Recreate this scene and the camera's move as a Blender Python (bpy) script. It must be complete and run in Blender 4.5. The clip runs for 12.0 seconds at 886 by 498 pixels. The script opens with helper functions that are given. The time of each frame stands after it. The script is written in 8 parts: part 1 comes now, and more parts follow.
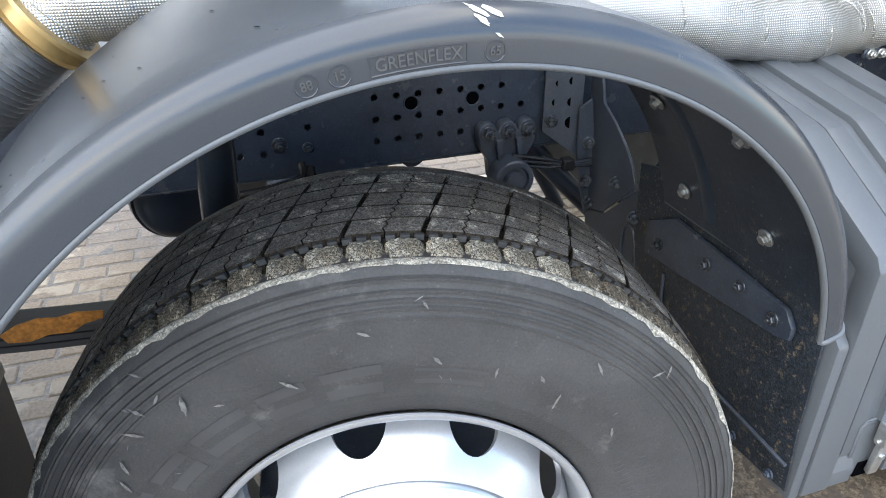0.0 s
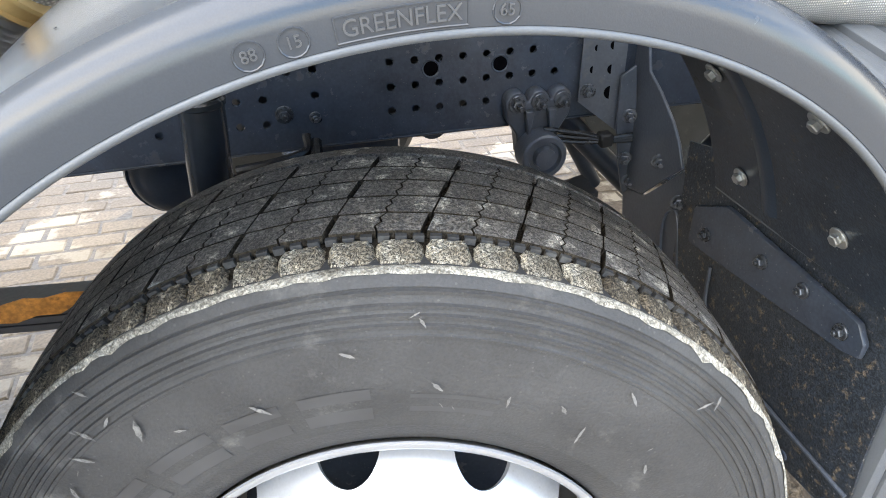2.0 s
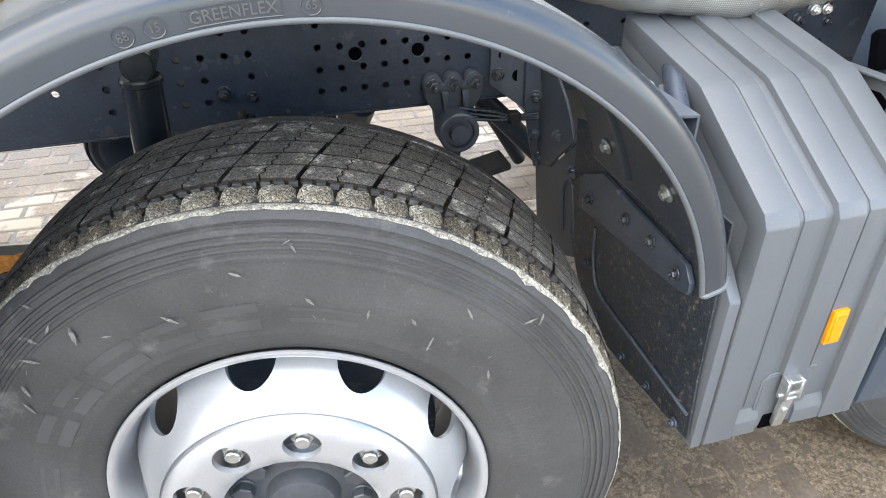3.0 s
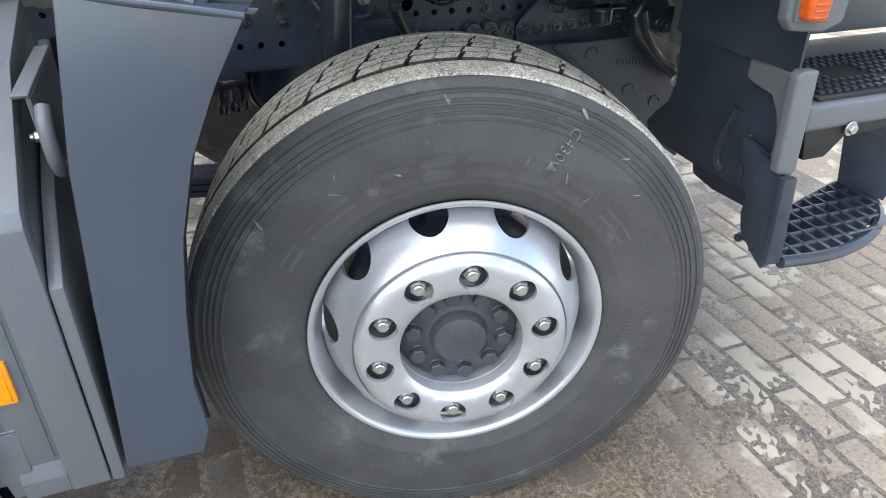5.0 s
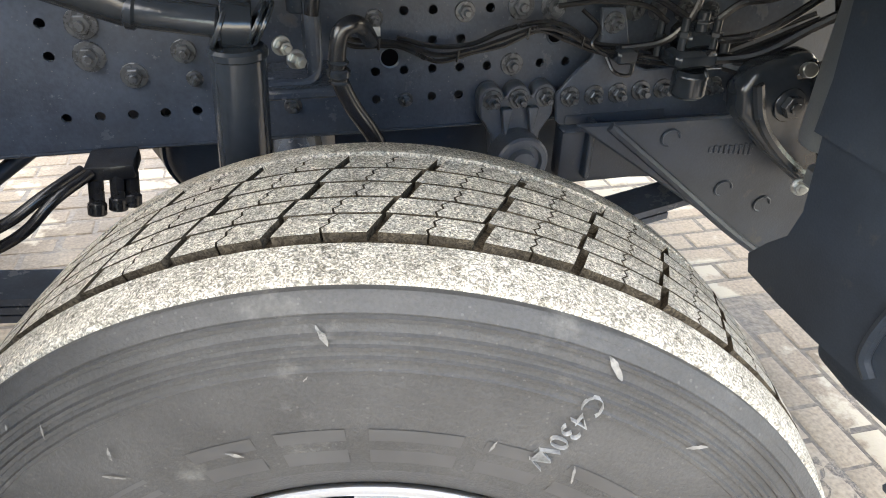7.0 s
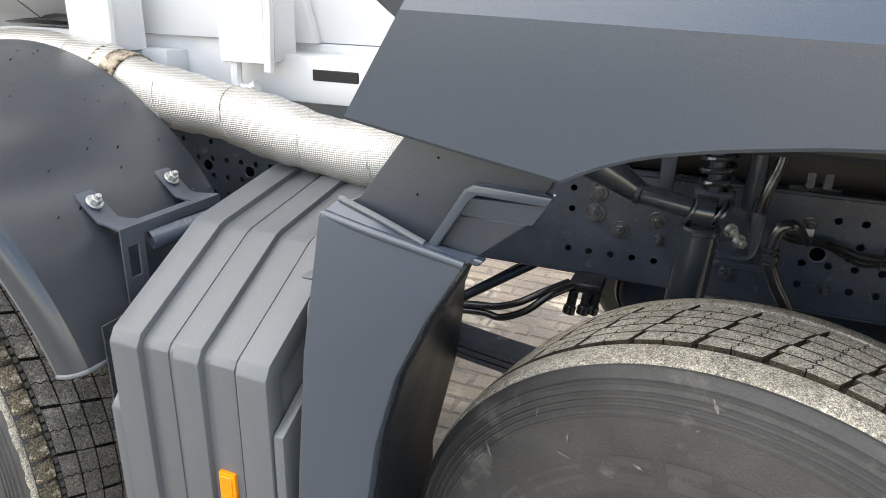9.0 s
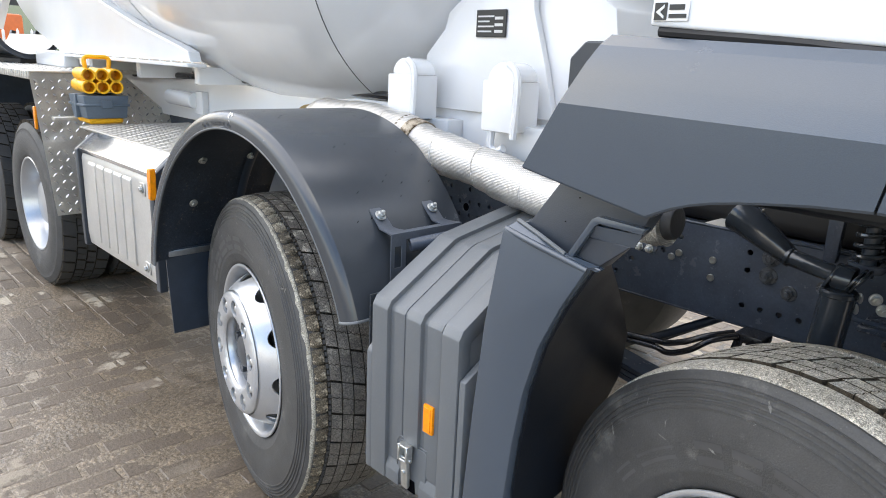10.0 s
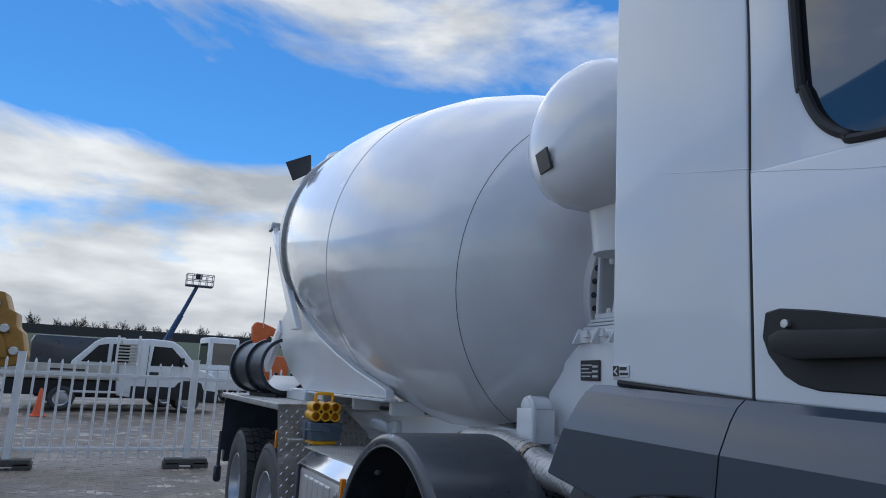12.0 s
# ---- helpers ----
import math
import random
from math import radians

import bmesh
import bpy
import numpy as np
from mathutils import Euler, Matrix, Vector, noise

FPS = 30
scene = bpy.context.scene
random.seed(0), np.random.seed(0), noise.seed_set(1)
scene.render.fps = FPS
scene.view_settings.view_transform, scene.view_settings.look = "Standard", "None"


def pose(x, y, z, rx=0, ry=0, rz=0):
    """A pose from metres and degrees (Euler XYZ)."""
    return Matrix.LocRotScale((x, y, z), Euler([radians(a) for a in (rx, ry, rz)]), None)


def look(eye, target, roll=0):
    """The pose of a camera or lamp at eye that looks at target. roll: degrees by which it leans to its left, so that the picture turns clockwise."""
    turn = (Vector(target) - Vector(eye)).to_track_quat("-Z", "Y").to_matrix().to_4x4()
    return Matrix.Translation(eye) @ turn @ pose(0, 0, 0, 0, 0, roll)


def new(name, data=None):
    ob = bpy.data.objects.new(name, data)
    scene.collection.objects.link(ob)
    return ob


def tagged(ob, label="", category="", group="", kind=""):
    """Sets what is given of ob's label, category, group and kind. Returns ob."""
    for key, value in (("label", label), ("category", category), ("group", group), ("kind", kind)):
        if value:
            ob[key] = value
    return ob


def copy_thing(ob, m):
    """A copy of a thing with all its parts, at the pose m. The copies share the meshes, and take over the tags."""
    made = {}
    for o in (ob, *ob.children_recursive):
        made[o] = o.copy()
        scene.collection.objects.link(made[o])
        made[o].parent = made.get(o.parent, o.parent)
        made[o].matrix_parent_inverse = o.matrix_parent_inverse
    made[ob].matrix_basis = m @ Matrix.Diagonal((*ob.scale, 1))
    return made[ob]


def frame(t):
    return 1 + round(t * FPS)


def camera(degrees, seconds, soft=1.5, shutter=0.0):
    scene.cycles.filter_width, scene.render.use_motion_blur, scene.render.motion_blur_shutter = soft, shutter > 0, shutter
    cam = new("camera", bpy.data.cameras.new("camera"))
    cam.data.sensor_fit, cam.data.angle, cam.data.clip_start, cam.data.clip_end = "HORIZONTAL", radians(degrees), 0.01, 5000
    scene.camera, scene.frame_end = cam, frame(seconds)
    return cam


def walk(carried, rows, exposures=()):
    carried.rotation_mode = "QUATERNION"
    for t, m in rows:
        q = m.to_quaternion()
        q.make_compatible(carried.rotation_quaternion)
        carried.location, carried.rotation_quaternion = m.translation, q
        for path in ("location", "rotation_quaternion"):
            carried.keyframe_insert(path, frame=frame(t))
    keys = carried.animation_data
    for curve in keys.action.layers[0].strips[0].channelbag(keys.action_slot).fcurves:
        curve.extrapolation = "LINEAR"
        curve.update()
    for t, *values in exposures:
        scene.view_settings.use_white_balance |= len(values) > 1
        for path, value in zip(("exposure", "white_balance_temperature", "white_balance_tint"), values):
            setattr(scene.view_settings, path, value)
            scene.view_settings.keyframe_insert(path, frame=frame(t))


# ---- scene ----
# ---- camera ----
cam = camera(66.0, 12.0, soft=1.0)
# the truck stands with its nose a little high; the camera's way is told in the truck's own frame
TRUCK = Matrix.Rotation(radians(-0.4), 4, "Y")
PATH = [
    (0, (-1.777, -0.655, 1.46), (-1.25, 1.008, 0.482), -0.6),
    (0.5, (-1.701, -0.537, 1.436), (-1.206, 1.139, 0.463), -0.7),
    (1, (-1.694, -0.507, 1.42), (-1.233, 1.164, 0.423), -0.7),
    (1.5, (-1.699, -0.507, 1.422), (-1.268, 1.145, 0.381), -0.9),
    (2, (-1.703, -0.523, 1.425), (-1.29, 1.115, 0.354), -1.0),
    (2.5, (-1.692, -0.563, 1.437), (-1.284, 1.066, 0.352), -1.0),
    (3, (-1.6, -0.748, 1.473), (-1.168, 0.87, 0.378), -0.6),
    (3.3, (-1.431, -0.871, 1.448), (-1.004, 0.769, 0.387), -0.8),
    (3.4, (-1.383, -0.901, 1.423), (-0.931, 0.742, 0.376), -0.4),
    (3.5, (-1.336, -0.931, 1.405), (-0.872, 0.714, 0.366), -0.4),
    (3.6, (-1.28, -0.946, 1.406), (-0.81, 0.689, 0.354), -0.4),
    (3.7, (-1.199, -0.996, 1.364), (-0.728, 0.656, 0.34), -1.1),
    (5.3, (-0.283, -0.869, 1.388), (0.386, 0.695, 0.336), 1.7),
    (5.4, (-0.248, -0.805, 1.399), (0.414, 0.759, 0.343), 1.5),
    (5.5, (-0.21, -0.729, 1.41), (0.444, 0.837, 0.352), 1.8),
    (6, (-0.069, -0.476, 1.386), (0.529, 1.105, 0.316), 1.7),
    (6.5, (0.007, -0.359, 1.349), (0.503, 1.248, 0.268), 1.8),
    (6.7, (0.026, -0.346, 1.347), (0.485, 1.268, 0.259), 1.8),
    (8.3, (-0.215, -0.575, 1.456), (-0.009, 1.194, 0.545), 1.4),
    (8.5, (-0.202, -0.619, 1.472), (-0.215, 1.192, 0.623), 1.5),
    (9, (-0.036, -0.764, 1.488), (-0.726, 0.977, 0.785), 1.7),
    (9.5, (0.15, -0.924, 1.505), (-1.042, 0.562, 0.896), 2.1),
    (10, (0.366, -1.053, 1.533), (-1.01, 0.297, 1.0), 2.6),
    (10.5, (0.613, -1.089, 1.592), (-1.061, -0.03, 1.315), 2.7),
    (11, (0.779, -1.123, 1.642), (-0.999, -0.208, 1.678), 3.0),
    (11.5, (0.956, -1.19, 1.644), (-0.818, -0.32, 1.955), 2.6),
    (12, (1.19, -1.183, 1.572), (-0.582, -0.342, 1.96), 2.5),
]
EXPOSURE = [(0.0, 2.85, 7900, 7), (1.5, 3.4, 8500, 8), (3.0, 3.2, 8500, 8), (3.7, 3.0, 8400, 8), (5.3, 2.55, 7900, 7), (6.5, 3.2, 9000, 9), (8.4, 3.7, 9400, 8), (9.0, 2.65, 9500, 9), (9.5, 2.5, 9000, 9), (10.5, 2.05, 7800, 8), (11.2, 0.82, 6600, 8), (12.0, 0.3, 6300, 8)]
walk(cam, [(t, TRUCK @ look(eye, target, roll)) for t, eye, target, roll in PATH], EXPOSURE)

# ---- world, sun ----
SUN = Vector((-0.42, -0.02, 0.90)).normalized()
world = bpy.data.worlds.new("sky")
scene.world = world
world.use_nodes = True
wn, wl = world.node_tree.nodes, world.node_tree.links
wn.clear()
sky = wn.new("ShaderNodeTexSky")
sky.sky_type, sky.sun_disc = "NISHITA", False
sky.sun_elevation = math.asin(SUN.z)
sky.sun_rotation = math.atan2(SUN.x, SUN.y)
sky.air_density, sky.dust_density, sky.ozone_density = 1.0, 0.0, 5.0
coord = wn.new("ShaderNodeTexCoord")
flat = wn.new("ShaderNodeMapping")
flat.inputs["Scale"].default_value = (1.0, 1.0, 3.2)
flat.inputs["Location"].default_value = (1.9, 4.6, 0.9)
wl.new(coord.outputs["Generated"], flat.inputs["Vector"])
puff = wn.new("ShaderNodeTexNoise")
puff.inputs["Scale"].default_value, puff.inputs["Detail"].default_value = 2.1, 9
puff.inputs["Roughness"].default_value, puff.inputs["Distortion"].default_value = 0.56, 0.35
wl.new(flat.outputs[0], puff.inputs["Vector"])
height = wn.new("ShaderNodeSeparateXYZ")
wl.new(coord.outputs["Generated"], height.inputs[0])
low = wn.new("ShaderNodeValToRGB")
low.color_ramp.elements[0].position, low.color_ramp.elements[0].color = 0.0, (0.66, 0.66, 0.66, 1)
low.color_ramp.elements[1].position, low.color_ramp.elements[1].color = 1.0, (0.45, 0.45, 0.45, 1)
for at, v in ((0.23, 0.63), (0.31, 0.475), (0.37, 0.42), (0.43, 0.515), (0.50, 0.515), (0.62, 0.45)):
    low.color_ramp.elements.new(at).color = (v, v, v, 1)
wl.new(height.outputs["Z"], low.inputs["Fac"])
level = wn.new("ShaderNodeMath")
level.inputs[1].default_value = -0.5
wl.new(low.outputs["Color"], level.inputs[0])
add = wn.new("ShaderNodeMath")
wl.new(puff.outputs["Fac"], add.inputs[0]), wl.new(level.outputs[0], add.inputs[1])
cover = wn.new("ShaderNodeValToRGB")
cover.color_ramp.elements[0].position, cover.color_ramp.elements[1].position = 0.47, 0.62
wl.new(add.outputs[0], cover.inputs["Fac"])
shade = wn.new("ShaderNodeTexNoise")
shade.inputs["Scale"].default_value, shade.inputs["Detail"].default_value = 5.0, 6
wl.new(flat.outputs[0], shade.inputs["Vector"])
cloud = wn.new("ShaderNodeValToRGB")
cloud.color_ramp.elements[0].position, cloud.color_ramp.elements[1].position = 0.35, 0.68
cloud.color_ramp.elements[0].color, cloud.color_ramp.elements[1].color = (2.35, 2.5, 2.75, 1), (5.0, 5.05, 5.1, 1)
wl.new(shade.outputs["Fac"], cloud.inputs["Fac"])
mix = wn.new("ShaderNodeMix")
mix.data_type = "RGBA"
wl.new(cover.outputs["Color"], mix.inputs[0])
deep = wn.new("ShaderNodeMix")
deep.data_type, deep.blend_type = "RGBA", "MULTIPLY"
deep.inputs[0].default_value, deep.inputs[7].default_value = 1.0, (0.27, 0.55, 0.74, 1)
wl.new(sky.outputs[0], deep.inputs[6])
wl.new(deep.outputs[2], mix.inputs[6]), wl.new(cloud.outputs[0], mix.inputs[7])
back = wn.new("ShaderNodeBackground")
back.inputs["Strength"].default_value = 0.15
wl.new(mix.outputs[2], back.inputs["Color"])
wout = wn.new("ShaderNodeOutputWorld")
wl.new(back.outputs[0], wout.inputs["Surface"])
sun = new("sun", bpy.data.lights.new("sun", "SUN"))
sun.data.energy, sun.data.angle, sun.data.color = 1.1, radians(110), (1.0, 0.98, 0.95)
sun.matrix_world = look(SUN * 30, (0, 0, 0))


# ---- materials ----
def material(name, colour, rough=0.5, metal=0.0, vary=0.25, scale=8.0, grain=0.0, grain_scale=120.0, coat=0.0, dirt=None, dirt_amount=0.45, dirt_scale=5.0, object_random=0.0, speck=0.0, spec=0.5, fleck=0.0, fleck_scale=70.0, crumb=0.0, crumb_scale=60.0, dirt_by_height=None):
    """A surface with variation at two scales, a fine relief, and dirt in patches of their own."""
    m = bpy.data.materials.new(name)
    m.use_nodes = True
    nt = m.node_tree
    n, l = nt.nodes, nt.links
    b = n["Principled BSDF"]
    b.inputs["Roughness"].default_value, b.inputs["Metallic"].default_value = rough, metal
    b.inputs["Coat Weight"].default_value, b.inputs["Coat Roughness"].default_value = coat, 0.06
    b.inputs["Specular IOR Level"].default_value = spec
    tc = n.new("ShaderNodeTexCoord")
    big = n.new("ShaderNodeTexNoise")
    big.inputs["Scale"].default_value, big.inputs["Detail"].default_value, big.inputs["Roughness"].default_value = scale, 6, 0.6
    l.new(tc.outputs["Object"], big.inputs["Vector"])
    fine = n.new("ShaderNodeTexNoise")
    fine.inputs["Scale"].default_value, fine.inputs["Detail"].default_value = grain_scale, 3
    l.new(tc.outputs["Object"], fine.inputs["Vector"])
    ramp = n.new("ShaderNodeMapRange")
    ramp.inputs["From Min"].default_value, ramp.inputs["From Max"].default_value = 0.3, 0.7
    ramp.inputs["To Min"].default_value, ramp.inputs["To Max"].default_value = 1 - vary, 1 + vary
    l.new(big.outputs["Fac"], ramp.inputs["Value"])
    tone = n.new("ShaderNodeMix")
    tone.data_type, tone.blend_type = "RGBA", "MULTIPLY"
    tone.inputs[0].default_value = 1.0
    tone.inputs[6].default_value = (*colour, 1)
    l.new(ramp.outputs[0], tone.inputs[7])
    last = tone.outputs[2]
    if dirt:
        d = n.new("ShaderNodeTexNoise")
        d.inputs["Scale"].default_value, d.inputs["Detail"].default_value, d.inputs["Roughness"].default_value = dirt_scale, 8, 0.68
        mp = n.new("ShaderNodeMapping")
        mp.inputs["Location"].default_value = (7.3, 2.1, 4.4)
        l.new(tc.outputs["Object"], mp.inputs["Vector"]), l.new(mp.outputs[0], d.inputs["Vector"])
        dr = n.new("ShaderNodeMapRange")
        dr.inputs["From Min"].default_value, dr.inputs["From Max"].default_value = 0.72 - 0.4 * dirt_amount, 0.86 - 0.4 * dirt_amount
        l.new(d.outputs["Fac"], dr.inputs["Value"])
        much = dr.outputs[0]
        if dirt_by_height:
            # dust patches, made stronger between two own-axis heights to brighten the tread's shaded top
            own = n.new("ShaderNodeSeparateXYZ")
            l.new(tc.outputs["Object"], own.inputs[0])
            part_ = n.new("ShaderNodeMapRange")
            part_.inputs["From Min"].default_value, part_.inputs["From Max"].default_value = dirt_by_height
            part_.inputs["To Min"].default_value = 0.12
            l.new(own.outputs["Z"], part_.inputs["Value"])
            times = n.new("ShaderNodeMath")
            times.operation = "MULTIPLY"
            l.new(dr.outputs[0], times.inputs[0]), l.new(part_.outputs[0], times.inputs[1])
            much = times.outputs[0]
        dm = n.new("ShaderNodeMix")
        dm.data_type = "RGBA"
        l.new(much, dm.inputs[0]), l.new(last, dm.inputs[6])
        dm.inputs[7].default_value = (*dirt, 1)
        last = dm.outputs[2]
        rr = n.new("ShaderNodeMapRange")
        rr.inputs["To Min"].default_value, rr.inputs["To Max"].default_value = rough, min(0.95, rough + 0.3)
        l.new(dr.outputs[0], rr.inputs["Value"]), l.new(rr.outputs[0], b.inputs["Roughness"])
    else:
        rr = n.new("ShaderNodeMapRange")
        rr.inputs["From Min"].default_value, rr.inputs["From Max"].default_value = 0.3, 0.7
        rr.inputs["To Min"].default_value, rr.inputs["To Max"].default_value = max(0.02, rough * 0.85), min(1, rough * 1.15)
        l.new(big.outputs["Fac"], rr.inputs["Value"]), l.new(rr.outputs[0], b.inputs["Roughness"])
    if object_random:
        info = n.new("ShaderNodeObjectInfo")
        island = n.new("ShaderNodeNewGeometry")
        both = n.new("ShaderNodeMath")
        both.operation = "FRACT"
        plus = n.new("ShaderNodeMath")
        l.new(info.outputs["Random"], plus.inputs[0]), l.new(island.outputs["Random Per Island"], plus.inputs[1])
        l.new(plus.outputs[0], both.inputs[0])
        r2 = n.new("ShaderNodeMapRange")
        r2.inputs["To Min"].default_value, r2.inputs["To Max"].default_value = 1 - object_random, 1 + object_random
        l.new(both.outputs[0], r2.inputs["Value"])
        t2 = n.new("ShaderNodeMix")
        t2.data_type, t2.blend_type = "RGBA", "MULTIPLY"
        t2.inputs[0].default_value = 1.0
        l.new(last, t2.inputs[6]), l.new(r2.outputs[0], t2.inputs[7])
        last = t2.outputs[2]
    if speck:
        sp = n.new("ShaderNodeTexVoronoi")
        sp.inputs["Scale"].default_value = 330
        l.new(tc.outputs["Object"], sp.inputs["Vector"])
        sr = n.new("ShaderNodeMapRange")
        sr.inputs["From Min"].default_value, sr.inputs["From Max"].default_value = 0.25, 0.5
        sr.inputs["To Min"].default_value, sr.inputs["To Max"].default_value = 1 + speck, 1 - speck
        l.new(sp.outputs["Distance"], sr.inputs["Value"])
        sm = n.new("ShaderNodeMix")
        sm.data_type, sm.blend_type = "RGBA", "MULTIPLY"
        sm.inputs[0].default_value = 1.0
        l.new(last, sm.inputs[6]), l.new(sr.outputs[0], sm.inputs[7])
        last = sm.outputs[2]
    if crumb:
        # worm-like crumbs of dried mud, pale on top and dark between
        cn = n.new("ShaderNodeTexNoise")
        cn.inputs["Scale"].default_value, cn.inputs["Detail"].default_value, cn.inputs["Distortion"].default_value = crumb_scale, 3, 2.2
        l.new(tc.outputs["Object"], cn.inputs["Vector"])
        cr = n.new("ShaderNodeMapRange")
        cr.inputs["From Min"].default_value, cr.inputs["From Max"].default_value = 0.40, 0.62
        cr.inputs["To Min"].default_value, cr.inputs["To Max"].default_value = 1 - crumb, 1 + crumb
        l.new(cn.outputs["Fac"], cr.inputs["Value"])
        cm = n.new("ShaderNodeMix")
        cm.data_type, cm.blend_type = "RGBA", "MULTIPLY"
        cm.inputs[0].default_value = 1.0
        l.new(last, cm.inputs[6]), l.new(cr.outputs[0], cm.inputs[7])
        last = cm.outputs[2]
    if fleck:
        # sparse dried droplets and dust grains, each a small round dot
        fv = n.new("ShaderNodeTexVoronoi")
        fv.inputs["Scale"].default_value = fleck_scale
        l.new(tc.outputs["Object"], fv.inputs["Vector"])
        pick = n.new("ShaderNodeSeparateColor")
        l.new(fv.outputs["Color"], pick.inputs[0])
        size = n.new("ShaderNodeMapRange")
        size.inputs["From Min"].default_value, size.inputs["From Max"].default_value = 0.72, 1.0
        size.inputs["To Min"].default_value, size.inputs["To Max"].default_value = 0.0, 0.26
        l.new(pick.outputs[0], size.inputs["Value"])
        less = n.new("ShaderNodeMath")
        less.operation = "LESS_THAN"
        l.new(fv.outputs["Distance"], less.inputs[0]), l.new(size.outputs[0], less.inputs[1])
        scale_ = n.new("ShaderNodeMath")
        scale_.operation = "MULTIPLY"
        scale_.inputs[1].default_value = fleck
        l.new(less.outputs[0], scale_.inputs[0])
        fm = n.new("ShaderNodeMix")
        fm.data_type = "RGBA"
        fm.inputs[7].default_value = (0.34, 0.33, 0.30, 1)
        l.new(scale_.outputs[0], fm.inputs[0]), l.new(last, fm.inputs[6])
        last = fm.outputs[2]
    if grain:
        # the grain shows in the colour too, faintly
        tint = n.new("ShaderNodeMapRange")
        tint.inputs["From Min"].default_value, tint.inputs["From Max"].default_value = 0.35, 0.65
        tint.inputs["To Min"].default_value, tint.inputs["To Max"].default_value = 1 - min(0.3, 0.02 + 0.3 * grain), 1 + min(0.3, 0.02 + 0.3 * grain)
        l.new(fine.outputs["Fac"], tint.inputs["Value"])
        gm_ = n.new("ShaderNodeMix")
        gm_.data_type, gm_.blend_type = "RGBA", "MULTIPLY"
        gm_.inputs[0].default_value = 1.0
        l.new(last, gm_.inputs[6]), l.new(tint.outputs[0], gm_.inputs[7])
        last = gm_.outputs[2]
    l.new(last, b.inputs["Base Color"])
    if grain:
        bump = n.new("ShaderNodeBump")
        bump.inputs["Strength"].default_value, bump.inputs["Distance"].default_value = grain, 0.004
        l.new(fine.outputs["Fac"], bump.inputs["Height"]), l.new(bump.outputs[0], b.inputs["Normal"])
    return m


GREY = material("grey_moulded_plastic", (0.115, 0.126, 0.136), 0.38, vary=0.08, scale=3, grain=0.10, grain_scale=420, dirt=(0.165, 0.17, 0.165), dirt_amount=0.25, dirt_scale=3, fleck=0.1, fleck_scale=120)
SKIRT = material("grey_skirt_plastic", (0.045, 0.062, 0.084), 0.22, vary=0.06, scale=2, grain=0.05, grain_scale=600, dirt=(0.072, 0.082, 0.092), dirt_amount=0.14, dirt_scale=3, spec=0.8)
GREY2 = material("dark_moulded_plastic", (0.034, 0.042, 0.054), 0.32, vary=0.08, scale=3, grain=0.08, grain_scale=420, dirt=(0.06, 0.06, 0.06), dirt_amount=0.15)
FENDER = material("black_fender_plastic", (0.042, 0.049, 0.058), 0.24, vary=0.07, scale=5, grain=0.04, grain_scale=700, dirt=(0.075, 0.078, 0.082), dirt_amount=0.12, dirt_scale=9, spec=0.6)
LETTER = material("raised_plastic_letters", (0.078, 0.082, 0.086), 0.35, vary=0.1, scale=30)
LINER = material("black_liner", (0.030, 0.041, 0.058), 0.34, vary=0.25, scale=9, grain=0.12, grain_scale=260, dirt=(0.080, 0.080, 0.078), dirt_amount=0.25, dirt_scale=18)
SPLASH = material("mud_spattered_liner", (0.024, 0.033, 0.046), 0.36, vary=0.25, scale=9, grain=0.12, grain_scale=260, dirt=(0.13, 0.110, 0.085), dirt_amount=0.30, dirt_scale=44, crumb=0.3, crumb_scale=90, fleck=0.45, fleck_scale=120)
SPLATTER = material("mud_splattered_panel", (0.032, 0.040, 0.050), 0.40, vary=0.25, scale=9, grain=0.2, grain_scale=260, dirt=(0.23, 0.175, 0.115), dirt_amount=0.42, dirt_scale=60, crumb=0.4, crumb_scale=140, fleck=0.5, fleck_scale=130)
# flat black: painted shade for holes, slots and a pocket; also the nicks
FLATBLACK = material("dark_opening", (0.003, 0.003, 0.004), 1.0, vary=0.1, spec=0.0)
TANCLAMP = material("tan_heat_stained_steel", (0.52, 0.36, 0.16), 0.38, metal=0.6, vary=0.25, scale=14, dirt=(0.22, 0.11, 0.05), dirt_amount=0.3, dirt_scale=12)
ORANGERUST = material("orange_rust", (0.42, 0.17, 0.035), 0.9, vary=0.35, scale=30, grain=0.5, dirt=(0.05, 0.04, 0.03), dirt_amount=0.42, dirt_scale=22)
CHASSIS = material("chassis_paint", (0.054, 0.068, 0.092), 0.27, vary=0.25, scale=7, grain=0.14, grain_scale=160, dirt=(0.075, 0.075, 0.075), dirt_amount=0.25, dirt_scale=16, fleck=0.16, fleck_scale=190)
# chassis paint lightened to make up for the little light under the mudguard
LIGHTERPAINT = material("dusty_bracket_paint", (0.078, 0.090, 0.110), 0.32, vary=0.2, scale=8, grain=0.14, grain_scale=160, dirt=(0.12, 0.12, 0.12), dirt_amount=0.3, dirt_scale=16, fleck=0.2, fleck_scale=190)
GLOSSBLACK = material("gloss_black_paint", (0.022, 0.028, 0.036), 0.18, vary=0.25, scale=12, grain=0.10, grain_scale=60, dirt=(0.06, 0.06, 0.06), dirt_amount=0.2, dirt_scale=20, spec=0.7)
HOSE = material("hose_rubber", (0.014, 0.015, 0.018), 0.25, vary=0.2, scale=20, grain=0.05, spec=0.7)
SIDEWALL = material("tyre_sidewall", (0.054, 0.0535, 0.053), 0.62, vary=0.26, scale=7, grain=0.28, grain_scale=300, dirt=(0.150, 0.146, 0.136), dirt_amount=0.36, dirt_scale=7, fleck=0.10, fleck_scale=170)
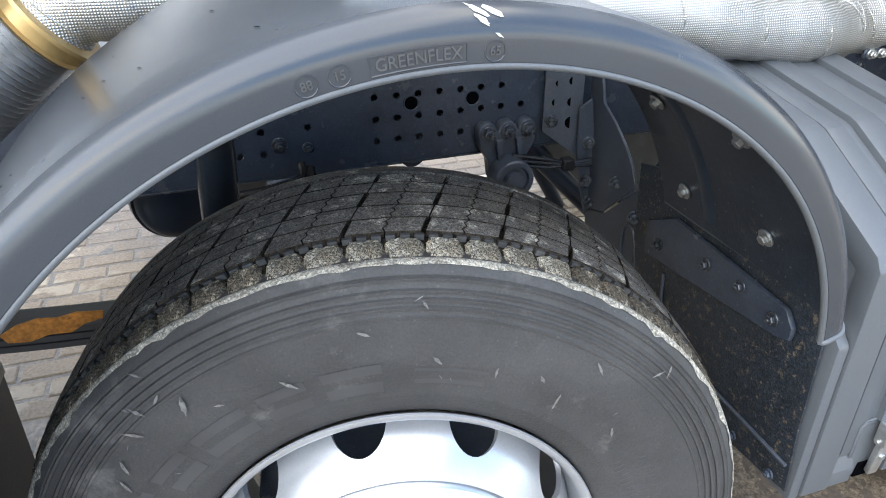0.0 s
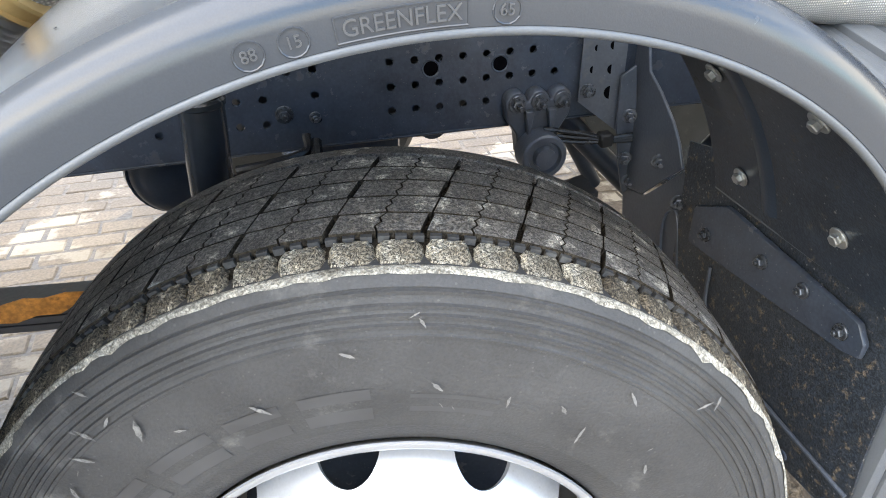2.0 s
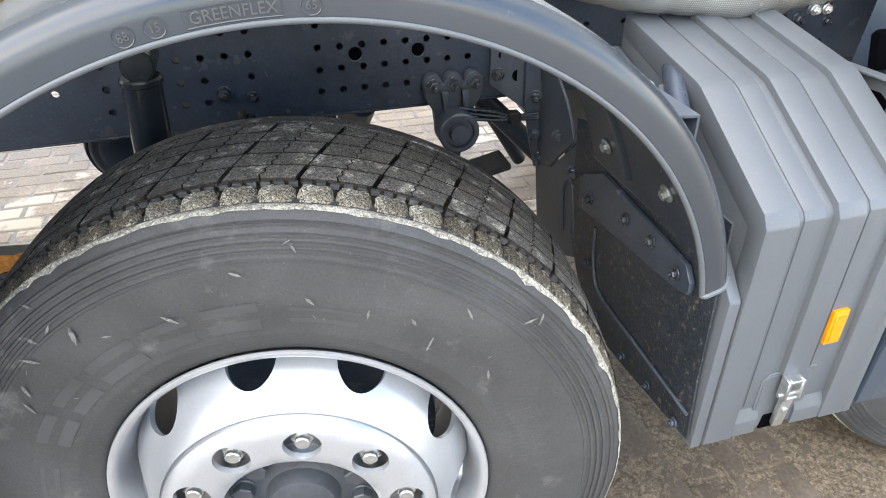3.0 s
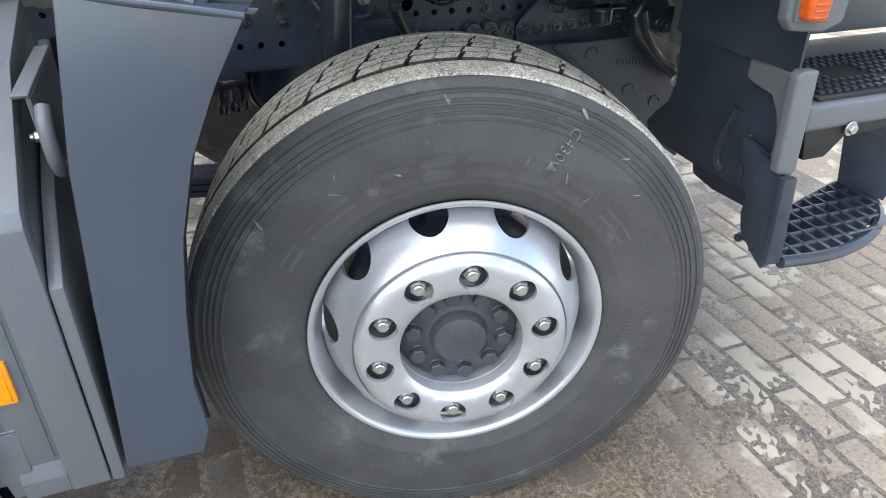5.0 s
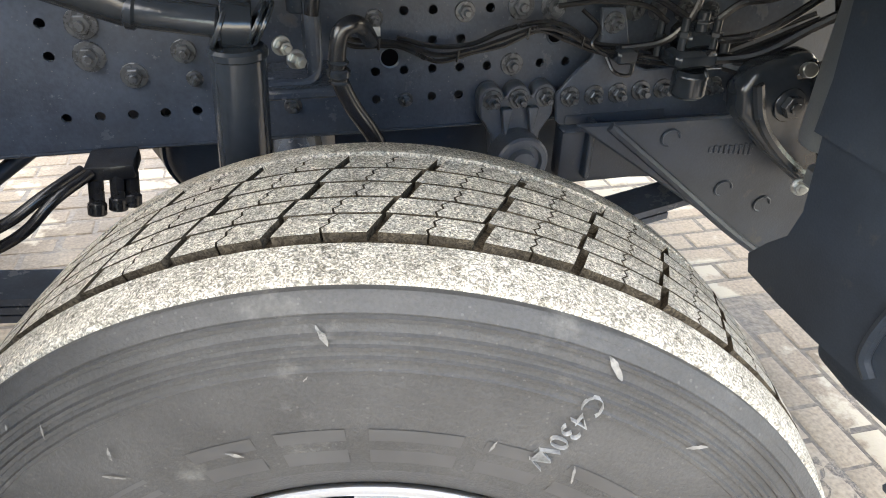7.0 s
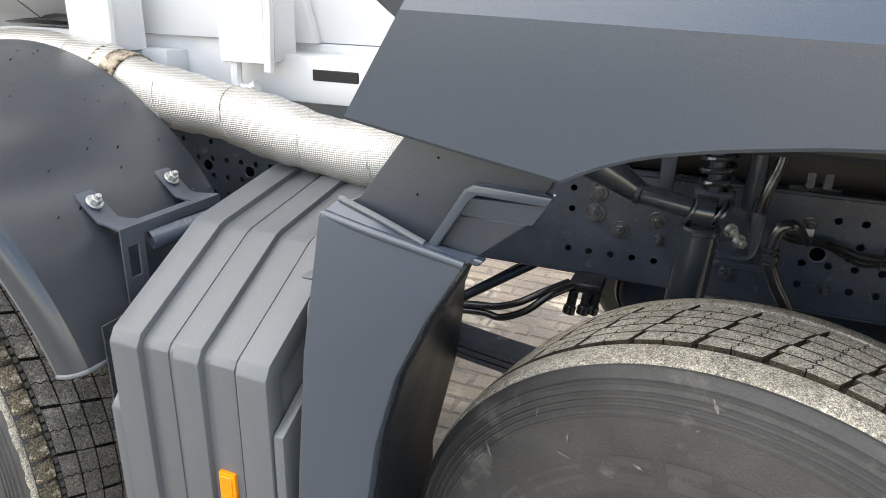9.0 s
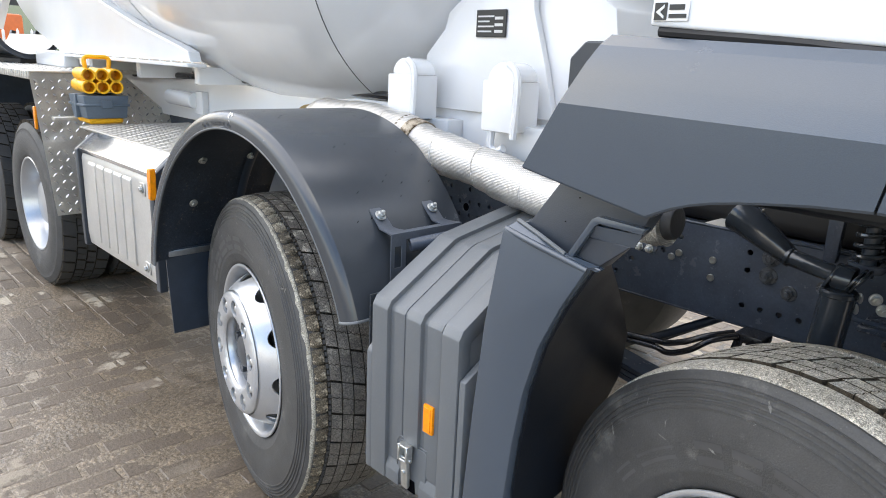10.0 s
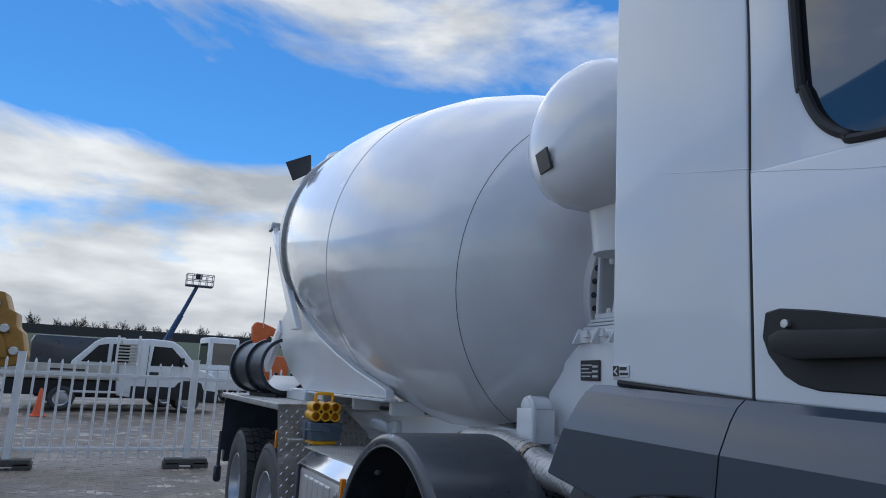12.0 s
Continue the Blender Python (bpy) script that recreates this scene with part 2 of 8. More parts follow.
TREAD1 = material("dusty_tread", (0.47, 0.43, 0.36), 0.92, vary=0.22, scale=20, grain=0.9, grain_scale=330, dirt=(0.17, 0.148, 0.115), dirt_amount=0.40, dirt_scale=55, crumb=0.55, crumb_scale=210)
TREAD2 = material("dark_tread", (0.142, 0.128, 0.112), 0.72, vary=0.35, scale=14, grain=0.9, grain_scale=220, dirt=(0.66, 0.61, 0.51), dirt_amount=0.43, dirt_scale=24, crumb=0.60, crumb_scale=210, dirt_by_height=(0.12, 0.50))
TREAD3 = material("grey_tread", (0.035, 0.036, 0.038), 0.75, vary=0.2, scale=14, grain=0.25, grain_scale=200)
LUGMUD = material("mud_caked_shoulder", (0.17, 0.145, 0.108), 0.9, vary=0.40, scale=25, grain=1.0, grain_scale=260, dirt=(0.42, 0.385, 0.31), dirt_amount=0.55, dirt_scale=20, crumb=0.80, crumb_scale=230, object_random=0.25)
LUGBROWN = material("brown_gritty_shoulder", (0.115, 0.094, 0.066), 0.85, vary=0.40, scale=25, grain=1.0, grain_scale=260, dirt=(0.52, 0.45, 0.34), dirt_amount=0.40, dirt_scale=30, crumb=0.80, crumb_scale=230, object_random=0.3)
CRUST = material("dry_mud_edge", (0.36, 0.335, 0.28), 0.95, vary=0.35, scale=25, grain=0.9, grain_scale=260, dirt=(0.13, 0.115, 0.09), dirt_amount=0.40, dirt_scale=24, crumb=0.4, crumb_scale=180)
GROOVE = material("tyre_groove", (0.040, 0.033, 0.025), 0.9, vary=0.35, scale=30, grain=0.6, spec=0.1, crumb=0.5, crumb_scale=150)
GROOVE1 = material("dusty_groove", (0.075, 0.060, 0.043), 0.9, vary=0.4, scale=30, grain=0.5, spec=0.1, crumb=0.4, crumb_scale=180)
SILVER = material("silver_wheel_paint", (0.52, 0.535, 0.555), 0.30, metal=0.6, vary=0.10, scale=6, grain=0.03, grain_scale=300, dirt=(0.42, 0.42, 0.41), dirt_amount=0.12, fleck=0.25, fleck_scale=150)
ZINC = material("zinc_plated_steel", (0.52, 0.53, 0.52), 0.34, metal=0.85, vary=0.2, scale=60)
BOLT = material("dull_plated_bolt", (0.11, 0.12, 0.135), 0.28, metal=0.6, vary=0.25, scale=60)
STEEL = material("bare_steel", (0.45, 0.46, 0.47), 0.35, metal=0.9, vary=0.15, scale=30)
RUST = material("rusty_spring", (0.028, 0.03, 0.034), 0.5, vary=0.2, scale=8, grain=0.2, dirt=(0.30, 0.12, 0.03), dirt_amount=0.42, dirt_scale=6)
WHITE = material("white_paint", (0.74, 0.75, 0.76), 0.24, vary=0.03, scale=2, coat=0.5)
CABWHITE = material("cab_white_paint", (0.72, 0.75, 0.78), 0.20, vary=0.02, scale=2, coat=0.6)
DRUMPAINT = material("drum_paint", (0.70, 0.71, 0.725), 0.24, vary=0.03, scale=1.2, grain=0.012, grain_scale=5, coat=0.7)
ARCHBLACK = material("arch_liner_plastic", (0.007, 0.010, 0.015), 0.36, vary=0.2, scale=6, grain=0.08, grain_scale=300, spec=0.3)
BLACK = material("matt_black", (0.012, 0.012, 0.013), 0.6, vary=0.15, scale=10, grain=0.05)
ORANGE = material("orange_lens", (0.58, 0.085, 0.006), 0.2, vary=0.2, scale=60, coat=0.5)
AMBER = material("amber_reflector", (0.92, 0.27, 0.006), 0.22, vary=0.15, scale=90, coat=0.4)
YELLOW = material("yellow_plastic", (0.90, 0.44, 0.012), 0.45, vary=0.1, scale=12, grain=0.05)
BLUEBIN = material("grey_blue_plastic", (0.09, 0.12, 0.15), 0.5, vary=0.1, scale=12, grain=0.05)
ALU = material("checker_aluminium", (0.52, 0.50, 0.46), 0.40, metal=0.45, vary=0.15, scale=9, grain=0.08, dirt=(0.22, 0.20, 0.17), dirt_amount=0.30, dirt_scale=6)
TANKALU = material("brushed_aluminium_tank", (0.56, 0.55, 0.53), 0.38, metal=0.55, vary=0.08, scale=5, grain=0.05)
POLISHED = material("polished_sheet", (0.62, 0.64, 0.66), 0.14, metal=0.9, vary=0.06, scale=6)
SEAMPAINT = material("painted_weld", (0.42, 0.43, 0.44), 0.4, vary=0.1, scale=9)
PLATE = material("data_plate", (0.02, 0.022, 0.024), 0.35, vary=0.1, scale=40)
INK = material("white_print", (0.62, 0.63, 0.62), 0.6, vary=0.05)
SCUFF = material("rubber_scuff", (0.185, 0.18, 0.17), 0.9, vary=0.3, scale=90, dirt=(0.07, 0.07, 0.07), dirt_amount=0.5, dirt_scale=120)
CHALK = material("chalk", (0.20, 0.205, 0.205), 0.95, vary=0.4, scale=140)
MARK = material("worn_raised_rubber", (0.066, 0.066, 0.067), 0.5, vary=0.2, scale=14)
SEALANT = material("black_seam", (0.03, 0.03, 0.032), 0.5)
BLUE = material("blue_paint", (0.02, 0.06, 0.16), 0.4, vary=0.1, scale=4)


def foil():
    """Silver woven heat wrap: a fine weave in relief over crinkled foil."""
    m = bpy.data.materials.new("silver_heat_wrap")
    m.use_nodes = True
    n, l = m.node_tree.nodes, m.node_tree.links
    b = n["Principled BSDF"]
    b.inputs["Metallic"].default_value, b.inputs["Roughness"].default_value = 0.75, 0.30
    tc = n.new("ShaderNodeTexCoord")
    waves = []
    for d in ("X", "Z"):
        w = n.new("ShaderNodeTexWave")
        w.bands_direction = d
        w.inputs["Scale"].default_value, w.inputs["Distortion"].default_value = 75, 0.6
        l.new(tc.outputs["Object"], w.inputs["Vector"])
        waves.append(w)
    x = n.new("ShaderNodeMath")
    x.operation = "MULTIPLY"
    l.new(waves[0].outputs["Fac"], x.inputs[0]), l.new(waves[1].outputs["Fac"], x.inputs[1])
    crinkle = n.new("ShaderNodeTexNoise")
    crinkle.inputs["Scale"].default_value, crinkle.inputs["Detail"].default_value = 9, 4
    l.new(tc.outputs["Object"], crinkle.inputs["Vector"])
    s = n.new("ShaderNodeMath")
    s.operation = "MULTIPLY_ADD"
    s.inputs[1].default_value = 2.6
    l.new(crinkle.outputs["Fac"], s.inputs[0]), l.new(x.outputs[0], s.inputs[2])
    bump = n.new("ShaderNodeBump")
    bump.inputs["Strength"].default_value, bump.inputs["Distance"].default_value = 0.5, 0.003
    l.new(s.outputs[0], bump.inputs["Height"]), l.new(bump.outputs[0], b.inputs["Normal"])
    r = n.new("ShaderNodeMapRange")
    r.inputs["To Min"].default_value, r.inputs["To Max"].default_value = 0.0, 1.0
    l.new(x.outputs[0], r.inputs["Value"])
    c = n.new("ShaderNodeMix")
    c.data_type = "RGBA"
    c.inputs[6].default_value, c.inputs[7].default_value = (0.50, 0.485, 0.46, 1), (0.97, 0.945, 0.90, 1)
    l.new(r.outputs[0], c.inputs[0]), l.new(c.outputs[2], b.inputs["Base Color"])
    return m


FOIL = foil()


def glass(name, tint, rough=0.02):
    m = bpy.data.materials.new(name)
    m.use_nodes = True
    b = m.node_tree.nodes["Principled BSDF"]
    b.inputs["Base Color"].default_value = (*tint, 1)
    b.inputs["Roughness"].default_value, b.inputs["Specular IOR Level"].default_value = rough, 0.8
    b.inputs["Coat Weight"].default_value = 1.0
    return m


GLASS = glass("dark_tinted_glass", (0.015, 0.018, 0.022))


# ---- mesh helpers ----
def finish(bm, name, mat, smooth=40):
    if smooth >= 1:
        bmesh.ops.recalc_face_normals(bm, faces=bm.faces)
    me = bpy.data.meshes.new(name)
    bm.to_mesh(me)
    bm.free()
    me.materials.append(mat)
    me.polygons.foreach_set("use_smooth", [smooth >= 1] * len(me.polygons))
    me.set_sharp_from_angle(angle=radians(smooth))
    return me


def part(name, bm, mat, parent, label="", m=None, smooth=40):
    """Links a bmesh as one mesh object under a thing or a part."""
    ob = new(name, finish(bm, name, mat, smooth))
    ob.parent = parent
    if m is not None:
        ob.matrix_basis = m
    if label:
        ob["label"] = label
    return ob


def thing(name, label, category, m=Matrix(), group="", kind=""):
    ob = new(name)
    ob.empty_display_size = 0.2
    ob.matrix_basis = m
    return tagged(ob, label, category, group, kind)


def again(ob, m, parent=None):
    """A further part on the same mesh."""
    o = new(ob.name.split(".")[0], ob.data)
    o.parent = parent or ob.parent
    o.matrix_basis = m
    if "label" in ob:
        o["label"] = ob["label"]
    return o


def merge(bm, other, m=Matrix()):
    me = bpy.data.meshes.new("tmp")
    other.to_mesh(me)
    other.free()
    me.transform(m)
    bm.from_mesh(me)
    bpy.data.meshes.remove(me)
    return bm


def box(x0, x1, y0, y1, z0, z1, bevel=0.004, seg=1, bm=None, m=Matrix()):
    b = bmesh.new()
    bmesh.ops.create_cube(b, size=1)
    for v in b.verts:
        v.co = Vector((x0 + (v.co.x + .5) * (x1 - x0), y0 + (v.co.y + .5) * (y1 - y0), z0 + (v.co.z + .5) * (z1 - z0)))
    if bevel:
        bmesh.ops.bevel(b, geom=b.edges[:], offset=bevel, segments=seg, affect="EDGES", profile=0.6)
    return merge(bm, b, m) if bm else (merge(bmesh.new(), b, m))


def prism(points, axis, a, b, bevel=0.0, seg=1, bm=None, m=Matrix()):
    """A polygon drawn in the two axes that are left, in the order x, y, z, pulled along axis from a to b."""
    k = "xyz".index(axis)
    o = bmesh.new()

    def at(p, d):
        c = list(p)
        c.insert(k, d)
        return o.verts.new(c)
    lo, hi = [at(p, a) for p in points], [at(p, b) for p in points]
    o.faces.new(lo), o.faces.new(hi)
    for i in range(len(points)):
        j = (i + 1) % len(points)
        o.faces.new((lo[i], lo[j], hi[j], hi[i]))
    bmesh.ops.recalc_face_normals(o, faces=o.faces)
    if bevel:
        bmesh.ops.bevel(o, geom=o.edges[:], offset=bevel, segments=seg, affect="EDGES", profile=0.6)
    return merge(bm, o, m) if bm else merge(bmesh.new(), o, m)


def plane_axes(d):
    d = Vector(d).normalized()
    u = d.cross(Vector((0, 0, 1)) if abs(d.z) < 0.9 else Vector((1, 0, 0))).normalized()
    return d, u, d.cross(u)


def rod(p0, p1, r0, r1=None, n=14, bm=None, bevel=0.0):
    """A round bar or cone with closed, chamfered ends."""
    r1 = r0 if r1 is None else r1
    p0, p1 = Vector(p0), Vector(p1)
    d, u, w = plane_axes(p1 - p0)
    o = bm or bmesh.new()
    c = min(bevel or 0.15 * min(r0, r1), 0.4 * (p1 - p0).length)
    rings = []
    for p, r in ((p0, r0 - c), (p0 + d * c, r0), (p1 - d * c, r1), (p1, r1 - c)):
        rings.append([o.verts.new(p + r * (math.cos(2 * math.pi * i / n) * u + math.sin(2 * math.pi * i / n) * w)) for i in range(n)])
    for a, b in zip(rings, rings[1:]):
        for i in range(n):
            o.faces.new((a[i], a[(i + 1) % n], b[(i + 1) % n], b[i]))
    o.faces.new(rings[0][::-1]), o.faces.new(rings[-1])
    return o


def smooth_path(points, step=6):
    p = [Vector(q) for q in points]
    if len(p) < 3:
        return p
    p = [2 * p[0] - p[1]] + p + [2 * p[-1] - p[-2]]
    out = []
    for a, b, c, d in zip(p, p[1:], p[2:], p[3:]):
        for i in range(step):
            t = i / step
            out.append(0.5 * (2 * b + (c - a) * t + (2 * a - 5 * b + 4 * c - d) * t * t + (3 * b - a - 3 * c + d) * t ** 3))
    return out + [p[-2]]


def tube(points, r, n=10, bm=None, smooth=True, radius=None):
    """A hose or pipe along a path; radius(i, count) may vary its thickness."""
    p = smooth_path(points) if smooth else [Vector(q) for q in points]
    o = bm or bmesh.new()
    d, u, w = plane_axes(p[1] - p[0])
    rings = []
    for i, q in enumerate(p):
        d = (p[min(i + 1, len(p) - 1)] - p[max(i - 1, 0)]).normalized()
        u = (u - u.dot(d) * d).normalized()
        w = d.cross(u)
        k = radius(i, len(p)) if radius else r
        rings.append([o.verts.new(q + k * (math.cos(2 * math.pi * j / n) * u + math.sin(2 * math.pi * j / n) * w)) for j in range(n)])
    for a, b in zip(rings, rings[1:]):
        for i in range(n):
            o.faces.new((a[i], a[(i + 1) % n], b[(i + 1) % n], b[i]))
    o.faces.new(rings[0][::-1]), o.faces.new(rings[-1])
    return o


def lathe(profile, n=64, closed=False, bm=None):
    """Turns (radius, height) pairs round the y axis; height runs towards -y, which is outwards on a wheel."""
    o = bm or bmesh.new()
    rings = []
    for r, h in profile:
        rings.append([o.verts.new((r * math.cos(2 * math.pi * i / n), -h, r * math.sin(2 * math.pi * i / n))) for i in range(n)] if r > 1e-5 else [o.verts.new((0, -h, 0))])
    pairs = list(zip(rings, rings[1:])) + ([(rings[-1], rings[0])] if closed else [])
    for a, b in pairs:
        for i in range(n):
            j = (i + 1) % n
            if len(a) == 1 and len(b) == 1:
                continue
            if len(a) == 1:
                o.faces.new((a[0], b[j], b[i]))
            elif len(b) == 1:
                o.faces.new((a[i], a[j], b[0]))
            else:
                o.faces.new((a[i], a[j], b[j], b[i]))
    return o


def sheet(points, thick, bm=None):
    """A flat or bent plate given by rows of corner points, with thickness along its normal."""
    o = bmesh.new()
    v = [[o.verts.new(p) for p in row] for row in points]
    for a, b in zip(v, v[1:]):
        for i in range(len(a) - 1):
            o.faces.new((a[i], a[i + 1], b[i + 1], b[i]))
    bmesh.ops.recalc_face_normals(o, faces=o.faces)
    g = bmesh.ops.solidify(o, geom=o.faces[:], thickness=thick)
    return merge(bm, o) if bm else merge(bmesh.new(), o)


def ring_with_holes(count, place, v0, v1, vc, hu, hv, thick, turn=0.0, n=20, sub=5):
    """A turned wall with a ring of round holes. place(v) gives (radius, height); holes sit at v = vc, hu (angle) by hv (in v) half wide."""
    o = bmesh.new()
    half = math.pi / count

    def pt(a, v, off):
        r, h = place(v)
        r2, h2 = place(v + 0.01)
        t = Vector((r2 - r, h2 - h)).normalized()
        r, h = r - t.y * off, h + t.x * off
        return Vector((r * math.cos(a), -h, r * math.sin(a)))
    for k in range(count):
        a0 = turn + 2 * math.pi * k / count
        loops = []
        for off in (0.0, -thick):
            inner, outer = [], []
            for i in range(n):
                th = 2 * math.pi * i / n
                c, s = math.cos(th), math.sin(th)
                inner.append((hu * c, vc + hv * s))
                q = 1 / max(abs(c), abs(s))
                y = s * q
                outer.append((half * c * q, vc + y * (v1 - vc if y > 0 else vc - v0)))
            rings = [[o.verts.new(pt(a0 + i[0] + (e[0] - i[0]) * f / sub, i[1] + (e[1] - i[1]) * f / sub, off)) for i, e in zip(inner, outer)] for f in range(sub + 1)]
            for a, b in zip(rings, rings[1:]):
                for i in range(n):
                    j = (i + 1) % n
                    o.faces.new((a[i], a[j], b[j], b[i]))
            loops.append(rings[0])
        for i in range(n):
            j = (i + 1) % n
            o.faces.new((loops[0][i], loops[0][j], loops[1][j], loops[1][i]))
    bmesh.ops.remove_doubles(o, verts=o.verts[:], dist=0.0003)
    return o


def hexbolt(p, d, size=0.012, length=0.012, stud=0.0, washer=0.0, bm=None):
    """A six-sided head on a washer, with the thread's end standing out of it."""
    p, d = Vector(p), Vector(d).normalized()
    o = bm or bmesh.new()
    if washer:
        rod(p, p + d * 0.004, washer, n=16, bm=o, bevel=0.001)
        p = p + d * 0.004
    rod(p, p + d * length, size, n=6, bm=o, bevel=0.0015)
    if stud:
        rod(p + d * length, p + d * (length + stud), size * 0.5, n=8, bm=o, bevel=0.001)
    return o


def perforated(x0, z0, nx, nz, pitch, holes, r, y0, y1, seg=10):
    """An upright plate of square cells in the x-z plane, some with a round hole (holes: cell -> radius), y0 the seen side."""
    o = bmesh.new()
    h = pitch / 2
    for i in range(nx):
        for k in range(nz):
            cx, cz = x0 + pitch * (i + .5), z0 + pitch * (k + .5)
            rr = holes.get((i, k), 0)
            if not rr:
                o.faces.new([o.verts.new((cx + a * h, y0, cz + b * h)) for a, b in ((-1, -1), (1, -1), (1, 1), (-1, 1))])
                continue
            ci, co, cb = [], [], []
            for j in range(4 * (seg // 4 + 1)):
                th = 2 * math.pi * j / (4 * (seg // 4 + 1)) + math.pi / 4
                c, s = math.cos(th), math.sin(th)
                q = 1 / max(abs(c), abs(s))
                ci.append(o.verts.new((cx + rr * c, y0, cz + rr * s)))
                cb.append(o.verts.new((cx + rr * c, y1, cz + rr * s)))
                co.append(o.verts.new((cx + h * c * q, y0, cz + h * s * q)))
            m = len(ci)
            for j in range(m):
                jj = (j + 1) % m
                o.faces.new((ci[j], ci[jj], co[jj], co[j]))
                o.faces.new((ci[j], ci[jj], cb[jj], cb[j]))
    bmesh.ops.remove_doubles(o, verts=o.verts[:], dist=0.0005)
    for f in o.faces:
        f.normal_update()
        if f.normal.y > 0.5:
            f.normal_flip()
    return o


def text_bm(body, size, depth=0.002, bold=0.0):
    cu = bpy.data.curves.new("lettering", "FONT")
    cu.body, cu.size, cu.extrude, cu.offset = body, size, depth, bold
    cu.align_x, cu.align_y, cu.resolution_u = "CENTER", "CENTER", 3
    ob = bpy.data.objects.new("lettering", cu)
    scene.collection.objects.link(ob)
    me = bpy.data.meshes.new_from_object(ob.evaluated_get(bpy.context.evaluated_depsgraph_get()))
    bpy.data.objects.remove(ob)
    bpy.data.curves.remove(cu)
    b = bmesh.new()
    b.from_mesh(me)
    bpy.data.meshes.remove(me)
    return b


# ---- the mixer truck ----
HUB = material("dark_hub_paint", (0.055, 0.06, 0.068), 0.45, vary=0.2, scale=14, grain=0.15, dirt=(0.13, 0.12, 0.11), dirt_amount=0.3, dirt_scale=20)
truck = thing("concrete_mixer_truck", "white four-axle concrete mixer truck with grey plastic trim, parked", "truck", TRUCK)


def tread_blocks(rows, count, rad, gap_wide, gap_thin, depth, skew, jitter=0.0):
    """Rows of rubber blocks round a wheel: rows are (h0, h1, split) from the outer shoulder inwards."""
    o = bmesh.new()
    for k, (h0, h1, split, phase, *gap) in enumerate(rows):
        wide = gap[0] if gap else gap_wide
        step = 2 * math.pi / count
        for i in range(count):
            for half in range(2 if split else 1):
                a0 = step * (i + phase + 0.5 * half) + (wide if half == 0 else gap_thin) / 2
                a1 = step * (i + phase + 0.5 * half + (0.5 if split else 1)) - (gap_thin if (split and half == 0) else wide) / 2
                grid, steps = [], 5 if jitter >= 0 else 2
                for e, a in ((0, a0), (1, a1)):
                    thin = split and half != e
                    line = []
                    for s in range(steps):
                        h = h0 + (h1 - h0) * s / (steps - 1)
                        aa = a + skew * (h - rows[0][0]) + (0.0042 * (1 if s % 2 else -1) if thin else 0.0)
                        line.append([o.verts.new((r * math.cos(aa), -h, r * math.sin(aa))) for r in (rad(h), rad(h) - depth)])
                    grid.append(line)
                p, q = grid
                side = []
                for s in range(steps - 1):
                    o.faces.new((p[s][0], p[s + 1][0], q[s + 1][0], q[s][0]))
                    side.append(o.faces.new((p[s][0], p[s][1], p[s + 1][1], p[s + 1][0])))
                    side.append(o.faces.new((q[s][0], q[s + 1][0], q[s + 1][1], q[s][1])))
                for s in (0, steps - 1):
                    side.append(o.faces.new((p[s][0], q[s][0], q[s][1], p[s][1])))
                # the blocks' sides take the second, darker groove material
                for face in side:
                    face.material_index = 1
    return o


def crown(h, mid=-0.199, half=0.135):
    return 0.538 - 0.009 * min(1.2, abs(h - mid) / half) ** 3


def sidewall_profile(rings):
    """Half section of the tyre's outer wall; rings are (radius, lift) of its raised steps."""
    p = [(0.292, -0.075), (0.297, -0.056), (0.303, -0.049), (0.318, -0.042), (0.335, -0.036), (0.338, -0.0345), (0.342, -0.035), (0.375, -0.029), (0.41, -0.0285)]
    for r, lift in rings:
        h = -0.0295 - 0.55 * max(0, r - 0.43) ** 1.35
        p += [(r, h), (r + 0.0009, h + lift), (r + 0.0045, h + lift), (r + 0.0056, h - 0.0012)]
    p += [(0.510, -0.046), (0.518, -0.052), (0.522, -0.056), (0.523, -0.066), (0.520, -0.10)]
    return p


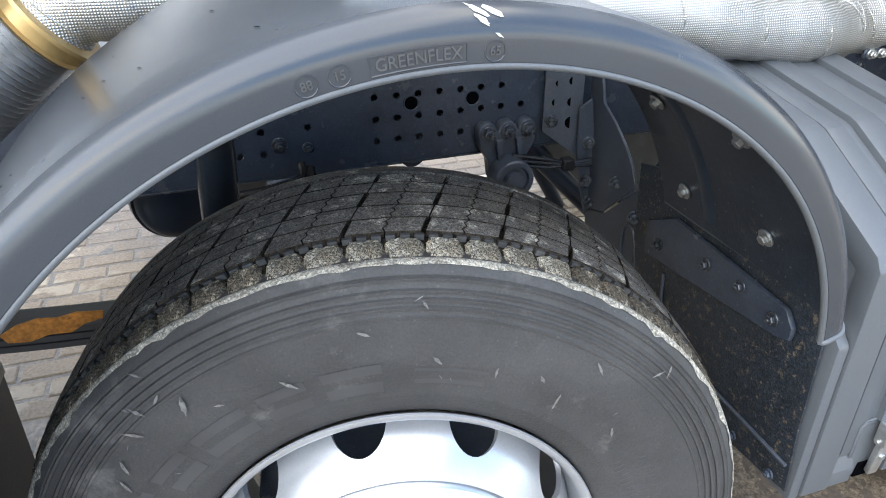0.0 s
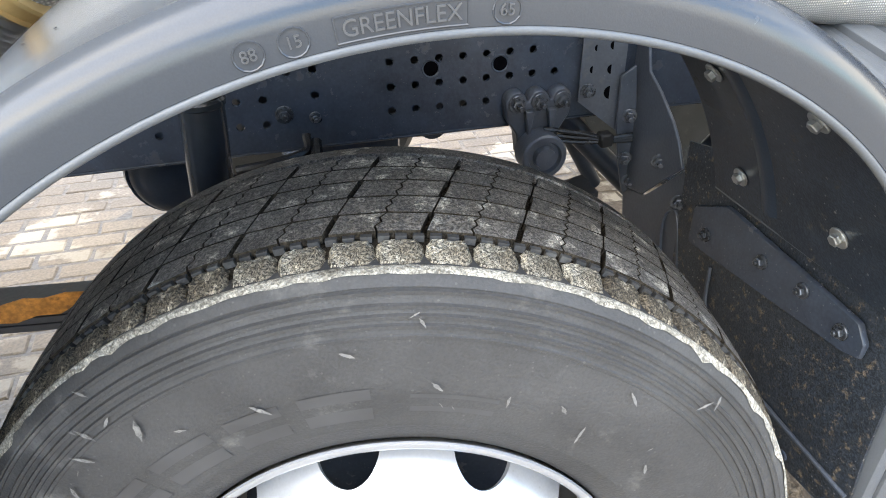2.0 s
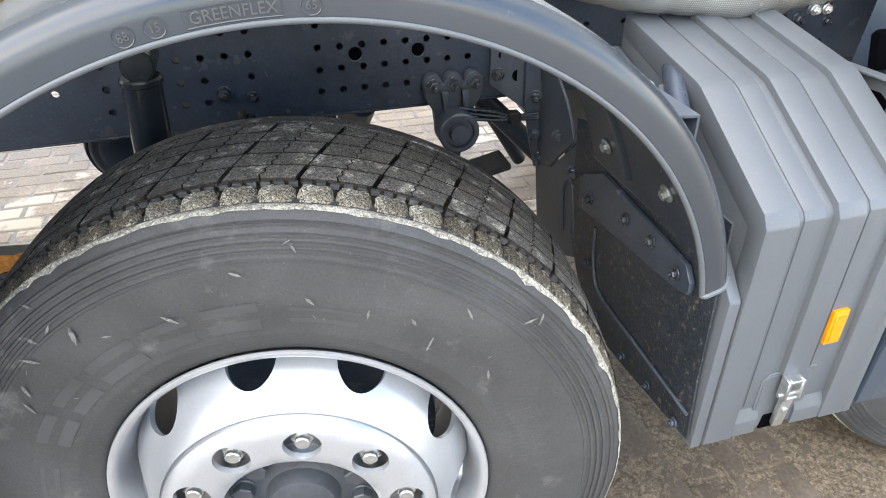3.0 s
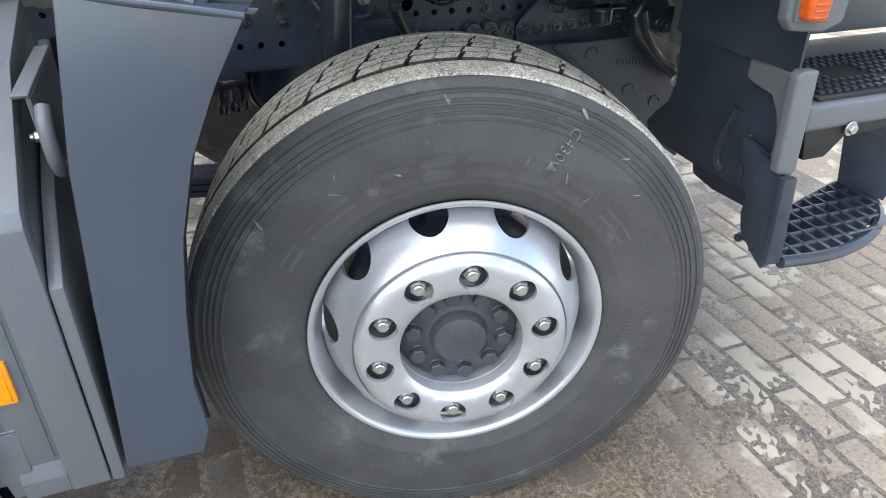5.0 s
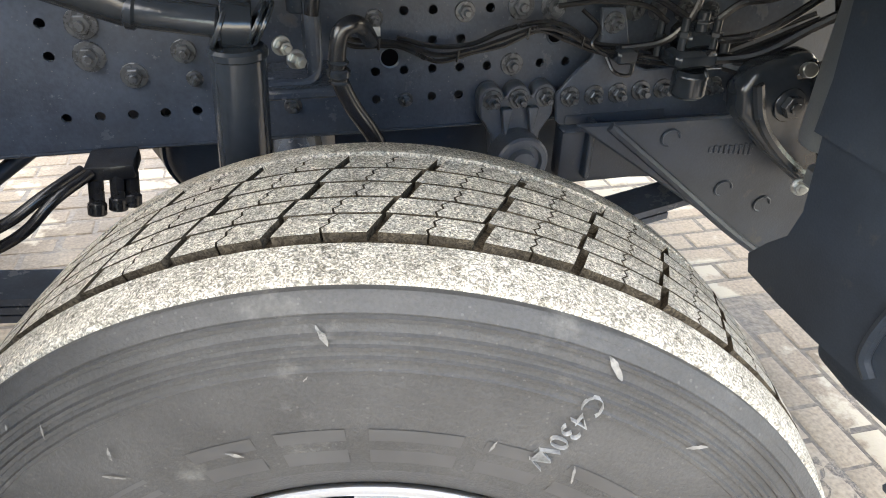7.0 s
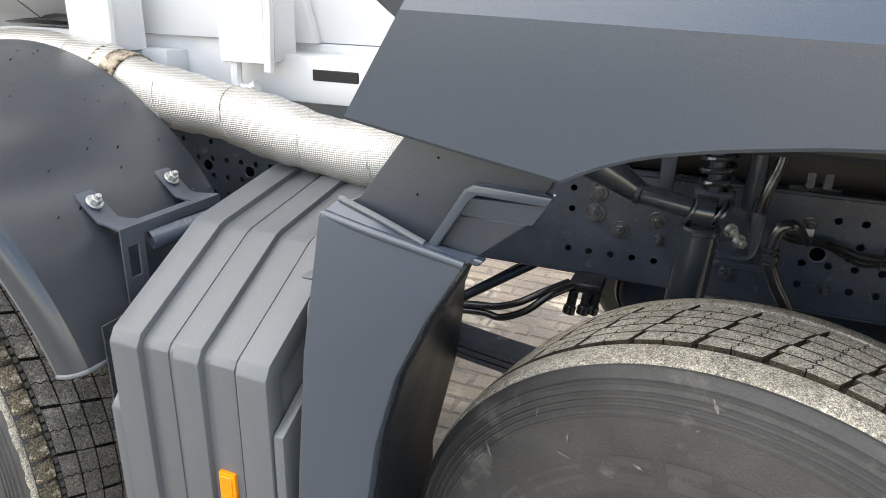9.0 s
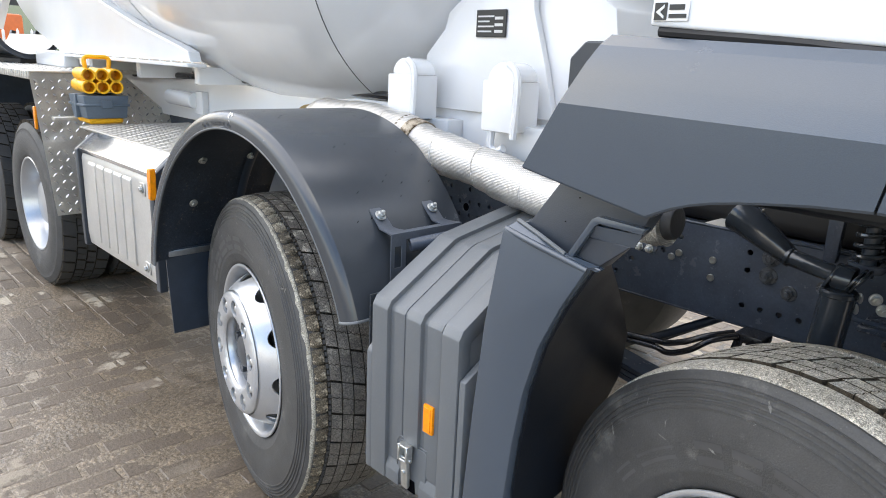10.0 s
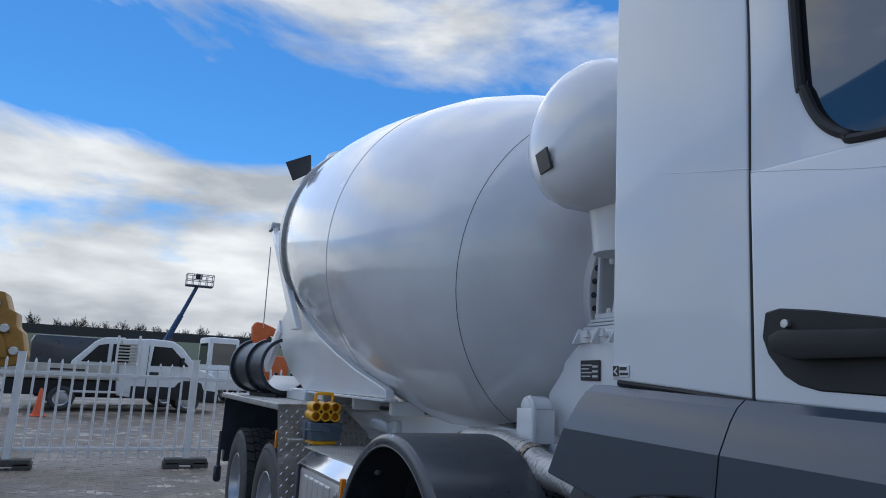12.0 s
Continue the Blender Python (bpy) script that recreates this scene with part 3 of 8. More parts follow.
def front_wheel(centre, steer, turn, style):
    m = Matrix.Translation(centre) @ Matrix.Rotation(radians(steer), 4, "Z")
    two = style == "dark"
    rim = lathe([(0.285, -0.062), (0.2925, -0.058), (0.2965, -0.050), (0.2995, -0.048), (0.3010, -0.0445), (0.2998, -0.0415), (0.2955, -0.0405), (0.290, -0.043), (0.2855, -0.050), (0.282, -0.062), (0.278, -0.078), (0.2735, -0.10), (0.2715, -0.13), (0.266, -0.155), (0.262, -0.20), (0.262, -0.30)], 96)
    wheel = part("wheel", rim, SILVER, truck, "silver steel front wheel on a " + ("dusty treaded" if not two else "mud-edged dark") + " tyre", m)
    rings = ((0.4560, 0.0012), (0.4675, 0.0022), (0.4775, 0.0026), (0.4880, 0.0026), (0.5020, 0.0024))
    t = lathe(sidewall_profile(rings), 160)
    part("tyre", t, SIDEWALL, wheel, "black tyre with ribbed sidewall")
    # the inner wall of the tyre
    part("tyre_back", lathe([(0.520, -0.31), (0.522, -0.338), (0.50, -0.352), (0.42, -0.368), (0.33, -0.355), (0.292, -0.33)], 96), SIDEWALL, wheel)
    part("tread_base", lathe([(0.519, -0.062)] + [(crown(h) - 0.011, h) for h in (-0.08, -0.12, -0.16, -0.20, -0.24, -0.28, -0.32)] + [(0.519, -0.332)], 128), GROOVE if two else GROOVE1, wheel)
    if two:
        rows = [(-0.066, -0.100, False, 0.0), (-0.108, -0.140, True, 0.0, 0.013), (-0.143, -0.176, True, 0.0, 0.004), (-0.179, -0.215, True, 0.0, 0.013), (-0.218, -0.250, True, 0.0, 0.004), (-0.253, -0.286, True, 0.0, 0.013), (-0.293, -0.332, False, 0.0)]
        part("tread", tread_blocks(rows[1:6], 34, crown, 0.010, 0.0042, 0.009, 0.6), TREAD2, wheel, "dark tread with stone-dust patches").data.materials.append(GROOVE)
        sa = 2 * math.pi / 68
        rough_ = random.Random(31)
        shapes = []
        for kind in range(3):
            lug = bmesh.new()
            grid = []
            for i in range(9):
                fa = i / 8
                jag = rough_.uniform(-0.0025, 0.0025) if i in (0, 8) else 0.0
                line = []
                for k, (h, dr, cut) in enumerate(((-0.0585, -0.0125, -0.001), (-0.063, -0.0060, 0.0), (-0.069, -0.0025, 0.001), (-0.077, -0.001, 0.002), (-0.085, 0.0, 0.003), (-0.092, -0.0005, 0.004), (-0.0985, -0.002, 0.005), (-0.1015, -0.010, 0.005))):
                    aa = cut + jag + rough_.uniform(-0.0012, 0.0012) + (sa - 2 * cut) * fa
                    rr = crown(h) - 0.002 + dr - (0.007 if i in (0, 8) else 0.0) + rough_.uniform(-0.0016, 0.0012)
                    line.append(lug.verts.new((rr * math.cos(aa), -h, rr * math.sin(aa))))
                grid.append(line)
            for p, q in zip(grid, grid[1:]):
                for k in range(7):
                    lug.faces.new((p[k], p[k + 1], q[k + 1], q[k]))
            first = part("shoulder_lug", lug, LUGMUD, wheel, "shoulder lug caked with pale dry mud")
            first.matrix_basis = Matrix.Rotation(-sa * (12 + kind), 4, "Y")
            brown = first.data.copy()
            brown.materials[0] = LUGBROWN
            shapes.append((first, brown))
        for i in range(68):
            if 12 <= i <= 14:
                continue
            first, brown = shapes[(i * 7 + i // 3) % 3]
            lug_ = again(first, Matrix.Rotation(-sa * i, 4, "Y"))
            if not 15 <= i <= 19:
                lug_.data = brown
                lug_["label"] = "shoulder lug with brown grit in its gaps"
        cleats = bmesh.new()
        for i in range(190):
            a = 2 * math.pi * i / 190
            box(crown(-0.104) - 0.010, crown(-0.104) - 0.0025, -0.0030, 0.0030, -0.0058, 0.0058, 0.0, bm=cleats, m=Matrix.Rotation(-a, 4, "Y") @ Matrix.Translation((0, 0.1046, 0)))
        part("cleat_band", cleats, SIDEWALL, wheel, "row of small wear cleats beside the shoulder")["kind"] = "stuff"
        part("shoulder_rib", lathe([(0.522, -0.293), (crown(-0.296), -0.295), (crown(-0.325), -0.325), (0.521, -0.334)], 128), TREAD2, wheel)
    else:
        rows = [(-0.066, -0.110, False, 0.0), (-0.1245, -0.1535, True, 0.0, 0.018), (-0.1570, -0.1845, True, 0.06, 0.010), (-0.1880, -0.2155, True, 0.0, 0.018), (-0.2190, -0.2465, True, 0.06, 0.010), (-0.2500, -0.279, True, 0.0, 0.018), (-0.289, -0.332, False, 0.0)]
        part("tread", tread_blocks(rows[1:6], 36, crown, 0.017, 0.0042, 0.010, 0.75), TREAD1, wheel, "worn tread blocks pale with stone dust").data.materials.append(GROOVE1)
        part("shoulder_rib", lathe([(0.521, -0.064), (0.528, -0.0665), (0.5305, -0.075), (crown(-0.095), -0.095), (crown(-0.108), -0.109), (0.522, -0.1115)], 160), TREAD1, wheel)
        part("shoulder_rib", lathe([(0.522, -0.289), (crown(-0.292), -0.291), (crown(-0.325), -0.325), (0.521, -0.334)], 128), TREAD1, wheel)
    # a ragged crust of dry mud along the shoulder's edge
    rnd = random.Random(9)
    edge = bmesh.new()
    n = 260
    prev = None
    w = [rnd.random() for _ in range(n)]
    for i in range(n + 1):
        a = 2 * math.pi * i / n
        k = (2 * w[i % n] + w[(i + 1) % n]) / 3
        d = (0.0002 + 0.0062 * k ** 2 * (1 + 0.6 * math.sin(3 * a))) if two else (0.001 + 0.004 * k)
        cur = [edge.verts.new((r * math.cos(a), -h, r * math.sin(a))) for r, h in (((0.5235, -0.0630), (0.5245, -0.0585), (0.5235 - d * 0.3, -0.0550), (0.5212 - d, -0.0530 + 0.7 * d)) if two else ((0.5235, -0.0655), (0.5245, -0.0575), (0.5225 - d * 0.3, -0.0535), (0.5195 - d, -0.0515 + 0.2 * d)))]
        if prev:
            for q in range(3):
                edge.faces.new((prev[q], prev[q + 1], cur[q + 1], cur[q]))
        prev = cur
    part("mud_edge", edge, CRUST if two else SIDEWALL, wheel, "ragged pale line of dried mud" if two else "worn shoulder edge")
    def arc_bar(r0, r1, a0, a1, o, lift=0.0018):
        n = max(2, int(abs(a1 - a0) / 2.0))
        prev = None
        for i in range(n + 1):
            a = radians(a0 + (a1 - a0) * i / n)
            cur = []
            for r in (r0, (r0 + r1) / 2, r1):
                h = -0.0345 + 0.006 * min(1, max(0, (r - 0.338) / 0.07)) - 0.55 * max(0, r - 0.43) ** 1.35
                cur.append(o.verts.new((r * math.cos(a), -(h + lift), r * math.sin(a))))
            if prev:
                for k in range(2):
                    o.faces.new((prev[k], prev[k + 1], cur[k + 1], cur[k]))
            prev = cur
        return o

    marks = bmesh.new()
    base = 78 if not two else 118
    for r0, r1, a0, a1 in ((0.352, 0.398, -26, -15), (0.352, 0.398, -12, -3), (0.352, 0.398, 0, 12), (0.352, 0.398, 15, 24), (0.352, 0.398, 27, 36), (0.362, 0.388, 44, 60), (0.362, 0.388, 64, 72), (0.362, 0.388, -46, -32)):
        arc_bar(r0, r1, base + a0, base + a1, marks)
    part("raised_marking", marks, MARK, wheel, "worn raised bars of the tyre maker's marking")
    sc = bmesh.new()
    rs = random.Random(17 if two else 6)
    for _ in range(26 if two else 14):
        r, a, ln, tilt = rs.uniform(0.37, 0.505), radians(rs.uniform(40, 145)), rs.uniform(0.006, 0.028), rs.uniform(-1.2, 1.2)
        wide = ln * rs.uniform(0.06, 0.16)
        prev = None
        for k in range(7):
            f = k / 6
            rr_, aa = r + ln * (f - 0.5) * math.cos(tilt), a + ln * (f - 0.5) * math.sin(tilt) / r + rs.uniform(-0.001, 0.001)
            half = wide * math.sin(math.pi * (0.06 + 0.88 * f)) * rs.uniform(0.5, 1.2)
            cur = []
            for e in (-1, 1):
                q, b_ = rr_ - e * half * math.sin(tilt), aa + e * half * math.cos(tilt) / r
                h = -0.0285 - 0.55 * max(0, q - 0.43) ** 1.35
                cur.append(sc.verts.new((q * math.cos(b_), -(h + 0.0030), q * math.sin(b_))))
            if prev:
                sc.faces.new((prev[0], prev[1], cur[1], cur[0]))
            prev = cur
    ribs = bmesh.new()
    for k in range(15):
        a = (8.0 if two else -20.0) + 1.6 * k
        arc_bar(0.345 + 0.004 * (k % 3), 0.388 + 0.010 * (k % 2), a, a + 0.30, ribs, 0.0014)
    part("raised_marking", ribs, MARK, wheel)
    part("scuffing", sc, SCUFF, wheel, "pale scuffs on the sidewall")["kind"] = "stuff"
    if not two:
        tb = text_bm("C430W", 0.0295, 0.0022, -0.0011)
        for v in tb.verts:
            s_, z_ = 0.169 - 0.55 * v.co.x + 0.836 * v.co.y, 0.394 - 0.836 * v.co.x - 0.55 * v.co.y
            r = math.hypot(s_, z_)
            h = -0.0285 - 0.55 * max(0, r - 0.43) ** 1.35
            v.co = Vector((s_, -(h + 0.0022) - v.co.z, z_))
        part("chalk_mark", tb, CHALK, wheel, "chalk lettering on the sidewall")
    # the disc with its hand holes, and the nut ring
    t0 = radians(turn)
    disc = ring_with_holes(10, lambda v: (0.2700 - 0.008 * v - 0.052 * max(0, v) ** 2.2, -0.145 + 0.130 * max(0, v) ** 0.92), 0.0, 1.0, 0.45, 0.148, 0.33, 0.008, t0 + math.pi / 10, 32, 6)
    part("wheel_disc", disc, SILVER, wheel, "silver domed disc with oval hand holes")
    ring = ring_with_holes(10, lambda v: (0.2035 - 0.072 * v, 0.0 - 0.008 * (2 * v - 1) ** 6), 0.0, 1.0, 0.50, 0.165, 0.36, 0.010, t0, 32, 4)
    part("nut_ring", ring, SILVER, wheel, "silver nut guard ring")
    lips = lathe([(0.2185, -0.030), (0.2175, -0.016), (0.2145, -0.0125), (0.2120, -0.016), (0.2100, -0.014), (0.2085, -0.009), (0.2050, -0.0055), (0.2035, -0.008), (0.2030, -0.020)], 96)
    lathe([(0.1320, -0.009), (0.1290, -0.0065), (0.1265, -0.010), (0.1250, -0.035), (0.124, -0.060)], 96, bm=lips)
    part("ring_lip", lips, SILVER, wheel)
    part("ring_back", lathe([(0.207, -0.033), (0.16, -0.034), (0.124, -0.034)], 64), STEEL, wheel)
    nut = None
    for i in range(10):
        a = t0 + 2 * math.pi * i / 10
        c = Vector((0.1675 * math.cos(a), 0, 0.1675 * math.sin(a)))
        if nut is None:
            o = rod((0, 0.033, 0), (0, 0.026, 0), 0.0215, n=20, bevel=0.002)
            rod((0, 0.027, 0), (0, 0.003, 0), 0.0178, n=6, bm=o, bevel=0.003)
            rod((0, 0.005, 0), (0, -0.006, 0), 0.0115, n=14, bm=o, bevel=0.002)
            nut = part("lug_nut", o, ZINC, wheel, "zinc wheel nut", Matrix.Translation(c))
        else:
            again(nut, Matrix.Translation(c) @ Matrix.Rotation(0.5 * i, 4, "Y"))
    hub = lathe([(0, -0.016), (0.045, -0.016), (0.052, -0.019), (0.056, -0.028), (0.060, -0.041), (0.074, -0.046), (0.112, -0.049), (0.122, -0.056), (0.123, -0.09)], 56)
    part("hub_cap", hub, HUB, wheel, "dark grey hub with bolted flange")
    hb = None
    for i in range(10):
        a = t0 + 0.25 + 2 * math.pi * i / 10
        mm = Matrix.Translation((0.094 * math.cos(a), -0.0, 0.094 * math.sin(a))) @ Matrix.Rotation(0.7 * i, 4, "Y")
        if hb is None:
            o = rod((0, 0.050, 0), (0, 0.044, 0), 0.0185, n=18, bevel=0.002)
            rod((0, 0.045, 0), (0, 0.028, 0), 0.0175, n=6, bm=o, bevel=0.002)
            hb = part("hub_bolt", o, HUB, wheel, "", mm)
        else:
            again(hb, mm)
    cal = box(-0.11, 0.02, 0.150, 0.30, 0.205, 0.262, 0.012, 2)
    box(0.05, 0.13, 0.16, 0.28, 0.195, 0.245, 0.015, 2, bm=cal)
    part("brake_caliper", cal, CHASSIS, wheel, "dark brake caliper behind the hand holes")
    part("caliper_rib", rod((-0.06, 0.148, 0.200), (-0.06, 0.148, 0.262), 0.008, n=10), GLOSSBLACK, wheel)
    part("brake_drum", lathe([(0.0, -0.17), (0.20, -0.17), (0.225, -0.185), (0.23, -0.33)], 48), CHASSIS, wheel)
    return wheel


W1, W2 = Vector((0.0435, 0.022, 0.508)), Vector((-1.645, -0.044, 0.541))
front_wheel(W1, -13.2, 85, "dusty")
front_wheel(W2, -10.2, 83, "dark")


def rear_wheel(x):
    m = Matrix.Translation((x, 0.05, 0.535))
    rim = lathe([(0.285, -0.02), (0.292, -0.012), (0.2985, -0.006), (0.3000, 0.0), (0.296, 0.003), (0.288, 0.0), (0.284, -0.012), (0.278, -0.035), (0.268, -0.075), (0.262, -0.11), (0.240, -0.135), (0.205, -0.145), (0.15, -0.150), (0.142, -0.12), (0.135, -0.06), (0.12, -0.05), (0, -0.05)], 64)
    wheel = part("wheel", rim, SILVER, truck, "silver deep-dished steel rear wheel with twin tyres", m)
    for k, off in enumerate((0.0, -0.345)):
        t = lathe([(0.29, -0.02 + off), (0.298, -0.004 + off), (0.315, 0.008 + off), (0.36, 0.016 + off), (0.41, 0.017 + off), (0.45, 0.010 + off), (0.47, 0.004 + off), (0.475, 0.006 + off), (0.495, -0.002 + off), (0.512, -0.012 + off), (0.514, -0.022 + off), (0.516, -0.15 + off), (0.514, -0.275 + off), (0.50, -0.295 + off), (0.42, -0.31 + off), (0.30, -0.29 + off)], 96)
        part("tyre", t, SIDEWALL, wheel, "black rear tyre with deep lugs")
        rows = [(-0.014 + off, -0.085 + off, False, 0.0), (-0.092 + off, -0.143 + off, True, 0.3), (-0.150 + off, -0.200 + off, True, 0.1), (-0.207 + off, -0.276 + off, False, 0.4)]
        part("tread", tread_blocks(rows, 34, lambda h: 0.533, 0.030, 0.006, 0.018, 0.6), TREAD3, wheel).data.materials.append(GROOVE)
    o = None
    for i in range(10):
        a = 2 * math.pi * i / 10
        mm = Matrix.Translation((0.1675 * math.cos(a), 0.150, 0.1675 * math.sin(a)))
        if o is None:
            b = rod((0, 0.0, 0), (0, -0.028, 0), 0.017, n=6)
            o = part("lug_nut", b, ZINC, wheel, "", mm)
        else:
            again(o, mm)
    return wheel


rear_wheel(-4.50)
rear_wheel(-5.85)

# ---- frame rail, perforated web ----
RY, RZ0, RZ1 = 0.785, 0.865, 1.115
holes = {}
X0, NX = -7.0, 160
plan = {0: ((-1.80, -1.70), (-1.65, -1.60), (-1.50, -1.25), (-0.35, -0.10), (0.16, 0.34)),
        1: ((-1.80, -1.70), (-1.65, -1.60), (-1.50, -1.10), (0.16, 0.39), (0.45, 0.54)),
        2: ((-1.80, -1.60), (-1.50, -1.15), (0.26, 0.36), (-0.36, -0.30)),
        3: ((-1.80, -1.60), (-1.50, -1.45), (-1.40, -1.35), (-1.25, -1.15), (0.21, 0.30), (0.36, 0.39), (-0.36, -0.30))}
rnd = random.Random(3)
for i in range(NX):
    x = X0 + 0.05 * (i + .5)
    for k in range(4):
        known = -1.85 < x < -0.98 or -0.38 < x < 0.60
        if any(a < x < b for a, b in plan[k]) or (not known and rnd.random() < 0.30):
            holes[(i, k)] = 0.0082
web = perforated(X0, 0.895, NX, 4, 0.05, holes, 0.008, RY, RY + 0.008, 10)
box(X0, X0 + NX * 0.05, RY, RY + 0.006, RZ0, 0.895, 0.0, bm=web)
box(X0, X0 + NX * 0.05, RY, RY + 0.006, 1.095, RZ1, 0.0, bm=web)
rail = part("chassis_rail", web, CHASSIS, truck, "dark blue-grey frame rail with rows of round holes", smooth=0.1)
for x, z, r in ((-1.392, 1.000, 0.015), (-1.246, 0.997, 0.015), (0.20, 0.993, 0.015), (0.50, 1.02, 0.014)):
    ringh = lathe([(r, 0.0), (r + 0.003, 0.0012), (r + 0.004, 0.0)], 24)
    part("rail_hole", ringh, CHASSIS, rail, "", Matrix.Translation((x, RY - 0.0005, z)))
    part("hole_back", rod((x, RY - 0.0012, z), (x, RY + 0.003, z), r, n=24, bevel=0.0004), FLATBLACK, rail)
# added sheet that keeps bright ground from showing through the rail's holes
part("rail_inner", box(-1.78, -0.80, 0.93, 0.94, 0.80, 1.14, 0.0), LINER, truck, "dark sheet added behind the rail to darken its holes")
fl = box(X0, X0 + NX * 0.05, RY, RY + 0.075, RZ0 - 0.008, RZ0, 0.003)
box(X0, X0 + NX * 0.05, RY, RY + 0.075, RZ1, RZ1 + 0.008, 0.003, bm=fl)
part("rail_flange", fl, CHASSIS, rail)
r2 = box(X0, X0 + NX * 0.05, 1.54, 1.62, RZ0, RZ1, 0.004)
part("chassis_rail", r2, CHASSIS, truck)
for x in (-1.98, -0.62, 0.62, -3.2, -4.5, -6.2):
    part("cross_member", box(x, x + 0.10, 0.80, 1.54, 0.90, 1.06, 0.01), CHASSIS, truck)
# bolts on the web
for x, z, s in ((-1.689, 0.937, 0.012), (-1.63, 0.925, 0.008), (0.031, 0.919, 0.010), (0.421, 0.971, 0.014), (0.33, 1.066, 0.012), (0.43, 1.072, 0.016), (0.49, 1.07, 0.016), (-0.268, 1.018, 0.016), (-0.268, 1.068, 0.016), (-0.21, 0.985, 0.014), (-0.13, 1.02, 0.013), (-0.12, 0.975, 0.009), (0.175, 1.06, 0.010), (0.227, 0.917, 0.009), (0.647, 1.058, 0.013), (0.692, 1.058, 0.013), (0.746, 1.054, 0.013), (0.80, 1.05, 0.013)):
    part("rail_bolt", hexbolt((x, RY, z), (0, -1, 0), s, 0.010, 0.010, s * 1.5), BOLT, rail)


def spring_hanger(x):
    """Cast bracket under the rail, held by three bolts, with the spring's eye in its lower end."""
    top = []
    for dx in (-0.05, 0.0, 0.05):
        top += [(x + dx + 0.023 * math.cos(t), 0.920 + 0.024 * math.sin(t)) for t in [math.pi * (1 - k / 6) for k in range(7)]]
    body = prism(top + [(x + 0.070, 0.885), (x + 0.048, 0.850), (x + 0.042, 0.80), (x - 0.042, 0.80), (x - 0.048, 0.850), (x - 0.070, 0.885)], "y", 0.752, 0.785, 0.003)
    for dx in (-0.025, 0.025):
        prism([(x + dx - 0.010, 0.905), (x + dx + 0.010, 0.905), (x + dx * 1.0, 0.84)], "y", 0.735, 0.75, 0.002, bm=body)
    h = part("spring_hanger", body, LIGHTERPAINT, truck, "cast bracket bolted under the frame rail")
    for dx in (-0.05, 0, 0.05):
        part("hanger_bolt", hexbolt((x + dx, 0.752, 0.918), (0, -1, 0), 0.0125, 0.012, 0.016, 0.0185), BOLT, h)
    eye = lathe([(0.050, 0.0), (0.050, 0.05), (0.046, 0.054), (0.037, 0.054), (0.034, 0.045), (0.025, 0.045), (0.022, 0.058), (0.0, 0.058)], 32)
    part("spring_eye", eye, LIGHTERPAINT, h, "", Matrix.Translation((x, 0.755, 0.812)))
    arm = prism([(x - 0.030, 0.80), (x + 0.030, 0.80), (x + 0.016, 0.72), (x + 0.014, 0.62), (x - 0.014, 0.62), (x - 0.016, 0.72)], "y", 0.752, 0.776, 0.005)
    part("shackle", arm, LIGHTERPAINT, h)
    return h


spring_hanger(-1.168)
spring_hanger(0.428)


def leaf_spring(x, half, z, label, mat):
    o = bmesh.new()
    for k in range(3):
        n = 18
        lo, hi = [], []
        hl = half - 0.10 * k
        for i in range(n + 1):
            u = -1 + 2 * i / n
            px, pz = x + hl * u, z - 0.018 * k + 0.10 * u * u * (hl / half) ** 2
            lo.append((px, pz)), hi.append((px, pz + 0.014))
        prism(lo + hi[::-1], "y", 0.70, 0.79, 0.0, bm=o)
    return part("leaf_spring", o, mat, truck, label)


leaf_spring(W2.x - 0.25, 0.86, 0.60, "black leaf spring with a patch of orange rust", RUST)
leaf_spring(W1.x - 0.05, 0.86, 0.60, "black leaf spring", CHASSIS)
patch = [(-2.30, 0.632), (-2.265, 0.650), (-2.225, 0.658), (-2.19, 0.652), (-2.15, 0.658), (-2.10, 0.651), (-2.105, 0.634), (-2.14, 0.628), (-2.17, 0.612), (-2.21, 0.616), (-2.25, 0.606), (-2.29, 0.612)]
part("rust_patch", prism(patch, "y", 0.6975, 0.702), ORANGERUST, truck, "patch of orange rust on the leaf spring")
for c in (W1, W2):
    ax = rod((c.x, 0.40, c.z), (c.x, 2.05, c.z), 0.06, n=16)
    box(c.x - 0.08, c.x + 0.08, 0.69, 0.80, 0.50, 0.63, 0.01, bm=ax)
    part("front_axle", ax, CHASSIS, truck)
for x in (-4.50, -5.85):
    part("rear_axle", rod((x, 0.3, 0.535), (x, 2.1, 0.535), 0.10, n=18), CHASSIS, truck)
# the wheels of the far side, dark shapes under the truck
for x, z in ((W1.x, 0.508), (W2.x, 0.541), (-4.5, 0.535), (-5.85, 0.535)):
    part("far_wheel", lathe([(0.0, -0.10), (0.28, -0.10), (0.30, 0.0), (0.42, 0.02), (0.515, -0.02), (0.533, -0.06), (0.533, -0.30), (0.5, -0.34), (0.0, -0.34)], 48), SIDEWALL, truck, "", Matrix.Translation((x, 2.37, z)) @ Matrix.Rotation(math.pi, 4, "Z"))


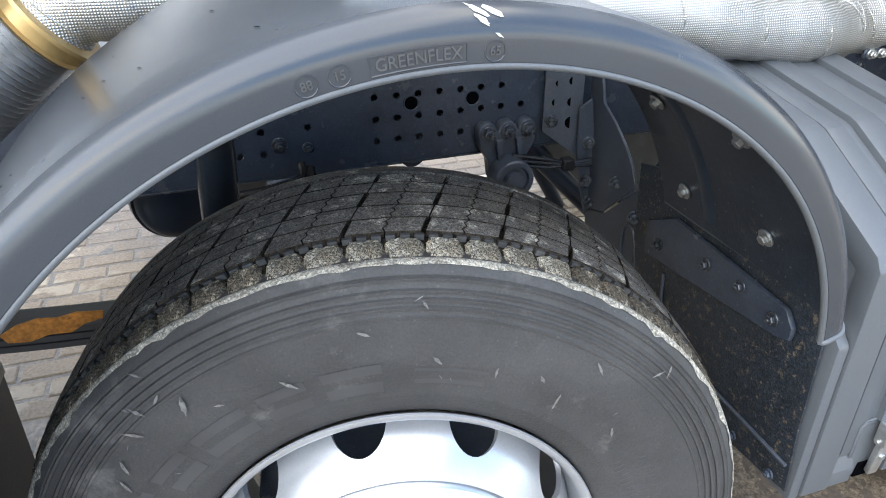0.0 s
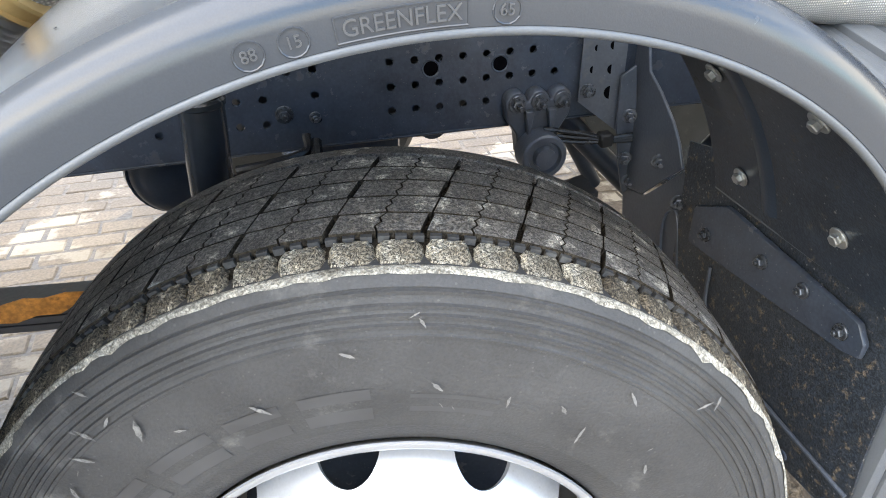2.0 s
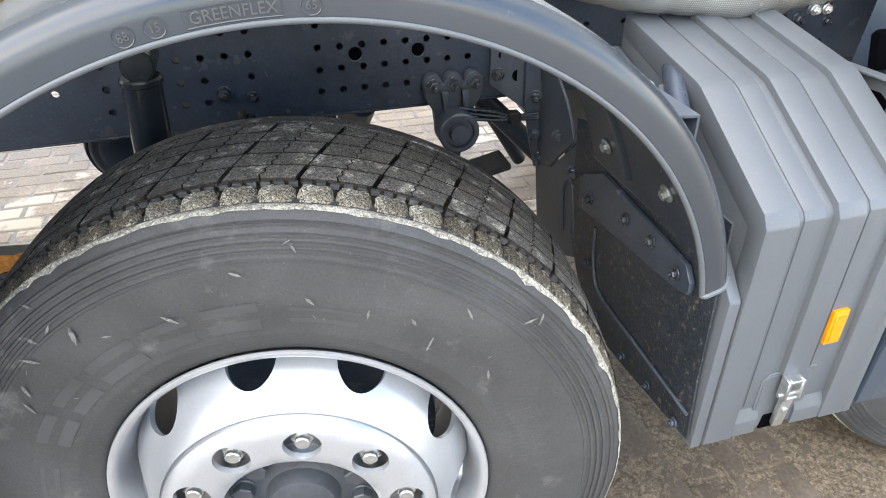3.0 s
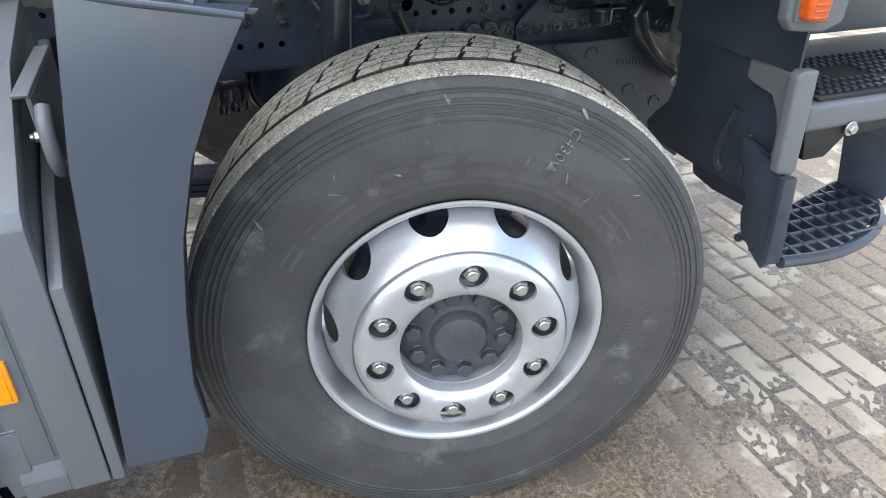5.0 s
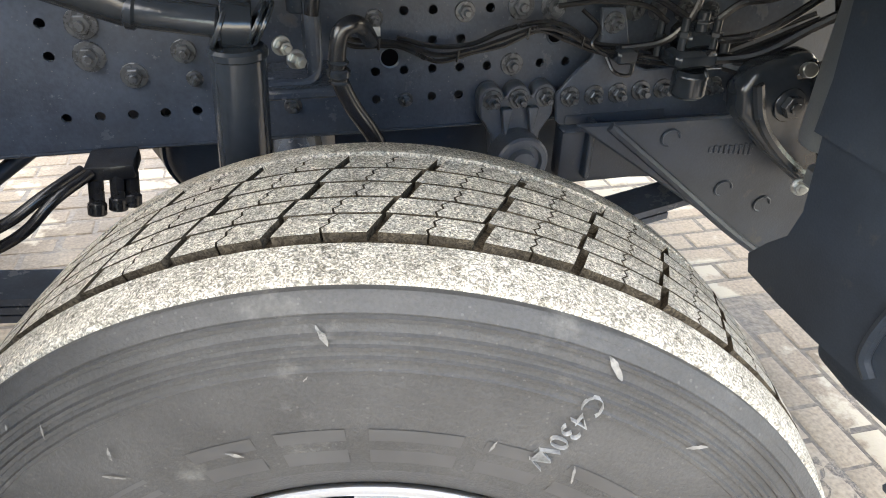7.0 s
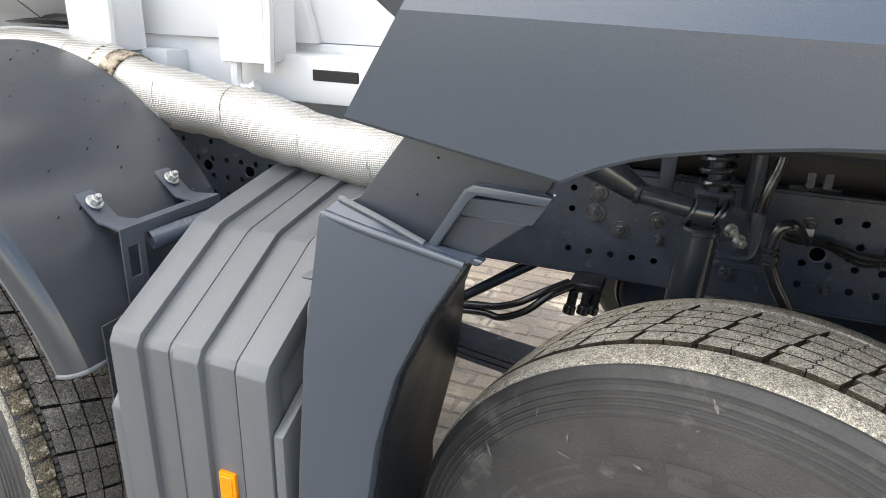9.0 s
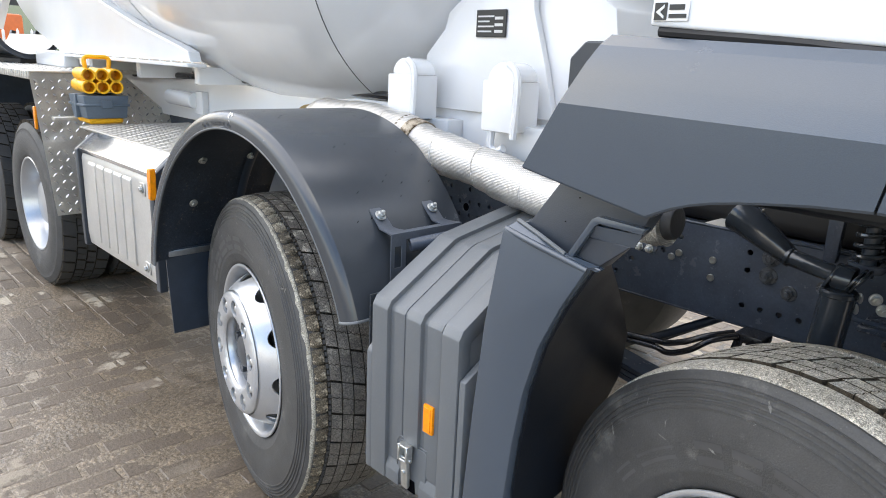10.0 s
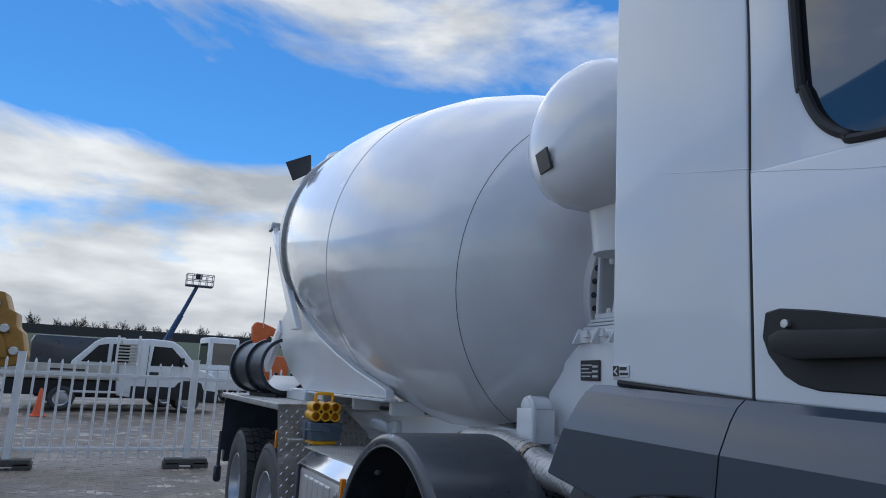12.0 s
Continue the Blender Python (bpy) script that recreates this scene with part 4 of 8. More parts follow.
def shock(x, top, y=0.55, eye=True):
    o = rod((x - 0.03, y - 0.02, 0.55), (x, y, top), 0.036, n=24, bevel=0.004)
    s = part("shock_absorber", o, GLOSSBLACK, truck, "glossy black shock absorber tube")
    part("shock_cap", rod((x, y, top - 0.012), (x, y, top + 0.004), 0.0385, n=24, bevel=0.004), GLOSSBLACK, s)
    if eye:
        part("shock_eye", rod((x + 0.004, y - 0.035, top + 0.03), (x + 0.004, y + 0.06, top + 0.03), 0.030, n=20), GLOSSBLACK, s)
    return s


shock(-0.037, 1.088, eye=False)
shock(-1.815, 1.06, 0.56)

# ---- mudguard over the second axle ----
FC, SX, SZ = Vector((-1.577, 0, 0.7155)), 0.989, 1.012


def arc_shell(profile, a0, a1, n=64, centre=FC, flare=0.0, taper=False):
    """Sweeps (y, radius) pairs round the axle; the arch is a little taller than wide, and its front foot draws inwards."""
    o = bmesh.new()
    prev = None
    for i in range(n + 1):
        deg = a0 + (a1 - a0) * i / n
        a = radians(deg)
        grow = flare * max(0.0, (deg - 122) / 40) ** 1.5
        cur = []
        for y, r in profile:
            rr = r * (1 + grow * min(1, max(0, y / 0.3)))
            cur.append(o.verts.new((centre.x + SX * rr * math.cos(a), y + (foot_draw(deg, y) if taper else 0.0), centre.z + SZ * rr * math.sin(a))))
        if prev:
            for q in range(len(cur) - 1):
                o.faces.new((prev[q], prev[q + 1], cur[q + 1], cur[q]))
        prev = cur
    return o


def foot_draw(deg, y):
    """How far the outer lip leans in at the front foot and out at the rear one."""
    return (0.026 * max(0.0, (50 - deg) / 40) ** 1.5 - 0.022 * max(0.0, (deg - 120) / 60)) * min(1, max(0, (0.25 - y) / 0.30))


turnlip = [radians(14 + 10.85 * k) for k in range(8)]
shell = [(0.40, 0.630), (0.40, 0.6365), (0.30, 0.637), (0.20, 0.637), (0.10, 0.637), (0.0, 0.637), (-0.030, 0.637)] + [(-0.057 - 0.031 * math.sin(t), 0.6045 + 0.031 * math.cos(t)) for t in turnlip] + [(-0.0885, 0.586), (-0.083, 0.5815)]
inner = [(-0.080, 0.582), (-0.081, 0.590), (-0.079, 0.600), (-0.072, 0.612), (-0.060, 0.620), (-0.035, 0.626), (0.0, 0.629), (0.10, 0.630), (0.30, 0.630), (0.40, 0.630)]
mud = part("mudguard", arc_shell(shell + inner[:3], 13.5, 178, 96, flare=0.05, taper=True), FENDER, truck, "black moulded plastic mudguard with a rounded outer lip", smooth=14)
part("mudguard_lining", arc_shell(inner[2:] + [shell[0]], 13.5, 178, 96, flare=0.05, taper=True), SPLASH, mud, "black inside with dried splashes", smooth=60)
part("lining_ridge", arc_shell([(0.235, 0.630), (0.245, 0.6245), (0.262, 0.6245), (0.272, 0.630)], 16, 160, 70), LINER, mud)
bead = arc_shell([(-0.084 + 0.0055 * math.cos(t), 0.5825 + 0.0042 * math.sin(t)) for t in [2 * math.pi * i / 8 for i in range(9)]], 13.5, 178, 96, taper=True)
foot = radians(13.5)
rim_end = [(FC.x + SX * r * math.cos(foot), y + foot_draw(13.5, y), FC.z + SZ * r * math.sin(foot)) for y, r in [(0.40, 0.634), (0.26, 0.634)] + shell[6:]]
part("edge_bead", bead, GREY, mud, "paler rolled edge", smooth=80)
part("end_bead", tube(rim_end, 0.0045, 8), GREY, mud, "paler rolled edge")
nick, rn = bmesh.new(), random.Random(8)
for _ in range(46):
    a, y, ln, wd = radians(rn.uniform(35, 150)), rn.uniform(-0.02, 0.36), rn.uniform(0.004, 0.010), rn.uniform(0.001, 0.0022)
    q = []
    for u, v in ((-ln, 0), (0, -wd), (ln, 0), (0, wd)):
        aa = a + (0.5 * u + v) / 0.637
        q.append(nick.verts.new((FC.x + SX * 0.6378 * math.cos(aa), y + 0.8 * u, FC.z + SZ * 0.6378 * math.sin(aa))))
    nick.faces.new(q)
part("nicks", nick, FLATBLACK, mud, "small dark nicks in the plastic")["kind"] = "stuff"


def on_lip(ang, r, u, v, lift):
    """A place on the mudguard's side: u along the curve, v outwards, lift proud of the skin."""
    a, rr = radians(ang) - u / r, r + v
    y = -0.088
    for (y0, r0), (y1, r1) in zip(shell[6:], shell[7:]):
        if r1 <= rr <= r0:
            y = y1 + (y0 - y1) * (rr - r1) / (r0 - r1)
    return Vector((FC.x + SX * rr * math.cos(a), y - lift, FC.z + SZ * rr * math.sin(a)))


def mud_text(body, size, ang, r):
    b = text_bm(body, size, 0.001)
    for v in b.verts:
        v.co = on_lip(ang, r, v.co.x, v.co.y, 0.0006 + v.co.z)
    return b


def mud_line(points, ang, r, w=0.0005):
    """A thin raised line round closed points (u, v) on the mudguard's side."""
    b = bmesh.new()
    n = len(points)
    for i in range(n):
        (a0, b0), (a1, b1) = points[i], points[(i + 1) % n]
        for k in range(6):
            p = (a0 + (a1 - a0) * k / 6, b0 + (b1 - b0) * k / 6)
            q = (a0 + (a1 - a0) * (k + 1) / 6, b0 + (b1 - b0) * (k + 1) / 6)
            tube([on_lip(ang, r, *p, 0.0002), on_lip(ang, r, *q, 0.0002)], w * 1.6, 5, bm=b, smooth=False)
    return b


part("raised_lettering", mud_text("GREENFLEX", 0.0150, 93.9, 0.596), LETTER, mud)
part("raised_frame", mud_line([(-0.044, -0.0080), (0.044, -0.0080), (0.044, 0.0080), (-0.044, 0.0080)], 93.9, 0.596), FENDER, mud)
for body, ang in (("65", 87.1), ("15", 100.7), ("88", 103.5)):
    part("raised_lettering", mud_text(body, 0.0110, ang, 0.596), LETTER, mud)
    part("raised_ring", mud_line([(0.0100 * math.cos(2 * math.pi * k / 14), 0.0092 * math.sin(2 * math.pi * k / 14)) for k in range(14)], ang, 0.596), FENDER, mud)
for x, y, z in ((-1.091, 0.304, 1.112), (-1.098, 0.087, 1.121), (-0.990, 0.320, 0.925), (-0.994, 0.102, 0.938), (-2.04, 0.052, 1.141), (-2.151, 0.057, 0.960), (-2.033, 0.242, 1.148)):
    d = (FC - Vector((x, y, z)))
    d.y = 0
    d.normalize()
    part("mudguard_bolt", hexbolt(Vector((x, y, z)) - d * 0.0005, d, 0.0095, 0.009, 0.0, 0.0165), ZINC, mud, "zinc bolt with washer")
# bird lime and scratches on the crown
splash, rn = bmesh.new(), random.Random(21)
for _ in range(7):
    u0, v0, ln = rn.uniform(-0.004, 0.022), rn.uniform(-0.012, 0.010), rn.uniform(0.003, 0.011)
    q = []
    for k in range(7):
        t = 2 * math.pi * k / 7
        q.append(splash.verts.new(on_lip(88.4, 0.620, u0 + ln * math.cos(t) * rn.uniform(0.6, 1.1), v0 + 0.28 * ln * math.sin(t) * rn.uniform(0.5, 1.1) - 0.4 * ln * math.cos(t), 0.0012)))
    splash.faces.new(q)
part("dropping", splash, INK, mud, "white bird dropping")["kind"] = "stuff"
flap = sheet([[(-2.205, -0.045, 0.775), (-2.205, 0.40, 0.775)], [(-2.215, -0.025, 0.42), (-2.215, 0.40, 0.42)]], 0.006)
part("mud_flap", flap, LINER, mud, "black rubber mud flap")
part("flap_strip", box(-2.222, -2.195, -0.035, 0.40, 0.745, 0.770, 0.003), STEEL, mud)
# bracket that carries the mudguard's front edge
br = bmesh.new()
for y in (0.106, 0.300):
    sheet([[(-1.096, y - 0.015, 1.130), (-1.096, y + 0.015, 1.130)], [(-1.088, y - 0.021, 1.126), (-1.088, y + 0.021, 1.126)], [(-1.042, y - 0.021, 1.084), (-1.042, y + 0.024, 1.084)], [(-1.030, y - 0.016, 1.080), (-1.030, y + 0.030, 1.080)], [(-0.985, y - 0.030, 1.081), (-0.985, y + 0.040, 1.081)]], 0.004, bm=br)
sheet([[(-1.006, 0.136, 1.0805), (-1.006, 0.271, 1.0805)], [(-0.985, 0.136, 1.081), (-0.985, 0.271, 1.081)]], 0.004, bm=br)
for y0, y1, z0, z1 in ((0.076, 0.088, 0.93, 1.081), (0.114, 0.128, 0.93, 1.081), (0.088, 0.114, 1.045, 1.081), (0.088, 0.114, 0.93, 0.985), (0.128, 0.340, 1.062, 1.081)):
    box(-0.985, -0.981, y0, y1, z0, z1, 0.0, bm=br)
b = part("mudguard_bracket", br, LIGHTERPAINT, truck, "dark folded steel bracket carrying the mudguard")
for y in (0.106, 0.300):
    part("bracket_bolt", hexbolt((-1.068, y, 1.112), (0.68, 0, 0.73), 0.0105, 0.011, 0.008, 0.016), ZINC, b, "bright zinc bolt")
pipe_ = lathe([(0.0155, 0.0), (0.0185, 0.001), (0.0185, -0.20), (0.0155, -0.20), (0.0155, 0.0)], 20)
part("bracket_arm", pipe_, CHASSIS, b, "open steel tube", Matrix.Translation((-0.972, 0.135, 1.045)) @ Vector((0, -1, 0)).rotation_difference(Vector((-0.42, -0.88, -0.16))).to_matrix().to_4x4())

# folded bracket plates between mudguard and rail
pl = sheet([[(-1.075, 0.765, 1.06), (-0.985, 0.745, 1.06)], [(-1.075, 0.765, 0.905), (-0.985, 0.745, 0.835)]], 0.006)
bp = part("bracket_plate", pl, LIGHTERPAINT, truck, "folded steel bracket plate with bolt holes")
PB = [(0.755, 1.06), (0.715, 1.05), (0.693, 0.981), (0.642, 0.955), (0.583, 0.914), (0.550, 0.880), (0.526, 0.839), (0.651, 0.722), (0.735, 0.700), (0.755, 0.80)]
part("bracket_plate", prism(PB, "x", -0.957, -0.950, 0.0015), LIGHTERPAINT, truck, "upper folded bracket plate with a curved edge")
part("bracket_strip", prism([(-1.000, 0.965), (-0.968, 0.985), (-0.956, 0.90), (-0.951, 0.80), (-0.935, 0.700), (-0.962, 0.685), (-0.985, 0.78), (-0.998, 0.86)], "y", 0.724, 0.731, 0.0015), LIGHTERPAINT, truck, "bolted edge strip")
part("bracket_plate", prism([(0.74, 0.675), (0.730, 0.696), (0.651, 0.717), (0.520, 0.838), (0.490, 0.80), (0.480, 0.56), (0.60, 0.50), (0.70, 0.50)], "x", -0.951, -0.945, 0.0015), LIGHTERPAINT, truck, "lower stamped bracket plate")
part("stamped_rib", tube([(-0.953, 0.545, 0.60), (-0.953, 0.562, 0.70), (-0.953, 0.540, 0.742), (-0.953, 0.512, 0.728), (-0.953, 0.480, 0.62)], 0.0045, 6), LIGHTERPAINT, truck)
for p in ((-1.058, 0.755, 0.930), (-0.971, 0.722, 0.877), (-0.970, 0.722, 0.778), (-0.952, 0.722, 0.722), (-0.957, 0.609, 0.820), (-0.953, 0.524, 0.768)):
    part("plate_bolt", hexbolt(p, (-0.35, -0.93, 0), 0.0115, 0.010, 0.014, 0.016), BOLT, bp)
for x, z, r in ((-1.045, 1.02, 0.008), (-1.012, 1.025, 0.010), (-1.05, 0.975, 0.009), (-1.012, 0.975, 0.011), (-1.010, 0.925, 0.015)):
    yy = 0.765 - (x + 1.075) / 0.09 * 0.02 - 0.004
    part("plate_hole", rod((x, yy - 0.0015, z), (x, yy + 0.002, z), r, n=18, bevel=0.0005), FLATBLACK, bp)
# splash liner and its bracket in front of the second wheel
lin = sheet([[(-0.955, 0.52, 0.90), (-0.957, 0.30, 0.95), (-0.955, -0.015, 0.94)], [(-0.955, 0.50, 0.62), (-0.952, 0.30, 0.60), (-0.948, -0.02, 0.62)], [(-0.955, 0.38, 0.45), (-0.950, 0.20, 0.460), (-0.946, -0.030, 0.482)]], 0.004)
sl = part("splash_liner", lin, SPLATTER, truck, "black splash panel spattered with dried mud")
part("liner_trim", tube([(-0.955, 0.385, 0.70), (-0.955, 0.375, 0.62), (-0.955, 0.33, 0.56), (-0.954, 0.17, 0.550), (-0.950, -0.02, 0.538)], 0.004, 6), LIGHTERPAINT, sl)
for y, z in ((0.40, 0.60), (0.33, 0.50), (0.20, 0.490), (0.10, 0.50), (0.0, 0.50)):
    part("liner_bolt", hexbolt((-0.956, y, z), (-1, 0, 0), 0.007, 0.006, 0.003, 0.010), CHASSIS, sl)
arm = prism([(0.45, 0.72), (0.45, 0.80), (0.36, 0.845), (0.05, 0.825), (0.03, 0.80), (0.03, 0.775), (0.06, 0.765)], "x", -0.968, -0.957, 0.002)
a = part("liner_bracket", arm, CHASSIS, truck, "dark steel strip bracket")
for y, z in ((0.40, 0.765), (0.25, 0.80), (0.155, 0.808), (0.07, 0.795)):
    part("liner_bolt", hexbolt((-0.968, y, z), (-1, 0, 0), 0.009, 0.008, 0.005, 0.013), BOLT, a)

# ---- grey moulded equipment box between the axles ----
BXP = [(-0.026, 0.463), (-0.028, 0.934), (-0.020, 0.946), (0.190, 1.070), (0.205, 1.075), (0.46, 1.122), (0.46, 0.463)]
eb = part("equipment_box", prism(BXP, "x", -0.910, -0.604, 0.006, 2), GREY, truck, "grey ribbed plastic equipment box with a latch")


def box_band(x0, x1, proud, foot, soft):
    """A raised band that runs up the box's face and over its sloping lid."""
    k = 0.6 * proud
    p = [(BXP[0][0] - proud, foot)] + [(y - (proud if z < 0.94 else k), z + (0 if z < 0.94 else 1.4 * k)) for y, z in BXP[1:6]] + [(0.45, 1.09), (0.19, 1.03), (0.0, 0.92), (0.0, foot)]
    return prism(p, "x", x0, x1, soft, 2)


for x0, x1, foot in ((-0.912, -0.852, 0.463), (-0.781, -0.729, 0.604), (-0.658, -0.602, 0.463)):
    part("raised_rib", box_band(x0, x1, 0.012, foot, 0.0035), GREY, eb)
for x0, x1, foot in ((-0.836, -0.797, 0.532), (-0.715, -0.667, 0.532)):
    part("rib_step", box_band(x0, x1, 0.0022, foot, 0.0018), GREY, eb)
# the proud lower border, sloping where the channels end, and the sunk field round the latch
for x0, x1 in ((-0.852, -0.800), (-0.722, -0.658)):
    part("pocket_lip", prism([(-0.026, 0.463), (-0.035, 0.463), (-0.0355, 0.498), (-0.026, 0.526)], "x", x0, x1, 0.002, 2), GREY, eb)
part("latch_field", prism([(-0.808, 0.470), (-0.808, 0.592), (-0.798, 0.601), (-0.712, 0.601), (-0.702, 0.592), (-0.702, 0.470)], "y", -0.0295, -0.024, 0.0015), GREY, eb)
for q in ([(-0.812, 0.520), (-0.812, 0.594), (-0.800, 0.606), (-0.702, 0.606)],):
    part("field_edge", tube([(x, -0.0285, z) for x, z in q], 0.0022, 6, smooth=False), GREY, eb)
part("box_flange", prism([(-0.036, 0.458), (-0.036, 0.800), (0.02, 0.862), (0.28, 1.022), (0.46, 1.072), (0.46, 0.458)], "x", -0.938, -0.914, 0.007, 2), GREY, eb)
part("flange_tab", prism([(0.235, 1.000), (0.20, 1.008), (0.205, 1.040), (0.262, 1.062), (0.270, 1.020)], "x", -0.942, -0.918, 0.006, 2), GREY, eb)
part("box_flange", prism([(-0.036, 0.458), (-0.036, 0.838), (0.02, 0.870), (0.10, 0.915), (0.46, 1.05), (0.46, 0.458)], "x", -0.600, -0.580, 0.006, 2), GREY, eb)
refl = part("reflector", box(-0.714, -0.681, -0.0365, -0.026, 0.661, 0.735, 0.003, 2), AMBER, eb, "amber reflector in a ribbed lens")
part("reflector_inset", box(-0.708, -0.687, -0.0385, -0.036, 0.667, 0.729, 0.001), AMBER, refl)
part("box_pocket", prism([(-0.790, 0.466), (-0.786, 0.500), (-0.742, 0.500), (-0.738, 0.466)], "y", -0.0325, -0.028, 0.001), FLATBLACK, eb, "flat black patch standing for the shaded opening under the latch")
# toggle latch: an open square head on a strap, hooked over a pin
la = bmesh.new()
for x0, x1, z0, z1 in ((-0.781, -0.774, 0.560, 0.606), (-0.752, -0.745, 0.560, 0.606), (-0.775, -0.751, 0.599, 0.606), (-0.775, -0.751, 0.560, 0.567)):
    box(x0, x1, -0.058, -0.036, z0, z1, 0.0018, bm=la)
box(-0.774, -0.752, -0.041, -0.034, 0.566, 0.600, 0.001, bm=la)
prism([(-0.052, 0.562), (-0.040, 0.562), (-0.036, 0.486), (-0.046, 0.480)], "x", -0.775, -0.751, 0.003, 2, bm=la)
rod((-0.786, -0.046, 0.566), (-0.740, -0.046, 0.566), 0.0045, n=10, bm=la)
rod((-0.763, -0.054, 0.528), (-0.763, -0.040, 0.528), 0.006, n=10, bm=la)
part("latch", la, ZINC, eb, "bright metal toggle latch")

# ---- wheel arch panel behind the front wheel ----
AP = [(-0.500, 1.216), (-0.535, 1.00), (-0.553, 0.80), (-0.575, 0.478), (-0.455, 0.470), (-0.440, 0.52), (-0.447, 0.62), (-0.436, 0.75), (-0.419, 0.877), (-0.388, 0.995), (-0.345, 1.09), (-0.296, 1.176)]
arch = part("arch_panel", prism(AP, "y", -0.038, -0.008, 0.006, 2), SKIRT, truck, "grey plastic wheel arch panel")
part("arch_ledge", tube([(-0.498, -0.030, 1.213), (-0.43, -0.035, 1.201), (-0.36, -0.035, 1.188), (-0.298, -0.032, 1.175)], 0.0065, 10), SKIRT, arch)
sidew = sheet([[(-0.497, -0.012, 1.212), (-0.480, 0.30, 1.212)], [(-0.533, -0.012, 1.00), (-0.505, 0.30, 1.00)], [(-0.551, -0.012, 0.80), (-0.525, 0.30, 0.80)], [(-0.573, -0.012, 0.480), (-0.55, 0.30, 0.480)]], 0.005)
aw = part("arch_side", sidew, SKIRT, truck, "grey inner side of the wheel arch with two slots")
for y in (0.117, 0.225):
    part("side_slot", prism([(y - 0.014, 1.062), (y + 0.004, 1.058), (y + 0.020, 1.118), (y + 0.010, 1.130), (y - 0.004, 1.124)], "x", -0.535, -0.506, 0.002), FLATBLACK, aw)
S_ = 0.026
hp_ = [(y + S_, z) for y, z in ((0.302, 1.064), (0.022, 1.074), (0.030, 1.030), (0.042, 0.985), (0.060, 0.966), (0.085, 0.962), (0.12, 0.975), (0.20, 1.015), (0.30, 1.02))]
ha = part("handle_arm", prism(hp_, "x", -0.572, -0.566, 0.0015), GREY, truck, "flat grey steel arm with a slot and a rounded end")
part("arm_flange", prism([(0.328, 1.064), (0.046, 1.074), (0.044, 1.080), (0.328, 1.070)], "x", -0.588, -0.566, 0.0015), GREY, ha)
part("arm_slot", prism([(0.211, 1.042), (0.151, 1.046), (0.130, 1.036), (0.130, 1.014), (0.151, 1.002), (0.211, 1.016)], "x", -0.5735, -0.570, 0.0), FLATBLACK, ha)
part("arm_pin", hexbolt((-0.572, 0.101, 1.003), (-1, 0, 0), 0.008, 0.008, 0.006, 0.012), ZINC, ha, "zinc pin")
part("arm_loop", tube([(-0.556, 0.050, 1.060), (-0.556, 0.030, 1.040), (-0.556, 0.030, 1.0), (-0.556, 0.052, 0.970), (-0.556, 0.075, 0.965)], 0.010, 10), GREY, ha)
curve = AP[5:]
deep = (0.33, 0.34, 0.47, 0.45, 0.33, 0.20, 0.06)
lw = sheet([[(x - 0.11 * f * d, -0.012 + f * d, z) for (x, z), d in zip(curve, deep)] for f in (0.0, 0.5, 1.0)], 0.005)
part("arch_liner", lw, ARCHBLACK, truck, "black wheel arch liner")
up = prism([(-0.495, 1.214), (-0.455, 1.236), (-0.375, 1.345), (-0.180, 1.330), (-0.215, 1.260), (-0.290, 1.176)], "y", -0.008, 0.035, 0.004, 2)
gp = part("arch_filler", up, GREY2, truck, "dark grey filler panel with a recessed grip")
# the grip: a proud bent rim, a sloping upper face and a sunk lower one
outer_ = [(-0.356, 1.184), (-0.304, 1.270), (-0.292, 1.277), (-0.196, 1.273)]
inner_ = [(-0.340, 1.186), (-0.297, 1.257), (-0.288, 1.264), (-0.203, 1.261)]
rim_ = prism(outer_ + inner_[::-1], "y", -0.026, -0.004, 0.003, 2)
part("grip_rim", rim_, SKIRT, gp, "paler moulded rim of the grip")
part("grip_slope", sheet([[(-0.297, -0.020, 1.258), (-0.204, -0.020, 1.260)], [(-0.314, -0.0105, 1.232), (-0.222, -0.0105, 1.232)]], 0.004), SKIRT, gp)
part("grip_step", prism([(-0.339, 1.190), (-0.314, 1.233), (-0.226, 1.233), (-0.288, 1.180)], "y", -0.012, -0.006, 0.002), GREY2, gp)
part("grip_sill", prism([(-0.352, 1.190), (-0.350, 1.180), (-0.284, 1.172), (-0.276, 1.180), (-0.338, 1.190)], "y", -0.022, -0.006, 0.002), SKIRT, gp)
# two-step strip between filler and arch panel
part("filler_strip", sheet([[(-0.497, -0.031, 1.216), (-0.43, -0.036, 1.205), (-0.36, -0.036, 1.192), (-0.300, -0.033, 1.180)], [(-0.480, -0.014, 1.232), (-0.42, -0.022, 1.217), (-0.354, -0.022, 1.194), (-0.284, -0.016, 1.184)]], 0.005), SKIRT, gp)
part("filler_edge", tube([(-0.480, -0.016, 1.233), (-0.42, -0.024, 1.217), (-0.354, -0.026, 1.193)], 0.0045, 8), GREY, gp)
for x, z in ((-0.345, 1.300), (-0.310, 1.310), (-0.372, 1.250)):
    part("filler_pip", rod((x, -0.0090, z), (x, -0.006, z), 0.0016, n=8), FLATBLACK, gp)

# ---- cab skirt over the front wheel ----
low_edge = [(-0.448, 1.343), (-0.30, 1.317), (-0.184, 1.2975), (-0.165, 1.308), (-0.142, 1.319), (-0.112, 1.330), (-0.08, 1.3385), (-0.04, 1.346), (0.0, 1.352), (0.06, 1.3595), (0.135, 1.3645)]


